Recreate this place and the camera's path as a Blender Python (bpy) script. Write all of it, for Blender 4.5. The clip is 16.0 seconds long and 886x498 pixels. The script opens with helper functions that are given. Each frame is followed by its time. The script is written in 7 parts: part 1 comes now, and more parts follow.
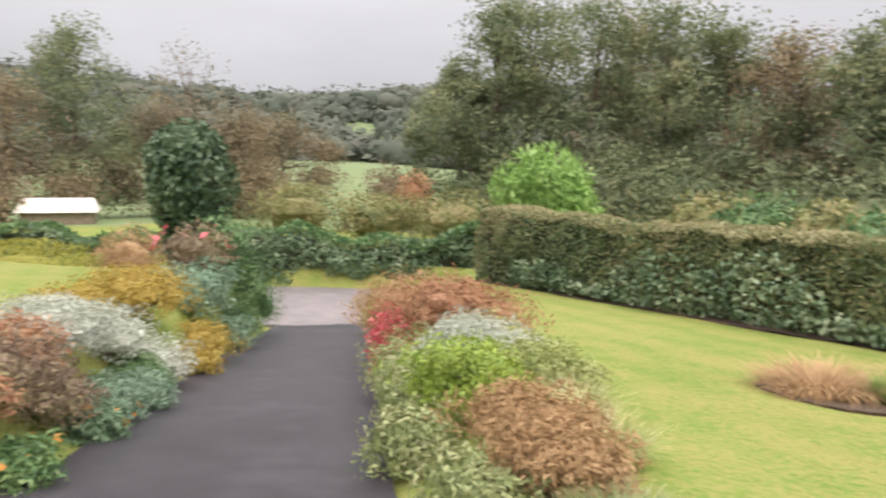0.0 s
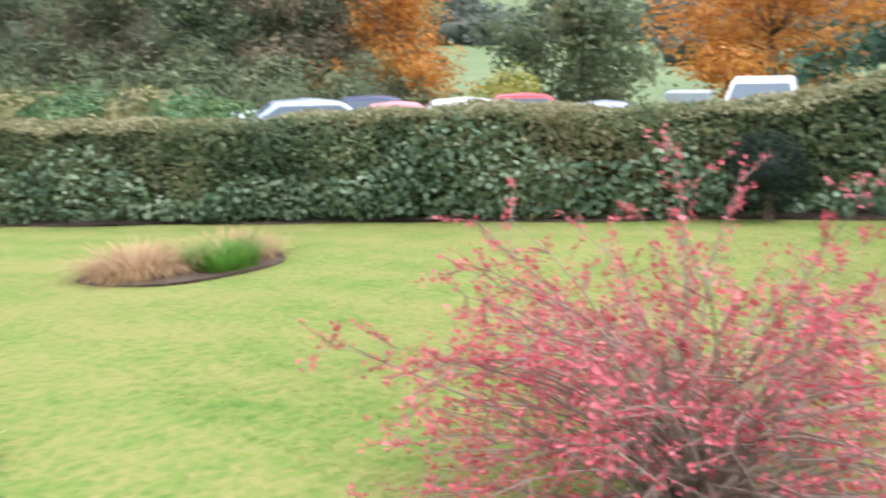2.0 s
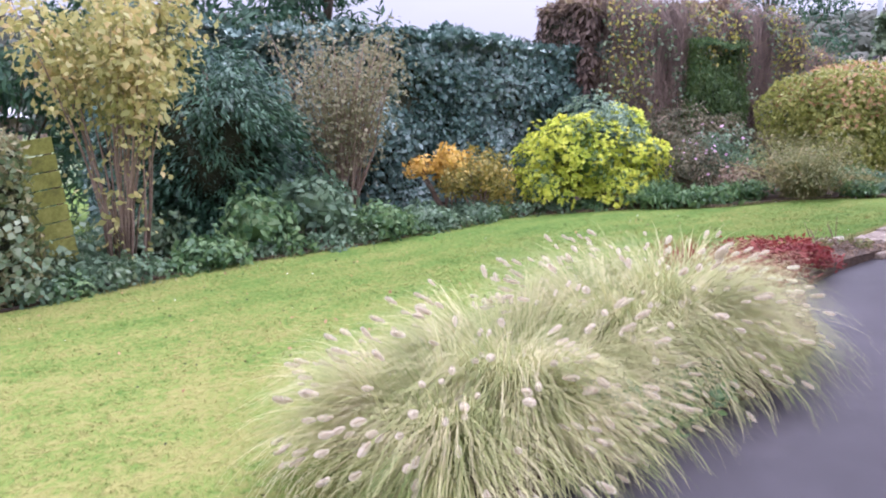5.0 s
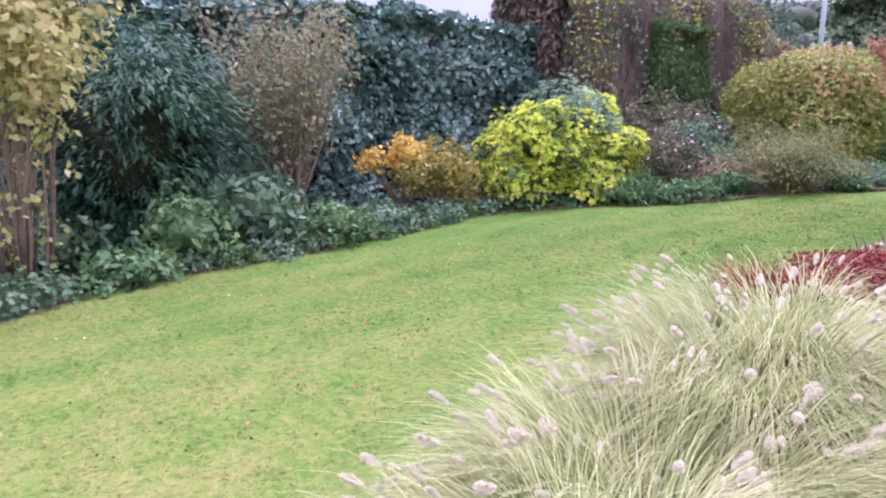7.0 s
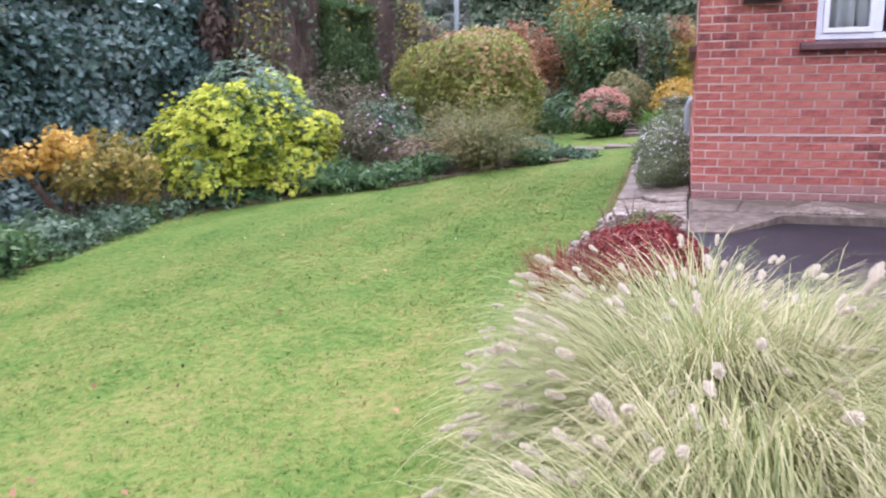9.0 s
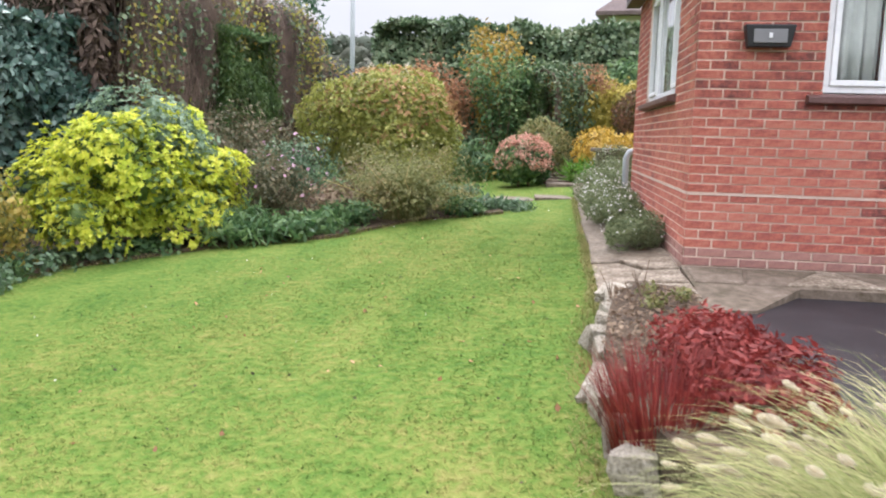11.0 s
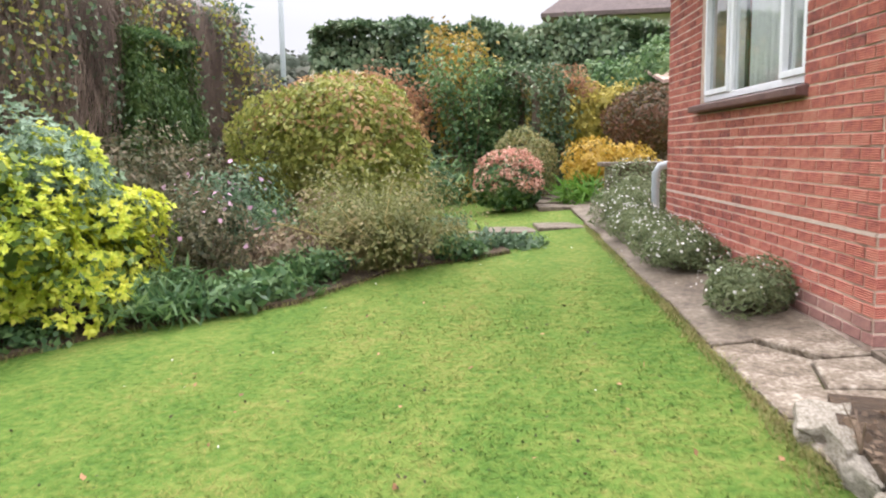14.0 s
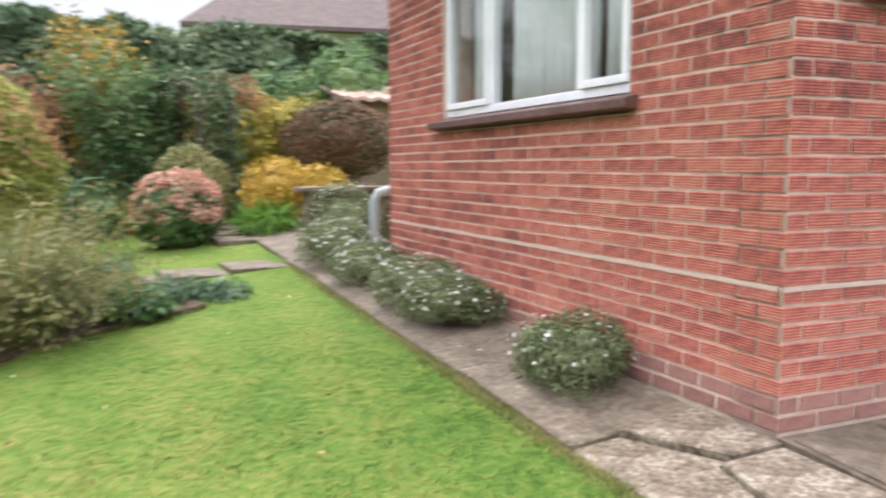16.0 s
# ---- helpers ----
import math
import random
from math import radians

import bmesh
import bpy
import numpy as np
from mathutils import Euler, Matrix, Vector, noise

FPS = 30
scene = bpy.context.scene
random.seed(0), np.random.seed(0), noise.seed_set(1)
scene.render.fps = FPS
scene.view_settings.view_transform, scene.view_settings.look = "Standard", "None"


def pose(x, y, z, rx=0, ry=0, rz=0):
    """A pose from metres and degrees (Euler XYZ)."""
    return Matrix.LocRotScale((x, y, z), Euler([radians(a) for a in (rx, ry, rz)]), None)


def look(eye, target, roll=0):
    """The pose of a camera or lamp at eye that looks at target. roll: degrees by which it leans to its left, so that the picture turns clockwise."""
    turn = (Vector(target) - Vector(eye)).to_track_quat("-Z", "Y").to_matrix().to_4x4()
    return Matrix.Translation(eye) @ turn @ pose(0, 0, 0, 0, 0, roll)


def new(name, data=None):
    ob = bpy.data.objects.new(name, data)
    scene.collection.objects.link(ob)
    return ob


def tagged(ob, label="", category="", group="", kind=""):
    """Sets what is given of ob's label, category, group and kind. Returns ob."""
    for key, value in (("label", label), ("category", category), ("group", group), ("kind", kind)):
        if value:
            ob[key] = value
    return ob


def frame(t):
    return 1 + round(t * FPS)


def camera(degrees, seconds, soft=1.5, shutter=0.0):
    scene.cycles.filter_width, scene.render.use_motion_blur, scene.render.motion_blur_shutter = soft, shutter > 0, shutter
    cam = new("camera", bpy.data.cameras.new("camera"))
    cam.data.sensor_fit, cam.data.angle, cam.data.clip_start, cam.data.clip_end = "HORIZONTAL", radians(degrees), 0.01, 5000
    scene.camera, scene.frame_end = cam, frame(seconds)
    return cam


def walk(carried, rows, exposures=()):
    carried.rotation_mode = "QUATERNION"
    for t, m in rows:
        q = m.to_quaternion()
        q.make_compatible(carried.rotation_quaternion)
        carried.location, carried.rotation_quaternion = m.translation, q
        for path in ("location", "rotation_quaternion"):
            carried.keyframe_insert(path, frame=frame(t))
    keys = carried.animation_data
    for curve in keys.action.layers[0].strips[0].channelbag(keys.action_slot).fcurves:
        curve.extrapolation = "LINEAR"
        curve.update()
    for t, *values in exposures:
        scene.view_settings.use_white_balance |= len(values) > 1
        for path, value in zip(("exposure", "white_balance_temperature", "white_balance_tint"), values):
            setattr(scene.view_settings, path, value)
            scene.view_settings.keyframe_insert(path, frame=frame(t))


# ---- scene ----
cam = camera(58.5, 16.0, soft=2.0, shutter=0.4)
METRES, EYE, TILT, LEAN, TURN = 11.3, 1.2, -3.5, -1.7, 0.0
ROWS = [
    (0.0, 0.0, 0.0, 0.0, -0.05, -2.42, 1.11),
    (0.5, 0.0058, 0.0011, -0.0001, -10.29, -3.31, 2.28),
    (1.0, 0.0134, -0.0006, -0.0008, -23.22, -5.3, 3.92),
    (1.5, 0.0204, -0.0035, -0.004, -34.58, -9.19, 5.03),
    (2.0, 0.03, -0.0081, -0.0061, -45.59, -12.75, 5.4),
    (2.5, 0.045, -0.0177, -0.006, -58.05, -14.84, 4.95),
    (3.0, 0.0656, -0.0322, -0.0065, -76.17, -14.97, 4.22),
    (3.5, 0.0932, -0.0452, -0.0075, -97.66, -15.26, 4.12),
    (4.0, 0.1202, -0.0525, -0.0087, -108.17, -14.23, 3.03),
    (4.5, 0.1538, -0.0554, -0.0089, -107.04, -12.28, 2.36),
    (7.0, 0.3263, -0.0581, -0.017, -112.44, -13.27, 1.88),
    (7.5, 0.3519, -0.0513, -0.0167, -122.41, -12.49, 4.44),
    (8.0, 0.381, -0.0504, -0.0207, -125.92, -13.76, 2.12),
    (8.5, 0.4096, -0.049, -0.0243, -132.75, -15.47, 2.35),
    (9.0, 0.439, -0.0492, -0.0256, -138.36, -14.99, 1.71),
    (9.5, 0.4713, -0.0585, -0.0276, -143.11, -13.66, 0.36),
    (12.0, 0.6214, -0.1388, -0.035, -149.67, -10.68, 0.06),
    (12.5, 0.6505, -0.166, -0.0364, -151.63, -9.57, 1.18),
    (13.0, 0.6771, -0.1984, -0.0386, -151.1, -10.41, 1.35),
    (13.5, 0.7051, -0.2297, -0.0406, -151.83, -11.24, 1.41),
    (14.0, 0.7333, -0.2652, -0.0424, -152.68, -11.09, 0.86),
    (14.5, 0.7614, -0.295, -0.0448, -153.27, -10.16, 0.44),
    (15.0, 0.7897, -0.3301, -0.0477, -157.91, -9.31, -0.54),
    (15.5, 0.8144, -0.3641, -0.0498, -164.37, -9.78, -0.92),
    (16.0, 0.836, -0.3968, -0.052, -178.65, -9.46, -1.46),
]
EXPOSURES = [(0.0, 0.84, 6750, 14), (1.5, 0.86, 6600, 9), (2.5, 1.02, 5100, 17), (3.2, 1.03, 5300, 15), (4.0, 1.12, 5600, 24), (7.0, 1.05, 5450, 38), (7.5, 1.04, 5900, 36), (8.0, 1.0, 5500, 35), (9.5, 0.98, 5650, 28), (12.0, 1.05, 6450, 10), (14.5, 1.07, 6400, 15), (16.0, 1.05, 6300, 13)]
walk(cam, [(t, pose(0, 0, EYE, TILT, LEAN, TURN) @ pose(METRES * x, METRES * y, METRES * z, 90 + pitch, roll, yaw)) for t, x, y, z, yaw, pitch, roll in ROWS], EXPOSURES)

# world: overcast daylight, brightest overhead
world = bpy.data.worlds.new("overcast_sky")
scene.world = world
world.use_nodes = True
wn, wl = world.node_tree.nodes, world.node_tree.links
wn.clear()
w_out = wn.new("ShaderNodeOutputWorld")
w_bg = wn.new("ShaderNodeBackground")
w_sky = wn.new("ShaderNodeTexSky")
w_sky.sky_type, w_sky.sun_disc = "NISHITA", False
w_sky.sun_elevation, w_sky.sun_rotation = radians(48), radians(150)
w_sky.air_density, w_sky.dust_density = 1.0, 3.0
w_hsv = wn.new("ShaderNodeHueSaturation")
w_hsv.inputs["Saturation"].default_value = 0.12
w_hsv.inputs["Value"].default_value = 0.02
w_co = wn.new("ShaderNodeTexCoord")
w_sep = wn.new("ShaderNodeSeparateXYZ")
w_ramp = wn.new("ShaderNodeValToRGB")
w_ramp.color_ramp.elements[0].position, w_ramp.color_ramp.elements[0].color = 0.0, (0.29, 0.302, 0.328, 1)
w_ramp.color_ramp.elements[1].position, w_ramp.color_ramp.elements[1].color = 1.0, (2.3, 2.32, 2.38, 1)
w_e = w_ramp.color_ramp.elements.new(0.2)
w_e.color = (0.45, 0.464, 0.495, 1)
w_e = w_ramp.color_ramp.elements.new(0.45)
w_e.color = (1.75, 1.77, 1.82, 1)
w_noise = wn.new("ShaderNodeTexNoise")
w_noise.inputs["Scale"].default_value, w_noise.inputs["Detail"].default_value = 2.2, 5.0
w_map = wn.new("ShaderNodeMapping")
w_map.inputs["Scale"].default_value = (1, 1, 3.0)
w_cr = wn.new("ShaderNodeMapRange")
w_cr.inputs["From Min"].default_value, w_cr.inputs["From Max"].default_value = 0.3, 0.7
w_cr.inputs["To Min"].default_value, w_cr.inputs["To Max"].default_value = 0.86, 1.1
w_mul = wn.new("ShaderNodeVectorMath")
w_mul.operation = "MULTIPLY"
w_add = wn.new("ShaderNodeVectorMath")
w_add.operation = "ADD"
wl.new(w_co.outputs["Generated"], w_sep.inputs[0])
wl.new(w_sep.outputs["Z"], w_ramp.inputs[0])
wl.new(w_co.outputs["Generated"], w_map.inputs[0])
wl.new(w_map.outputs[0], w_noise.inputs["Vector"])
wl.new(w_noise.outputs["Fac"], w_cr.inputs["Value"])
wl.new(w_ramp.outputs[0], w_mul.inputs[0])
wl.new(w_cr.outputs[0], w_mul.inputs[1])
wl.new(w_sky.outputs[0], w_hsv.inputs["Color"])
wl.new(w_hsv.outputs[0], w_add.inputs[0])
wl.new(w_mul.outputs[0], w_add.inputs[1])
wl.new(w_add.outputs[0], w_bg.inputs[0])
w_bg.inputs[1].default_value = 0.8
wl.new(w_bg.outputs[0], w_out.inputs[0])

sun = new("sun", bpy.data.lights.new("sun", "SUN"))
sun.data.energy, sun.data.angle, sun.data.color = 1.3, radians(35), (1.0, 0.96, 0.9)
sun.matrix_world = look((0, 0, 40), (-14, 24, -20))
tagged(sun, "soft sun behind cloud", "sun", kind="structure")


# ---- materials ----
def nodes_of(name):
    m = bpy.data.materials.new(name)
    m.use_nodes = True
    nt = m.node_tree
    return m, nt.nodes, nt.links, nt.nodes["Principled BSDF"]


def ramp_node(n, stops):
    r = n.new("ShaderNodeValToRGB")
    els = r.color_ramp.elements
    while len(els) < len(stops):
        els.new(0.5)
    for i, c in enumerate(stops):
        els[i].position = i / max(1, len(stops) - 1)
        els[i].color = (*c, 1)
    return r


def leaf_mat(name, stops, rough=0.5, patch=1.2, glow=0.3):
    """Leaves: each leaf takes its own tint, drifting over patches of the plant."""
    m, n, l, p = nodes_of(name)
    geo = n.new("ShaderNodeNewGeometry")
    tc = n.new("ShaderNodeTexCoord")
    no = n.new("ShaderNodeTexNoise")
    no.inputs["Scale"].default_value, no.inputs["Detail"].default_value = patch, 3
    mx = n.new("ShaderNodeMath")
    mx.operation = "MULTIPLY_ADD"
    mx.inputs[1].default_value = 0.55
    mr = n.new("ShaderNodeMapRange")
    mr.inputs["From Min"].default_value, mr.inputs["From Max"].default_value = 0.3, 0.7
    mr.inputs["To Min"].default_value, mr.inputs["To Max"].default_value = 0.0, 0.5
    r = ramp_node(n, stops)
    l.new(tc.outputs["Object"], no.inputs["Vector"])
    l.new(no.outputs["Fac"], mr.inputs["Value"])
    l.new(geo.outputs["Random Per Island"], mx.inputs[0])
    l.new(mr.outputs[0], mx.inputs[2])
    l.new(mx.outputs[0], r.inputs[0])
    l.new(r.outputs[0], p.inputs["Base Color"])
    p.inputs["Roughness"].default_value = rough
    p.inputs["Specular IOR Level"].default_value = 0.35
    tr = n.new("ShaderNodeBsdfTranslucent")
    l.new(r.outputs[0], tr.inputs[0])
    mix = n.new("ShaderNodeMixShader")
    mix.inputs[0].default_value = glow
    l.new(p.outputs[0], mix.inputs[1])
    l.new(tr.outputs[0], mix.inputs[2])
    l.new(mix.outputs[0], n["Material Output"].inputs[0])
    return m


def noise_mat(name, stops, scale=4.0, fine=60.0, rough=0.8, bump=0.3, dist=0.01, metal=0.0, vary=0.0, spec=0.4, drift=None, span=(0.34, 0.66), grain=0.45, island=0.0, stripe=None):
    """Surface with a broad drift of colour and a fine grain in colour and relief."""
    m, n, l, p = nodes_of(name)
    tc = n.new("ShaderNodeTexCoord")
    a = n.new("ShaderNodeTexNoise")
    a.inputs["Scale"].default_value, a.inputs["Detail"].default_value = scale, 6
    b = n.new("ShaderNodeTexNoise")
    b.inputs["Scale"].default_value, b.inputs["Detail"].default_value = fine, 4
    l.new(tc.outputs["Object"], a.inputs["Vector"])
    l.new(tc.outputs["Object"], b.inputs["Vector"])
    s = n.new("ShaderNodeMath")
    s.operation = "MULTIPLY_ADD"
    s.inputs[1].default_value = grain
    l.new(b.outputs["Fac"], s.inputs[0])
    mr = n.new("ShaderNodeMapRange")
    mr.inputs["From Min"].default_value, mr.inputs["From Max"].default_value = span
    mr.inputs["To Min"].default_value, mr.inputs["To Max"].default_value = -0.08, 0.62
    c = n.new("ShaderNodeTexNoise")
    c.inputs["Scale"].default_value, c.inputs["Detail"].default_value = scale * 5.3, 5
    l.new(tc.outputs["Object"], c.inputs["Vector"])
    ac = n.new("ShaderNodeMath")
    ac.operation = "MULTIPLY_ADD"
    ac.inputs[1].default_value = 0.5
    ah = n.new("ShaderNodeMath")
    ah.operation = "MULTIPLY"
    ah.inputs[1].default_value = 0.5
    l.new(a.outputs["Fac"], ah.inputs[0])
    l.new(c.outputs["Fac"], ac.inputs[0])
    l.new(ah.outputs[0], ac.inputs[2])
    l.new(ac.outputs[0], mr.inputs["Value"])
    last = mr.outputs[0]
    if vary:
        oi = n.new("ShaderNodeObjectInfo")
        v = n.new("ShaderNodeMath")
        v.operation = "MULTIPLY_ADD"
        v.inputs[1].default_value = vary
        l.new(oi.outputs["Random"], v.inputs[0])
        l.new(last, v.inputs[2])
        gi = n.new("ShaderNodeNewGeometry")
        v2 = n.new("ShaderNodeMath")
        v2.operation = "MULTIPLY_ADD"
        v2.inputs[1].default_value = vary
        l.new(gi.outputs["Random Per Island"], v2.inputs[0])
        l.new(v.outputs[0], v2.inputs[2])
        v3 = n.new("ShaderNodeMath")
        v3.operation = "SUBTRACT"
        v3.inputs[1].default_value = vary
        l.new(v2.outputs[0], v3.inputs[0])
        last = v3.outputs[0]
    if island:
        gi = n.new("ShaderNodeNewGeometry")
        iv = n.new("ShaderNodeMath")
        iv.operation = "MULTIPLY_ADD"
        iv.inputs[1].default_value, iv.inputs[2].default_value = island, -0.08 * island
        l.new(gi.outputs["Random Per Island"], iv.inputs[0])
        ia = n.new("ShaderNodeMath")
        ia.operation = "ADD"
        l.new(last, ia.inputs[0])
        l.new(iv.outputs[0], ia.inputs[1])
        last = ia.outputs[0]
    if drift:
        dp = n.new("ShaderNodeVectorMath")
        dp.operation = "DOT_PRODUCT"
        dp.inputs[1].default_value = (drift[0], drift[1], 0)
        l.new(tc.outputs["Object"], dp.inputs[0])
        dr = n.new("ShaderNodeMapRange")
        dr.inputs["From Min"].default_value, dr.inputs["From Max"].default_value = drift[2], drift[3]
        dr.inputs["To Min"].default_value, dr.inputs["To Max"].default_value = drift[4], drift[5]
        l.new(dp.outputs["Value"], dr.inputs["Value"])
        da = n.new("ShaderNodeMath")
        da.operation = "ADD"
        l.new(last, da.inputs[0])
        l.new(dr.outputs[0], da.inputs[1])
        last = da.outputs[0]
    # mown stripes: light and dark from leaning blades, put into the colour
    if stripe:
        sp = n.new("ShaderNodeVectorMath")
        sp.operation = "DOT_PRODUCT"
        sp.inputs[1].default_value = (stripe[0], stripe[1], 0)
        l.new(tc.outputs["Object"], sp.inputs[0])
        sw = n.new("ShaderNodeMath")
        sw.operation = "MULTIPLY_ADD"
        sw.inputs[1].default_value = 7.0
        l.new(a.outputs["Fac"], sw.inputs[0])
        l.new(sp.outputs["Value"], sw.inputs[2])
        ss = n.new("ShaderNodeMath")
        ss.operation = "SINE"
        l.new(sw.outputs[0], ss.inputs[0])
        sa = n.new("ShaderNodeMath")
        sa.operation = "MULTIPLY_ADD"
        sa.inputs[1].default_value = stripe[2]
        l.new(ss.outputs[0], sa.inputs[0])
        l.new(last, sa.inputs[2])
        last = sa.outputs[0]
    l.new(last, s.inputs[2])
    r = ramp_node(n, stops)
    l.new(s.outputs[0], r.inputs[0])
    l.new(r.outputs[0], p.inputs["Base Color"])
    bp = n.new("ShaderNodeBump")
    bp.inputs["Strength"].default_value, bp.inputs["Distance"].default_value = bump, dist
    l.new(b.outputs["Fac"], bp.inputs["Height"])
    l.new(bp.outputs[0], p.inputs["Normal"])
    p.inputs["Roughness"].default_value, p.inputs["Metallic"].default_value = rough, metal
    p.inputs["Specular IOR Level"].default_value = spec
    return m


def plain_mat(name, col, rough=0.5, metal=0.0, vary=0.06):
    c = np.array(col)
    return noise_mat(name, [tuple(c * (1 - vary * 2)), col, tuple(np.minimum(1, c * (1 + vary)))], 3.0, 90.0, rough, 0.05, 0.002, metal)


TURF = [(0.028, 0.068, 0.012), (0.054, 0.114, 0.02), (0.088, 0.154, 0.028), (0.145, 0.188, 0.042), (0.215, 0.208, 0.066)]
M_LAWN = noise_mat("lawn_turf", TURF, 0.5, 17.0, 0.9, 1.0, 0.05, spec=0.1, grain=1.05, drift=(0.74, -0.67, 3.5, 10.5, 0.06, -0.22), span=(0.18, 0.82), stripe=(6.4, 2.6, 0.055))
# turf colours made 1.1 times lighter, offsetting the blades' shade on each other
M_LAWN_BLADE = noise_mat("lawn_blades", [tuple(1.1 * v for v in c) for c in TURF], 0.5, 17.0, 0.9, 1.0, 0.05, spec=0.1, grain=1.0, drift=(0.74, -0.67, 3.5, 10.5, 0.04, -0.24), span=(0.18, 0.82), island=0.38, stripe=(6.4, 2.6, 0.055))
L_FRINGE = leaf_mat("lawn_edge_grass", [(0.09, 0.14, 0.03), (0.16, 0.19, 0.05), (0.27, 0.23, 0.09), (0.36, 0.28, 0.14)], 0.8, 2.0, 0.3)
M_TARMAC = noise_mat("wet_tarmac", [(0.014, 0.012, 0.015), (0.025, 0.022, 0.026), (0.046, 0.041, 0.047)], 0.7, 160.0, 0.55, 0.5, 0.006, spec=0.25)
M_ROAD = noise_mat("road_surface", [(0.10, 0.09, 0.09), (0.15, 0.13, 0.13), (0.2, 0.17, 0.165)], 0.5, 80.0, 0.6, 0.3, 0.006)
M_SOIL = noise_mat("bed_soil", [(0.03, 0.02, 0.014), (0.075, 0.05, 0.032), (0.15, 0.10, 0.065)], 3.0, 40.0, 0.95, 1.0, 0.04)
M_SLAB = noise_mat("path_concrete", [(0.055, 0.041, 0.029), (0.108, 0.083, 0.06), (0.19, 0.152, 0.115), (0.40, 0.35, 0.29)], 4.2, 70.0, 0.75, 0.6, 0.012, 0, 0.1, span=(0.36, 0.68))
M_CRAZY = noise_mat("broken_pale_concrete", [(0.072, 0.053, 0.037), (0.15, 0.115, 0.083), (0.24, 0.195, 0.15), (0.44, 0.385, 0.32)], 5.5, 60.0, 0.8, 0.7, 0.014, 0, 0.16, span=(0.40, 0.60))
M_STONE = noise_mat("edge_stone", [(0.09, 0.08, 0.045), (0.26, 0.22, 0.165), (0.50, 0.44, 0.36), (0.74, 0.68, 0.60)], 9.0, 60.0, 0.85, 0.9, 0.02, 0, 0.2, span=(0.34, 0.58))
M_BRICK = noise_mat("red_brick", [(0.17, 0.062, 0.056), (0.33, 0.10, 0.08), (0.46, 0.15, 0.11), (0.52, 0.21, 0.155), (0.42, 0.25, 0.20)], 5.0, 90.0, 0.85, 0.5, 0.006, 0, 0.36)
M_BRICK_LOW = noise_mat("plinth_brick", [(0.20, 0.10, 0.09), (0.33, 0.165, 0.14), (0.42, 0.22, 0.18)], 5.0, 90.0, 0.85, 0.5, 0.006, 0, 0.28)
M_MORTAR = noise_mat("mortar", [(0.44, 0.31, 0.25), (0.64, 0.49, 0.40), (0.78, 0.65, 0.56)], 2.0, 120.0, 0.95, 0.5, 0.004)
M_BAND = noise_mat("pale_mortar_band", [(0.48, 0.36, 0.30), (0.62, 0.49, 0.42)], 6.0, 120.0, 0.95, 0.5, 0.004)
M_UPVC = plain_mat("white_window_frame", (0.80, 0.81, 0.84), 0.3)
M_SILL = noise_mat("brown_tile_sill", [(0.06, 0.03, 0.028), (0.12, 0.06, 0.055), (0.17, 0.10, 0.09)], 6.0, 80.0, 0.5, 0.3, 0.004)
M_FASCIA = plain_mat("dark_brown_fascia", (0.075, 0.05, 0.045), 0.5)
M_ROOF = noise_mat("roof_tiles", [(0.06, 0.045, 0.045), (0.11, 0.08, 0.078), (0.16, 0.12, 0.11)], 3.0, 40.0, 0.8, 0.4, 0.02, 0, 0.15)
M_WOOD = noise_mat("weathered_wood", [(0.12, 0.09, 0.06), (0.22, 0.17, 0.12), (0.33, 0.27, 0.2)], 5.0, 60.0, 0.85, 0.5, 0.01)
M_MOSSWOOD = noise_mat("mossy_boards", [(0.08, 0.08, 0.02), (0.19, 0.19, 0.04), (0.30, 0.30, 0.08)], 4.0, 50.0, 0.9, 0.6, 0.01, 0, 0.15)
M_BARK = noise_mat("bark", [(0.05, 0.038, 0.028), (0.12, 0.09, 0.065), (0.2, 0.16, 0.12)], 6.0, 45.0, 0.95, 1.0, 0.03)
M_TWIG = noise_mat("twigs", [(0.10, 0.065, 0.045), (0.2, 0.14, 0.10), (0.3, 0.23, 0.17)], 5.0, 60.0, 0.9, 0.5, 0.01)
# shade inside hedges and conifer, put into the dark colour of a core
M_SHADE = noise_mat("inner_shade", [(0.03, 0.035, 0.02), (0.06, 0.06, 0.038)], 4.0, 30.0, 1.0, 1.0, 0.05, spec=0.1)
M_METAL = plain_mat("dark_metal", (0.05, 0.05, 0.055), 0.4, 0.6)
M_GREY = plain_mat("grey_plastic_pipe", (0.33, 0.36, 0.38), 0.4)
M_CURTAIN = noise_mat("net_curtain", [(0.58, 0.60, 0.57), (0.76, 0.78, 0.75)], 3.0, 60.0, 0.9, 0.2, 0.01)
# dark base colour stands for the unlit room behind the panes
M_ROOM = noise_mat("room_shade", [(0.05, 0.05, 0.05), (0.09, 0.085, 0.08)], 1.0, 10.0, 0.9, 0.1, 0.01)
M_WHITE = plain_mat("white_paint", (0.72, 0.73, 0.74), 0.4)
M_RENDER = noise_mat("pale_render", [(0.5, 0.46, 0.4), (0.62, 0.58, 0.52)], 1.0, 60.0, 0.9, 0.3, 0.01)
M_RUBBER = plain_mat("tyre_rubber", (0.02, 0.02, 0.022), 0.8)
# blue grey base: reflected sky is put into the glass colour
M_CARGLASS = plain_mat("car_glass_sky_tint", (0.10, 0.125, 0.15), 0.08)
M_LAMPLENS = plain_mat("lamp_lens", (0.2, 0.2, 0.21), 0.25)
m_glass, gn, gl, gp = nodes_of("window_glass")
gp.inputs["Base Color"].default_value = (0.95, 0.98, 0.97, 1)
gp.inputs["Roughness"].default_value = 0.02
gp.inputs["Transmission Weight"].default_value = 1.0
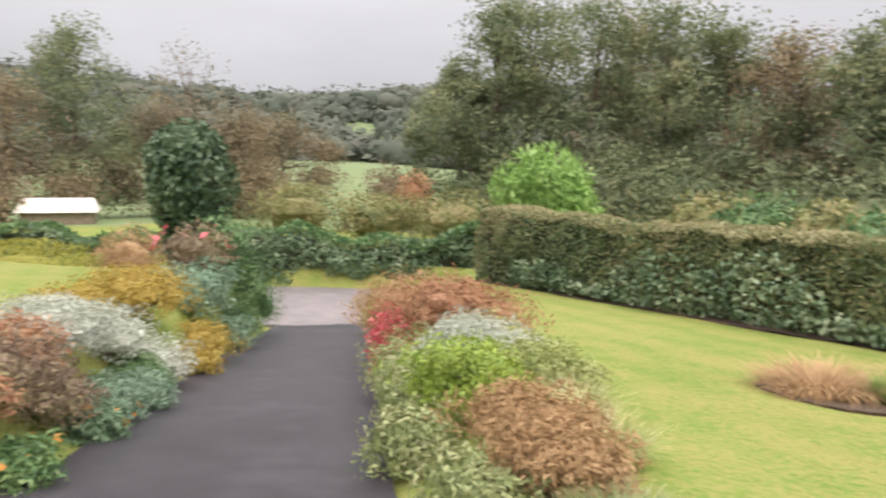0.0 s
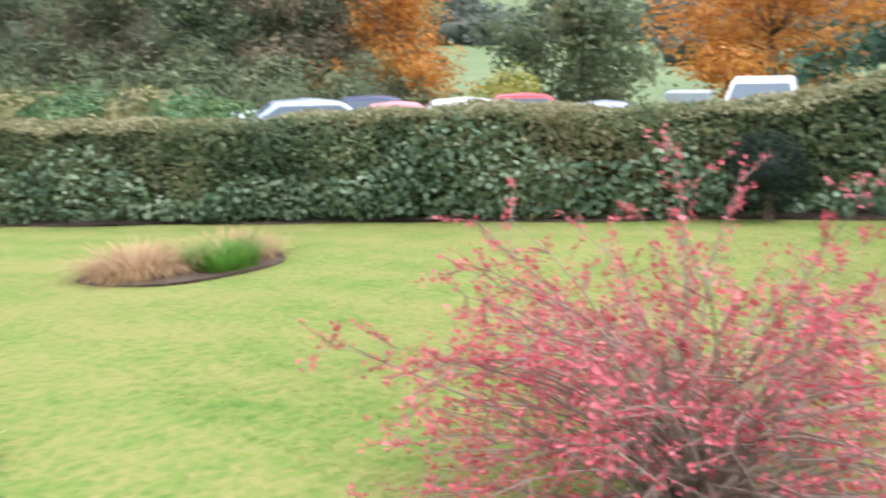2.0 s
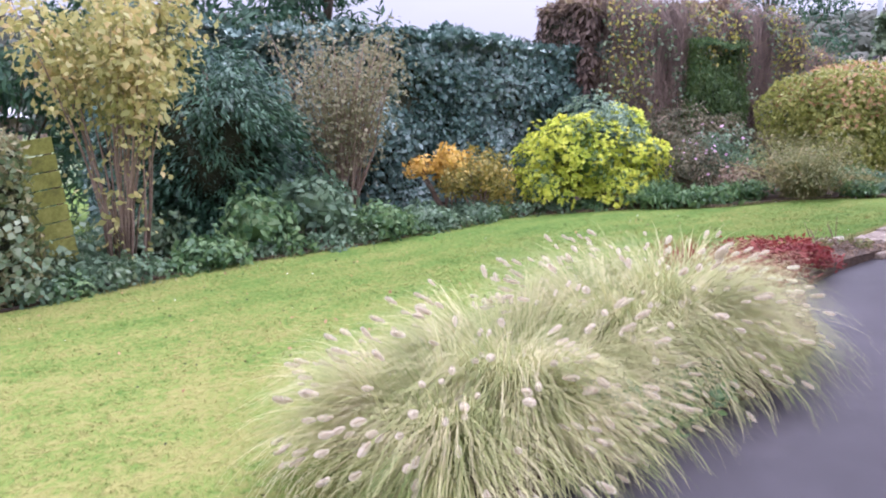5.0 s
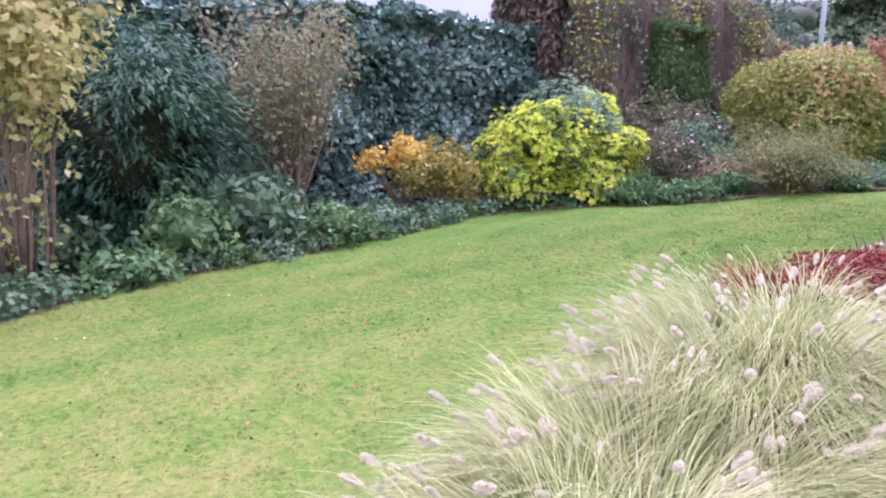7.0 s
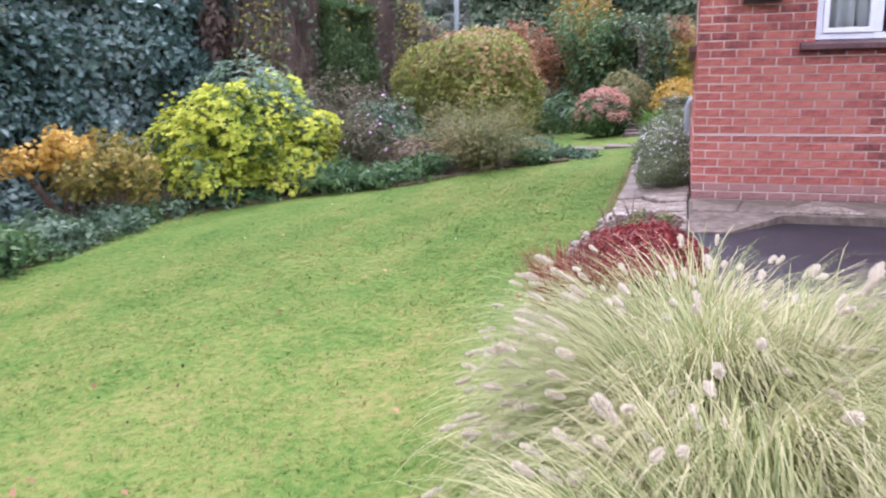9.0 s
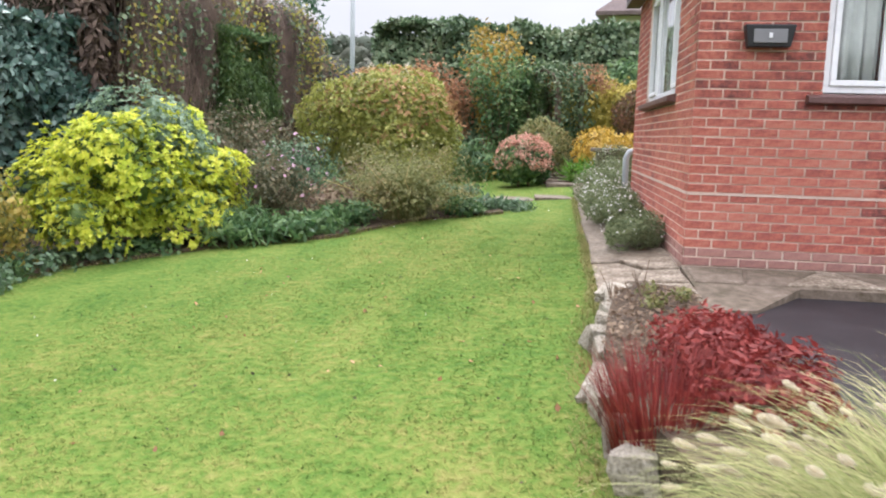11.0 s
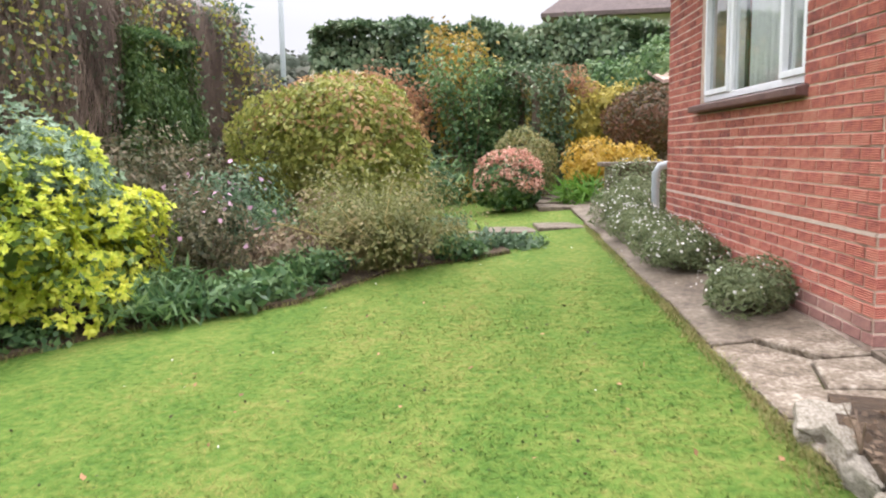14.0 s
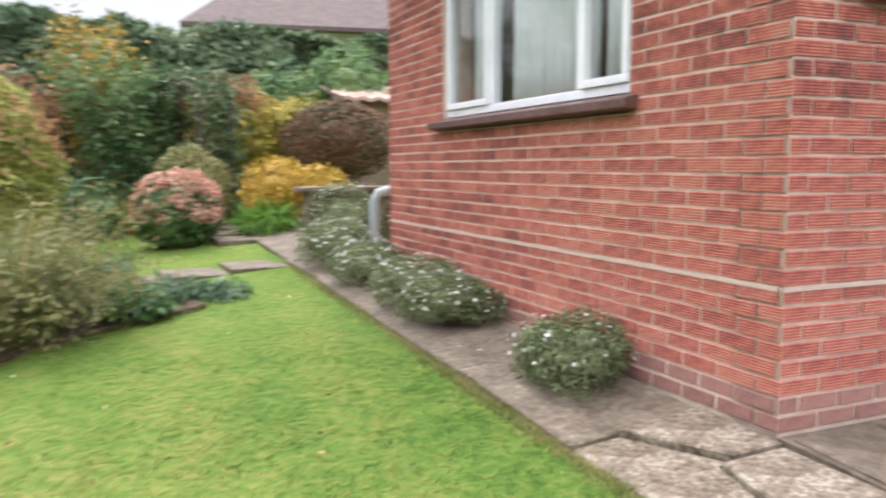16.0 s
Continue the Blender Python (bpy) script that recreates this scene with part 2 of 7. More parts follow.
gp.inputs["IOR"].default_value = 1.45

G_HEDGE = [(0.025, 0.05, 0.024), (0.065, 0.105, 0.042), (0.13, 0.17, 0.07), (0.22, 0.21, 0.09), (0.28, 0.21, 0.12)]
L_HEDGE = leaf_mat("hedge_leaves", G_HEDGE, 0.5, 0.45)
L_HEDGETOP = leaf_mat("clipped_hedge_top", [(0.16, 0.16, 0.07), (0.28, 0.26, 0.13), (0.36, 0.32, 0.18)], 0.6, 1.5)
L_IVY = leaf_mat("ivy_leaves", [(0.030, 0.060, 0.032), (0.072, 0.126, 0.060), (0.150, 0.210, 0.108), (0.264, 0.300, 0.180)], 0.4, 1.2, 0.2)
L_LAUREL = leaf_mat("laurel_leaves", [(0.018, 0.045, 0.036), (0.055, 0.112, 0.09), (0.14, 0.222, 0.182), (0.38, 0.47, 0.44)], 0.3, 0.8, 0.15)
L_CREEPER = leaf_mat("brown_creeper", [(0.085, 0.060, 0.043), (0.187, 0.128, 0.093), (0.289, 0.221, 0.136), (0.340, 0.340, 0.153)], 0.7, 0.7)
L_VINE = leaf_mat("bare_creeper_stems", [(0.04, 0.03, 0.024), (0.10, 0.07, 0.055), (0.19, 0.135, 0.105), (0.30, 0.22, 0.17)], 0.8, 1.0, 0.1)
L_DARK = leaf_mat("dark_conifer", [(0.016, 0.046, 0.028), (0.045, 0.108, 0.06), (0.10, 0.185, 0.095)], 0.5, 1.0, 0.2)
L_WOOD = leaf_mat("woodland_leaves", [(0.062, 0.088, 0.05), (0.125, 0.16, 0.085), (0.20, 0.22, 0.115), (0.30, 0.27, 0.145)], 0.8, 0.25, 0.35)
L_WOOD2 = leaf_mat("woodland_leaves_brown", [(0.10, 0.092, 0.06), (0.175, 0.148, 0.092), (0.26, 0.20, 0.125), (0.31, 0.225, 0.13)], 0.8, 0.25, 0.35)
L_ORANGE = leaf_mat("orange_autumn_leaves", [(0.25, 0.09, 0.02), (0.45, 0.17, 0.03), (0.6, 0.27, 0.05), (0.55, 0.36, 0.10)], 0.6, 0.5, 0.4)
L_YELLOW = leaf_mat("golden_leaves", [(0.28, 0.41, 0.05), (0.48, 0.57, 0.065), (0.68, 0.70, 0.09), (0.84, 0.79, 0.14)], 0.5, 2.0, 0.4)
L_GREYGREEN = leaf_mat("grey_green_leaves", [(0.075, 0.128, 0.090), (0.180, 0.270, 0.180), (0.330, 0.435, 0.300)], 0.5, 2.0)
L_DOME = leaf_mat("pyracantha_leaves", [(0.10, 0.12, 0.02), (0.24, 0.26, 0.04), (0.38, 0.38, 0.07), (0.44, 0.36, 0.09), (0.38, 0.2, 0.08)], 0.5, 0.7, 0.4)
L_CLIP = leaf_mat("clipped_dome_leaves", [(0.055, 0.075, 0.016), (0.17, 0.2, 0.038), (0.28, 0.30, 0.065), (0.38, 0.385, 0.10), (0.45, 0.41, 0.13)], 0.5, 2.2, 0.35)
L_RUSSET = leaf_mat("russet_tips", [(0.2, 0.13, 0.045), (0.36, 0.2, 0.085), (0.46, 0.29, 0.14)], 0.6, 2.0)
L_ASTER = leaf_mat("aster_leaves", [(0.028, 0.034, 0.02), (0.08, 0.09, 0.045), (0.16, 0.14, 0.075), (0.27, 0.2, 0.14)], 0.6, 2.5)
L_BANK = leaf_mat("bank_leaves", [(0.09, 0.12, 0.045), (0.21, 0.25, 0.095), (0.36, 0.38, 0.18), (0.5, 0.48, 0.3)], 0.5, 2.0)
L_MID = leaf_mat("border_leaves", [(0.022, 0.062, 0.026), (0.066, 0.138, 0.052), (0.142, 0.236, 0.088), (0.27, 0.35, 0.145)], 0.5, 1.5)
L_BLUEG = leaf_mat("blue_green_leaves", [(0.052, 0.098, 0.057), (0.115, 0.190, 0.103), (0.230, 0.310, 0.184)], 0.5, 1.5)
L_BROOM = leaf_mat("broom_stems", [(0.07, 0.09, 0.03), (0.155, 0.175, 0.06), (0.255, 0.24, 0.095), (0.36, 0.255, 0.135)], 0.6, 2.0)
L_RUST = leaf_mat("rusty_leaves", [(0.125, 0.062, 0.037), (0.275, 0.138, 0.075), (0.425, 0.225, 0.125), (0.525, 0.350, 0.200)], 0.7, 2.0)
L_OCHRE = leaf_mat("ochre_leaves", [(0.12, 0.09, 0.02), (0.28, 0.20, 0.035), (0.42, 0.29, 0.06), (0.5, 0.4, 0.12)], 0.6, 2.0)
L_SILVER = leaf_mat("silver_leaves", [(0.220, 0.242, 0.176), (0.418, 0.440, 0.352), (0.605, 0.616, 0.550)], 0.7, 2.5)
L_PINKFL = leaf_mat("hydrangea_petals", [(0.36, 0.13, 0.10), (0.52, 0.24, 0.185), (0.65, 0.38, 0.29), (0.66, 0.50, 0.38)], 0.6, 3.0)
L_RED = leaf_mat("red_grass_leaves", [(0.075, 0.014, 0.013), (0.20, 0.03, 0.027), (0.35, 0.07, 0.055)], 0.6, 3.0)
L_BERRY = leaf_mat("red_berry_leaves", [(0.38, 0.05, 0.065), (0.62, 0.11, 0.13), (0.75, 0.25, 0.27)], 0.5, 3.0)
L_PENN = leaf_mat("fountain_grass", [(0.085, 0.145, 0.032), (0.20, 0.25, 0.072), (0.37, 0.38, 0.15), (0.55, 0.50, 0.27), (0.68, 0.60, 0.41)], 0.6, 3.5, 0.35)
L_PLUME = leaf_mat("grass_seed_heads", [(0.56, 0.48, 0.36), (0.73, 0.67, 0.54), (0.83, 0.79, 0.68)], 0.8, 2.0, 0.45)
L_DAISY = leaf_mat("daisy_petals", [(0.62, 0.58, 0.56), (0.8, 0.78, 0.76)], 0.7, 2.0)
L_MAUVE = leaf_mat("mauve_petals", [(0.45, 0.22, 0.36), (0.62, 0.38, 0.52), (0.7, 0.52, 0.62)], 0.7, 2.0)
L_LIME = leaf_mat("bright_green_leaves", [(0.12, 0.24, 0.05), (0.24, 0.40, 0.10), (0.4, 0.55, 0.2)], 0.5, 2.0)
L_DRY = leaf_mat("dry_grass", [(0.22, 0.13, 0.06), (0.38, 0.24, 0.12), (0.52, 0.36, 0.2)], 0.8, 2.0)
L_GREENB = leaf_mat("green_tuft", [(0.05, 0.14, 0.015), (0.11, 0.25, 0.03), (0.2, 0.36, 0.06)], 0.6, 2.0)
# narrow greyed range: distance haze is put into the leaf colours
L_FAR = leaf_mat("hazed_woodland", [(0.06, 0.076, 0.06), (0.08, 0.097, 0.072), (0.105, 0.112, 0.085), (0.125, 0.12, 0.095)], 0.9, 0.02, 0.2)
M_FIELD = noise_mat("field_grass", [(0.075, 0.11, 0.04), (0.11, 0.148, 0.055), (0.15, 0.17, 0.075)], 0.02, 2.0, 0.95, 0.3, 0.05)
L_DAISYLEAF = leaf_mat("daisy_foliage", [(0.08, 0.11, 0.05), (0.17, 0.21, 0.10), (0.28, 0.31, 0.17)], 0.6, 2.0)
M_APRON = noise_mat("mossy_concrete", [(0.05, 0.05, 0.025), (0.11, 0.085, 0.06), (0.18, 0.14, 0.11), (0.28, 0.235, 0.19)], 2.2, 45.0, 0.9, 0.7, 0.015)


# ---- mesh tools ----
rng = np.random.default_rng(7)


MASSES = {"inner_growth", "foliage", "flowers", "blade_mass", "stalk_mass", "twig_mass", "berry_mass", "stem_mass", "flower_mass", "leaf_mass", "limb_mass", "shoot_mass"}


def link_mesh(name, me, mat, parent=None, smooth=False):
    for mm in (mat if isinstance(mat, (list, tuple)) else [mat]):
        me.materials.append(mm)
    if smooth:
        me.polygons.foreach_set("use_smooth", [True] * len(me.polygons))
    ob = new(name, me)
    if name in MASSES:
        tagged(ob, kind="stuff")
    if parent is not None:
        ob.parent = parent
    return ob


def array_mesh(name, verts, k):
    """A mesh of separate faces of k corners each, from an array (n, k, 3)."""
    n = len(verts)
    me = bpy.data.meshes.new(name)
    me.vertices.add(n * k)
    me.vertices.foreach_set("co", np.ascontiguousarray(verts, dtype=np.float32).ravel())
    me.loops.add(n * k)
    me.loops.foreach_set("vertex_index", np.arange(n * k, dtype=np.int32))
    me.polygons.add(n)
    me.polygons.foreach_set("loop_start", np.arange(0, n * k, k, dtype=np.int32))
    me.update(calc_edges=True)
    return me


class Geo:
    """Collects vertices and faces of one mesh."""

    def __init__(self):
        self.v, self.f = [], []

    def add(self, verts, faces):
        o = len(self.v)
        self.v += [tuple(map(float, p)) for p in verts]
        self.f += [tuple(i + o for i in f) for f in faces]
        return self

    def box(self, a, b, m=None):
        (x0, y0, z0), (x1, y1, z1) = a, b
        vs = [Vector(p) for p in ((x0, y0, z0), (x1, y0, z0), (x1, y1, z0), (x0, y1, z0), (x0, y0, z1), (x1, y0, z1), (x1, y1, z1), (x0, y1, z1))]
        if m is not None:
            vs = [m @ p for p in vs]
        return self.add(vs, [(3, 2, 1, 0), (4, 5, 6, 7), (0, 1, 5, 4), (1, 2, 6, 5), (2, 3, 7, 6), (3, 0, 4, 7)])

    def tube(self, pts, radii, sides=6):
        pts = [Vector(p) for p in pts]
        n = len(pts)
        vs, fs = [], []
        for i, p in enumerate(pts):
            d = (pts[min(i + 1, n - 1)] - pts[max(i - 1, 0)]).normalized()
            a = d.cross(Vector((0.31, 0.95, 0.1))).normalized()
            b = d.cross(a)
            for k in range(sides):
                t = 2 * math.pi * k / sides
                vs.append(p + radii[i] * (a * math.cos(t) + b * math.sin(t)))
        for i in range(n - 1):
            for k in range(sides):
                k2 = (k + 1) % sides
                fs.append((i * sides + k, i * sides + k2, (i + 1) * sides + k2, (i + 1) * sides + k))
        fs.append(tuple(range(sides))[::-1])
        fs.append(tuple((n - 1) * sides + k for k in range(sides)))
        return self.add(vs, fs)

    def prism(self, outline, y0, y1):
        """An outline in x and z, drawn out along y."""
        n = len(outline)
        vs = [(x, y0, z) for x, z in outline] + [(x, y1, z) for x, z in outline]
        fs = [tuple(range(n)), tuple(range(2 * n - 1, n - 1, -1))] + [(i, i + n, (i + 1) % n + n, (i + 1) % n) for i in range(n)]
        return self.add(vs, fs)

    def mesh(self, name):
        me = bpy.data.meshes.new(name)
        me.from_pydata(self.v, [], self.f)
        me.update()
        return me

    def put(self, name, mat, parent=None, label="", smooth=False, bevel=0.0):
        me = self.mesh(name)
        bm = bmesh.new()
        bm.from_mesh(me)
        bmesh.ops.recalc_face_normals(bm, faces=bm.faces)
        if bevel:
            bmesh.ops.bevel(bm, geom=bm.edges, offset=bevel, segments=2, profile=0.5, affect="EDGES")
        bm.to_mesh(me)
        bm.free()
        ob = link_mesh(name, me, mat, parent, smooth)
        return tagged(ob, label) if label else ob


def part(name, bm, material, parent, label=""):
    me = bpy.data.meshes.new(name)
    bm.to_mesh(me)
    bm.free()
    ob = link_mesh(name, me, material, parent)
    return tagged(ob, label) if label else ob


def thing(name, x, y, z, label, category, group="", kind="", rz=0.0):
    e = new(name)
    e.matrix_basis = pose(x, y, z, 0, 0, rz)
    return tagged(e, label, category, group, kind)


def unit(v):
    return v / np.maximum(1e-9, np.linalg.norm(v, axis=-1, keepdims=True))


def leaf_quads(P, N, size, aspect=0.5, wild=0.8, droop=0.0, axis=None):
    """Folded, pointed leaves at P that face roughly along N."""
    n = len(P)
    s = (size * rng.uniform(0.6, 1.35, n))[:, None]
    if axis is None:
        axis = rng.normal(size=(n, 3))
        axis = axis - N * np.sum(axis * N, axis=1, keepdims=True) + N * rng.normal(0.25, 0.35, (n, 1))
        axis[:, 2] -= droop
    axis = unit(axis)
    nn = unit(N + wild * rng.normal(size=(n, 3)) * 0.6)
    side = unit(np.cross(axis, nn)) * s * aspect * 0.5
    up = unit(np.cross(side, axis)) * s * 0.12
    mid = P + axis * s * rng.uniform(0.35, 0.5, (n, 1))
    return np.stack([P, mid + side + up, P + axis * s, mid - side + up], axis=1)


def lump(d, seed, amp):
    """Uneven outline: a few waves over the directions d."""
    r = np.random.default_rng(seed)
    out = np.ones(len(d))
    for k in range(7):
        w = r.normal(size=3) * (2.0 + 1.1 * k)
        out += amp / (1 + 0.45 * k) * np.sin(d @ w + r.uniform(0, 6.3))
    return out


def blob_points(n, c, r, seed, amp=0.1, low=-0.5, shell=0.3):
    d = unit(rng.normal(size=(int(n * 1.9), 3)))
    d = d[d[:, 2] > low][:n]
    rad = lump(d, seed, amp) * (1 - shell * rng.random(len(d)) ** 1.8)
    r = np.array(r)
    return np.array(c) + d * rad[:, None] * r, unit(d / r)


def blob_core(g, c, r, seed, amp, k=0.74, low=-0.6):
    bm = bmesh.new()
    bmesh.ops.create_icosphere(bm, subdivisions=2, radius=1)
    d = np.array([v.co[:] for v in bm.verts])
    rad = lump(d, seed, amp) * k
    p = np.array(c) + d * rad[:, None] * np.array(r)
    p[:, 2] = np.maximum(p[:, 2], c[2] + low * r[2])
    g.add(p, [tuple(v.index for v in f.verts) for f in bm.faces])
    bm.free()


def shrub(name, label, category, x, y, blobs, mat, n, size, aspect=0.5, wild=0.8, droop=0.0, amp=0.12, shell=0.35, low=-0.45, core=True, stems=5, extra=None, group="", z=None):
    """A bush: stems, a solid core within, and a crown of many small leaves over one or more lobes (cx, cy, cz, rx, ry,
    rz).
    """
    z = ground_z(x, y) if z is None else z
    e = thing(name, x, y, z, label, category, group)
    vol = [(b[3] * b[4] * b[5]) ** 0.667 for b in blobs]
    out, g = [], Geo()
    for b, v in zip(blobs, vol):
        seed = int(rng.integers(1e6))
        P, N = blob_points(int(1.8 * n * v / sum(vol)), b[:3], b[3:6], seed, amp, low, shell)
        P[:, 2] = np.maximum(P[:, 2], 0.02)
        out.append(leaf_quads(P, N, size, aspect, wild, droop))
        if core:
            blob_core(g, b[:3], b[3:6], seed, amp, 0.54 * core)
    link_mesh("foliage", array_mesh("foliage", np.concatenate(out), 4), mat, e)
    if core:
        for i, p in enumerate(g.v):
            g.v[i] = (p[0], p[1], max(p[2], 0.0))
        g.put("inner_growth", mat, e)
    for i in range(stems):
        b = blobs[i % len(blobs)]
        a = rng.uniform(0, 6.28)
        top = (b[0] + 0.4 * b[3] * math.cos(a), b[1] + 0.4 * b[4] * math.sin(a), b[2] + 0.3 * b[5])
        Geo().tube([(0.1 * math.cos(a), 0.1 * math.sin(a), -0.03), (top[0] * 0.5, top[1] * 0.5, top[2] * 0.5), top], [0.022, 0.016, 0.008], 5).put("stem", M_TWIG, e)
    if extra:
        for enam, emat, en, esize, easp, elow, elabel in extra:
            o2 = []
            for b, v in zip(blobs, vol):
                P, N = blob_points(int(en * v / sum(vol)) + 1, b[:3], b[3:6], int(rng.integers(1e6)), amp * 0.5, elow, 0.04)
                P += N * 0.03
                o2.append(leaf_quads(P, N, esize, easp, 0.5))
            ob = link_mesh(enam, array_mesh(enam, np.concatenate(o2), 4), emat, e)
            tagged(ob, elabel)
    return e


def blades(base, lean, length, width, segs=4, bend=0.6, first=0.12, curl=1.0):
    """Arching, tapered grass blades: base (n,3), lean (n,2) outward direction, first the angle at the foot, curl how late the tip droops."""
    n = len(base)
    out = []
    side = np.stack([-lean[:, 1], lean[:, 0], np.zeros(n)], 1)
    h = np.stack([lean[:, 0], lean[:, 1], np.zeros(n)], 1)
    p, prev = base.copy(), None
    for i in range(segs + 1):
        t = i / segs
        if i:
            a = np.clip(first + bend * 2.1 * (t - 0.5 / segs) ** curl, 0, 2.7) * np.ones(n)
            p = p + (length / segs * np.ones(n))[:, None] * (h * np.sin(a)[:, None] + np.array([0, 0, 1.0]) * np.cos(a)[:, None])
        wv = side * (width * (1 - t) ** 0.7 + 0.0006) * 0.5
        cur = (p - wv, p + wv)
        if prev is not None:
            out.append(np.stack([prev[0], prev[1], cur[1], cur[0]], 1))
        prev = cur
    return np.stack(out, 1), p


def blade_mesh(name, q):
    """Joined strips, so that each blade is one island."""
    n, segs = q.shape[:2]
    v = np.concatenate([q[:, :1, 0:2], q[:, :, 3:1:-1]], axis=1).reshape(n, (segs + 1) * 2, 3)
    k = (segs + 1) * 2
    me = bpy.data.meshes.new(name)
    me.vertices.add(n * k)
    me.vertices.foreach_set("co", np.ascontiguousarray(v, dtype=np.float32).ravel())
    f = np.array([(2 * i, 2 * i + 1, 2 * i + 3, 2 * i + 2) for i in range(segs)])
    idx = (np.arange(n)[:, None, None] * k + f[None]).reshape(-1)
    me.loops.add(len(idx))
    me.loops.foreach_set("vertex_index", idx.astype(np.int32))
    me.polygons.add(n * segs)
    me.polygons.foreach_set("loop_start", np.arange(0, len(idx), 4, dtype=np.int32))
    me.update(calc_edges=True)
    return me


def tree(name, label, category, x, y, height, spread, mat, n, size, trunk=0.16, clear=0.3, stems=1, seed=0, lobes=16, group="", bark=None, droop=0.0, amp=0.2, aspect=0.6, z=None, flat=0.75, gap=0.0):
    """A tapered trunk, limbs, and a ragged crown of leaf clumps at the ends of the limbs."""
    r = np.random.default_rng(seed)
    z = ground_z(x, y) if z is None else z
    e = thing(name, x, y, z, label, category, group)
    g, out = Geo(), []
    bark = bark or M_BARK
    tops = []
    for s in range(stems):
        a = 6.28 * s / stems + r.uniform(0, 1)
        off = 0.0 if stems == 1 else 0.12
        lean = 0.06 if stems == 1 else 0.22
        pts = [(off * math.cos(a), off * math.sin(a), -0.1)]
        for i in range(1, 6):
            t = i / 5
            pts.append((off * math.cos(a) + lean * height * t * math.cos(a) + r.normal(0, 0.05), off * math.sin(a) + lean * height * t * math.sin(a) + r.normal(0, 0.05), height * 0.85 * t))
        g.tube(pts, [trunk / stems ** 0.4 * (1 - 0.85 * i / 5) for i in range(6)], 8)
        tops.append(pts)
    lg = Geo()
    for i in range(lobes):
        t = clear + (1 - clear) * (i + r.random()) / lobes
        a = r.uniform(0, 6.28)
        prof = math.sin(math.pi * min(1, 0.18 + 0.82 * (t - clear) / (1 - clear)) ** 0.9) ** 0.6
        rad = spread * prof * r.uniform(0.35, 0.95)
        pts = tops[i % stems]
        k = min(5, max(1, int(5 * t * 0.9)))
        src = Vector(pts[k])
        c = Vector((pts[k][0] + rad * math.cos(a), pts[k][1] + rad * math.sin(a), height * t * 0.98))
        mid = src.lerp(c, 0.5) + Vector((0, 0, -0.04 * height))
        lg.tube([src, mid, c], [trunk * 0.28, trunk * 0.18, 0.012], 5)
        rr = spread * r.uniform(0.28, 0.5)
        P, N = blob_points(int(n / lobes), c, (rr, rr, rr * flat), int(r.integers(1e6)), amp, -0.95, 0.75)
        if gap:
            keep = np.sin(P[:, 0] * 3.1 + i) + np.sin(P[:, 1] * 2.7) + np.sin(P[:, 2] * 3.3) > gap
            P, N = P[keep], N[keep]
        out.append(leaf_quads(P, N, size, aspect, 1.2, droop))
    g.put("trunk", bark, e, smooth=True)
    lg.put("limb_mass", bark, e, smooth=True)
    link_mesh("crown", array_mesh("crown", np.concatenate(out), 4), mat, e)
    return e


# ---- the lie of the land ----
def smooth01(t):
    t = min(1.0, max(0.0, t))
    return t * t * (3 - 2 * t)


def lawn_z(x, y):
    x, y = min(24, max(-14, x)), min(26, max(-26, y))
    return -0.132 - 0.0481 * x - 0.0725 * y + 0.0004 * x * y


def tarmac_z(x, y):
    return max(-2.55, -0.22 + 0.015 * max(0.0, min(16, x - min(y, 0)) - 2) - 0.13 * max(y - 0.3, 0))


TARMAC = [(7.85, -7.0), (7.72, -6.5), (7.35, -5.7), (6.9, -4.95), (6.3, -4.45), (5.75, -4.05), (5.25, -3.4), (5.0, -2.6), (4.75, -2.0), (4.4, -1.55), (3.9, -1.1), (3.55, -0.6),
          (3.12, -0.08), (2.6, 0.25), (1.75, 0.75), (0.9, 1.3), (0.3, 2.2), (0.0, 3.2), (-0.27, 4.7), (-0.69, 8.5), (-1.15, 13.3), (-1.5, 18.6), (-3.9, 18.6), (-3.5, 13.3), (-3.06, 8.5),
          (-2.6, 5.0), (-2.9, 3.2), (-4.0, 1.9), (-9, 1.5), (-9, -10.9), (-0.25, -10.9), (7.45, -7.3)]


def inside(poly, x, y):
    c, j = False, len(poly) - 1
    for i in range(len(poly)):
        (xi, yi), (xj, yj) = poly[i], poly[j]
        if (yi > y) != (yj > y) and x < (xj - xi) * (y - yi) / (yj - yi) + xi:
            c = not c
        j = i
    return c


def edge_dist(poly, x, y):
    best = 1e9
    for i in range(len(poly)):
        (ax, ay), (bx, by) = poly[i - 1], poly[i]
        dx, dy = bx - ax, by - ay
        t = max(0, min(1, ((x - ax) * dx + (y - ay) * dy) / (dx * dx + dy * dy)))
        best = min(best, math.hypot(x - ax - t * dx, y - ay - t * dy))
    return best


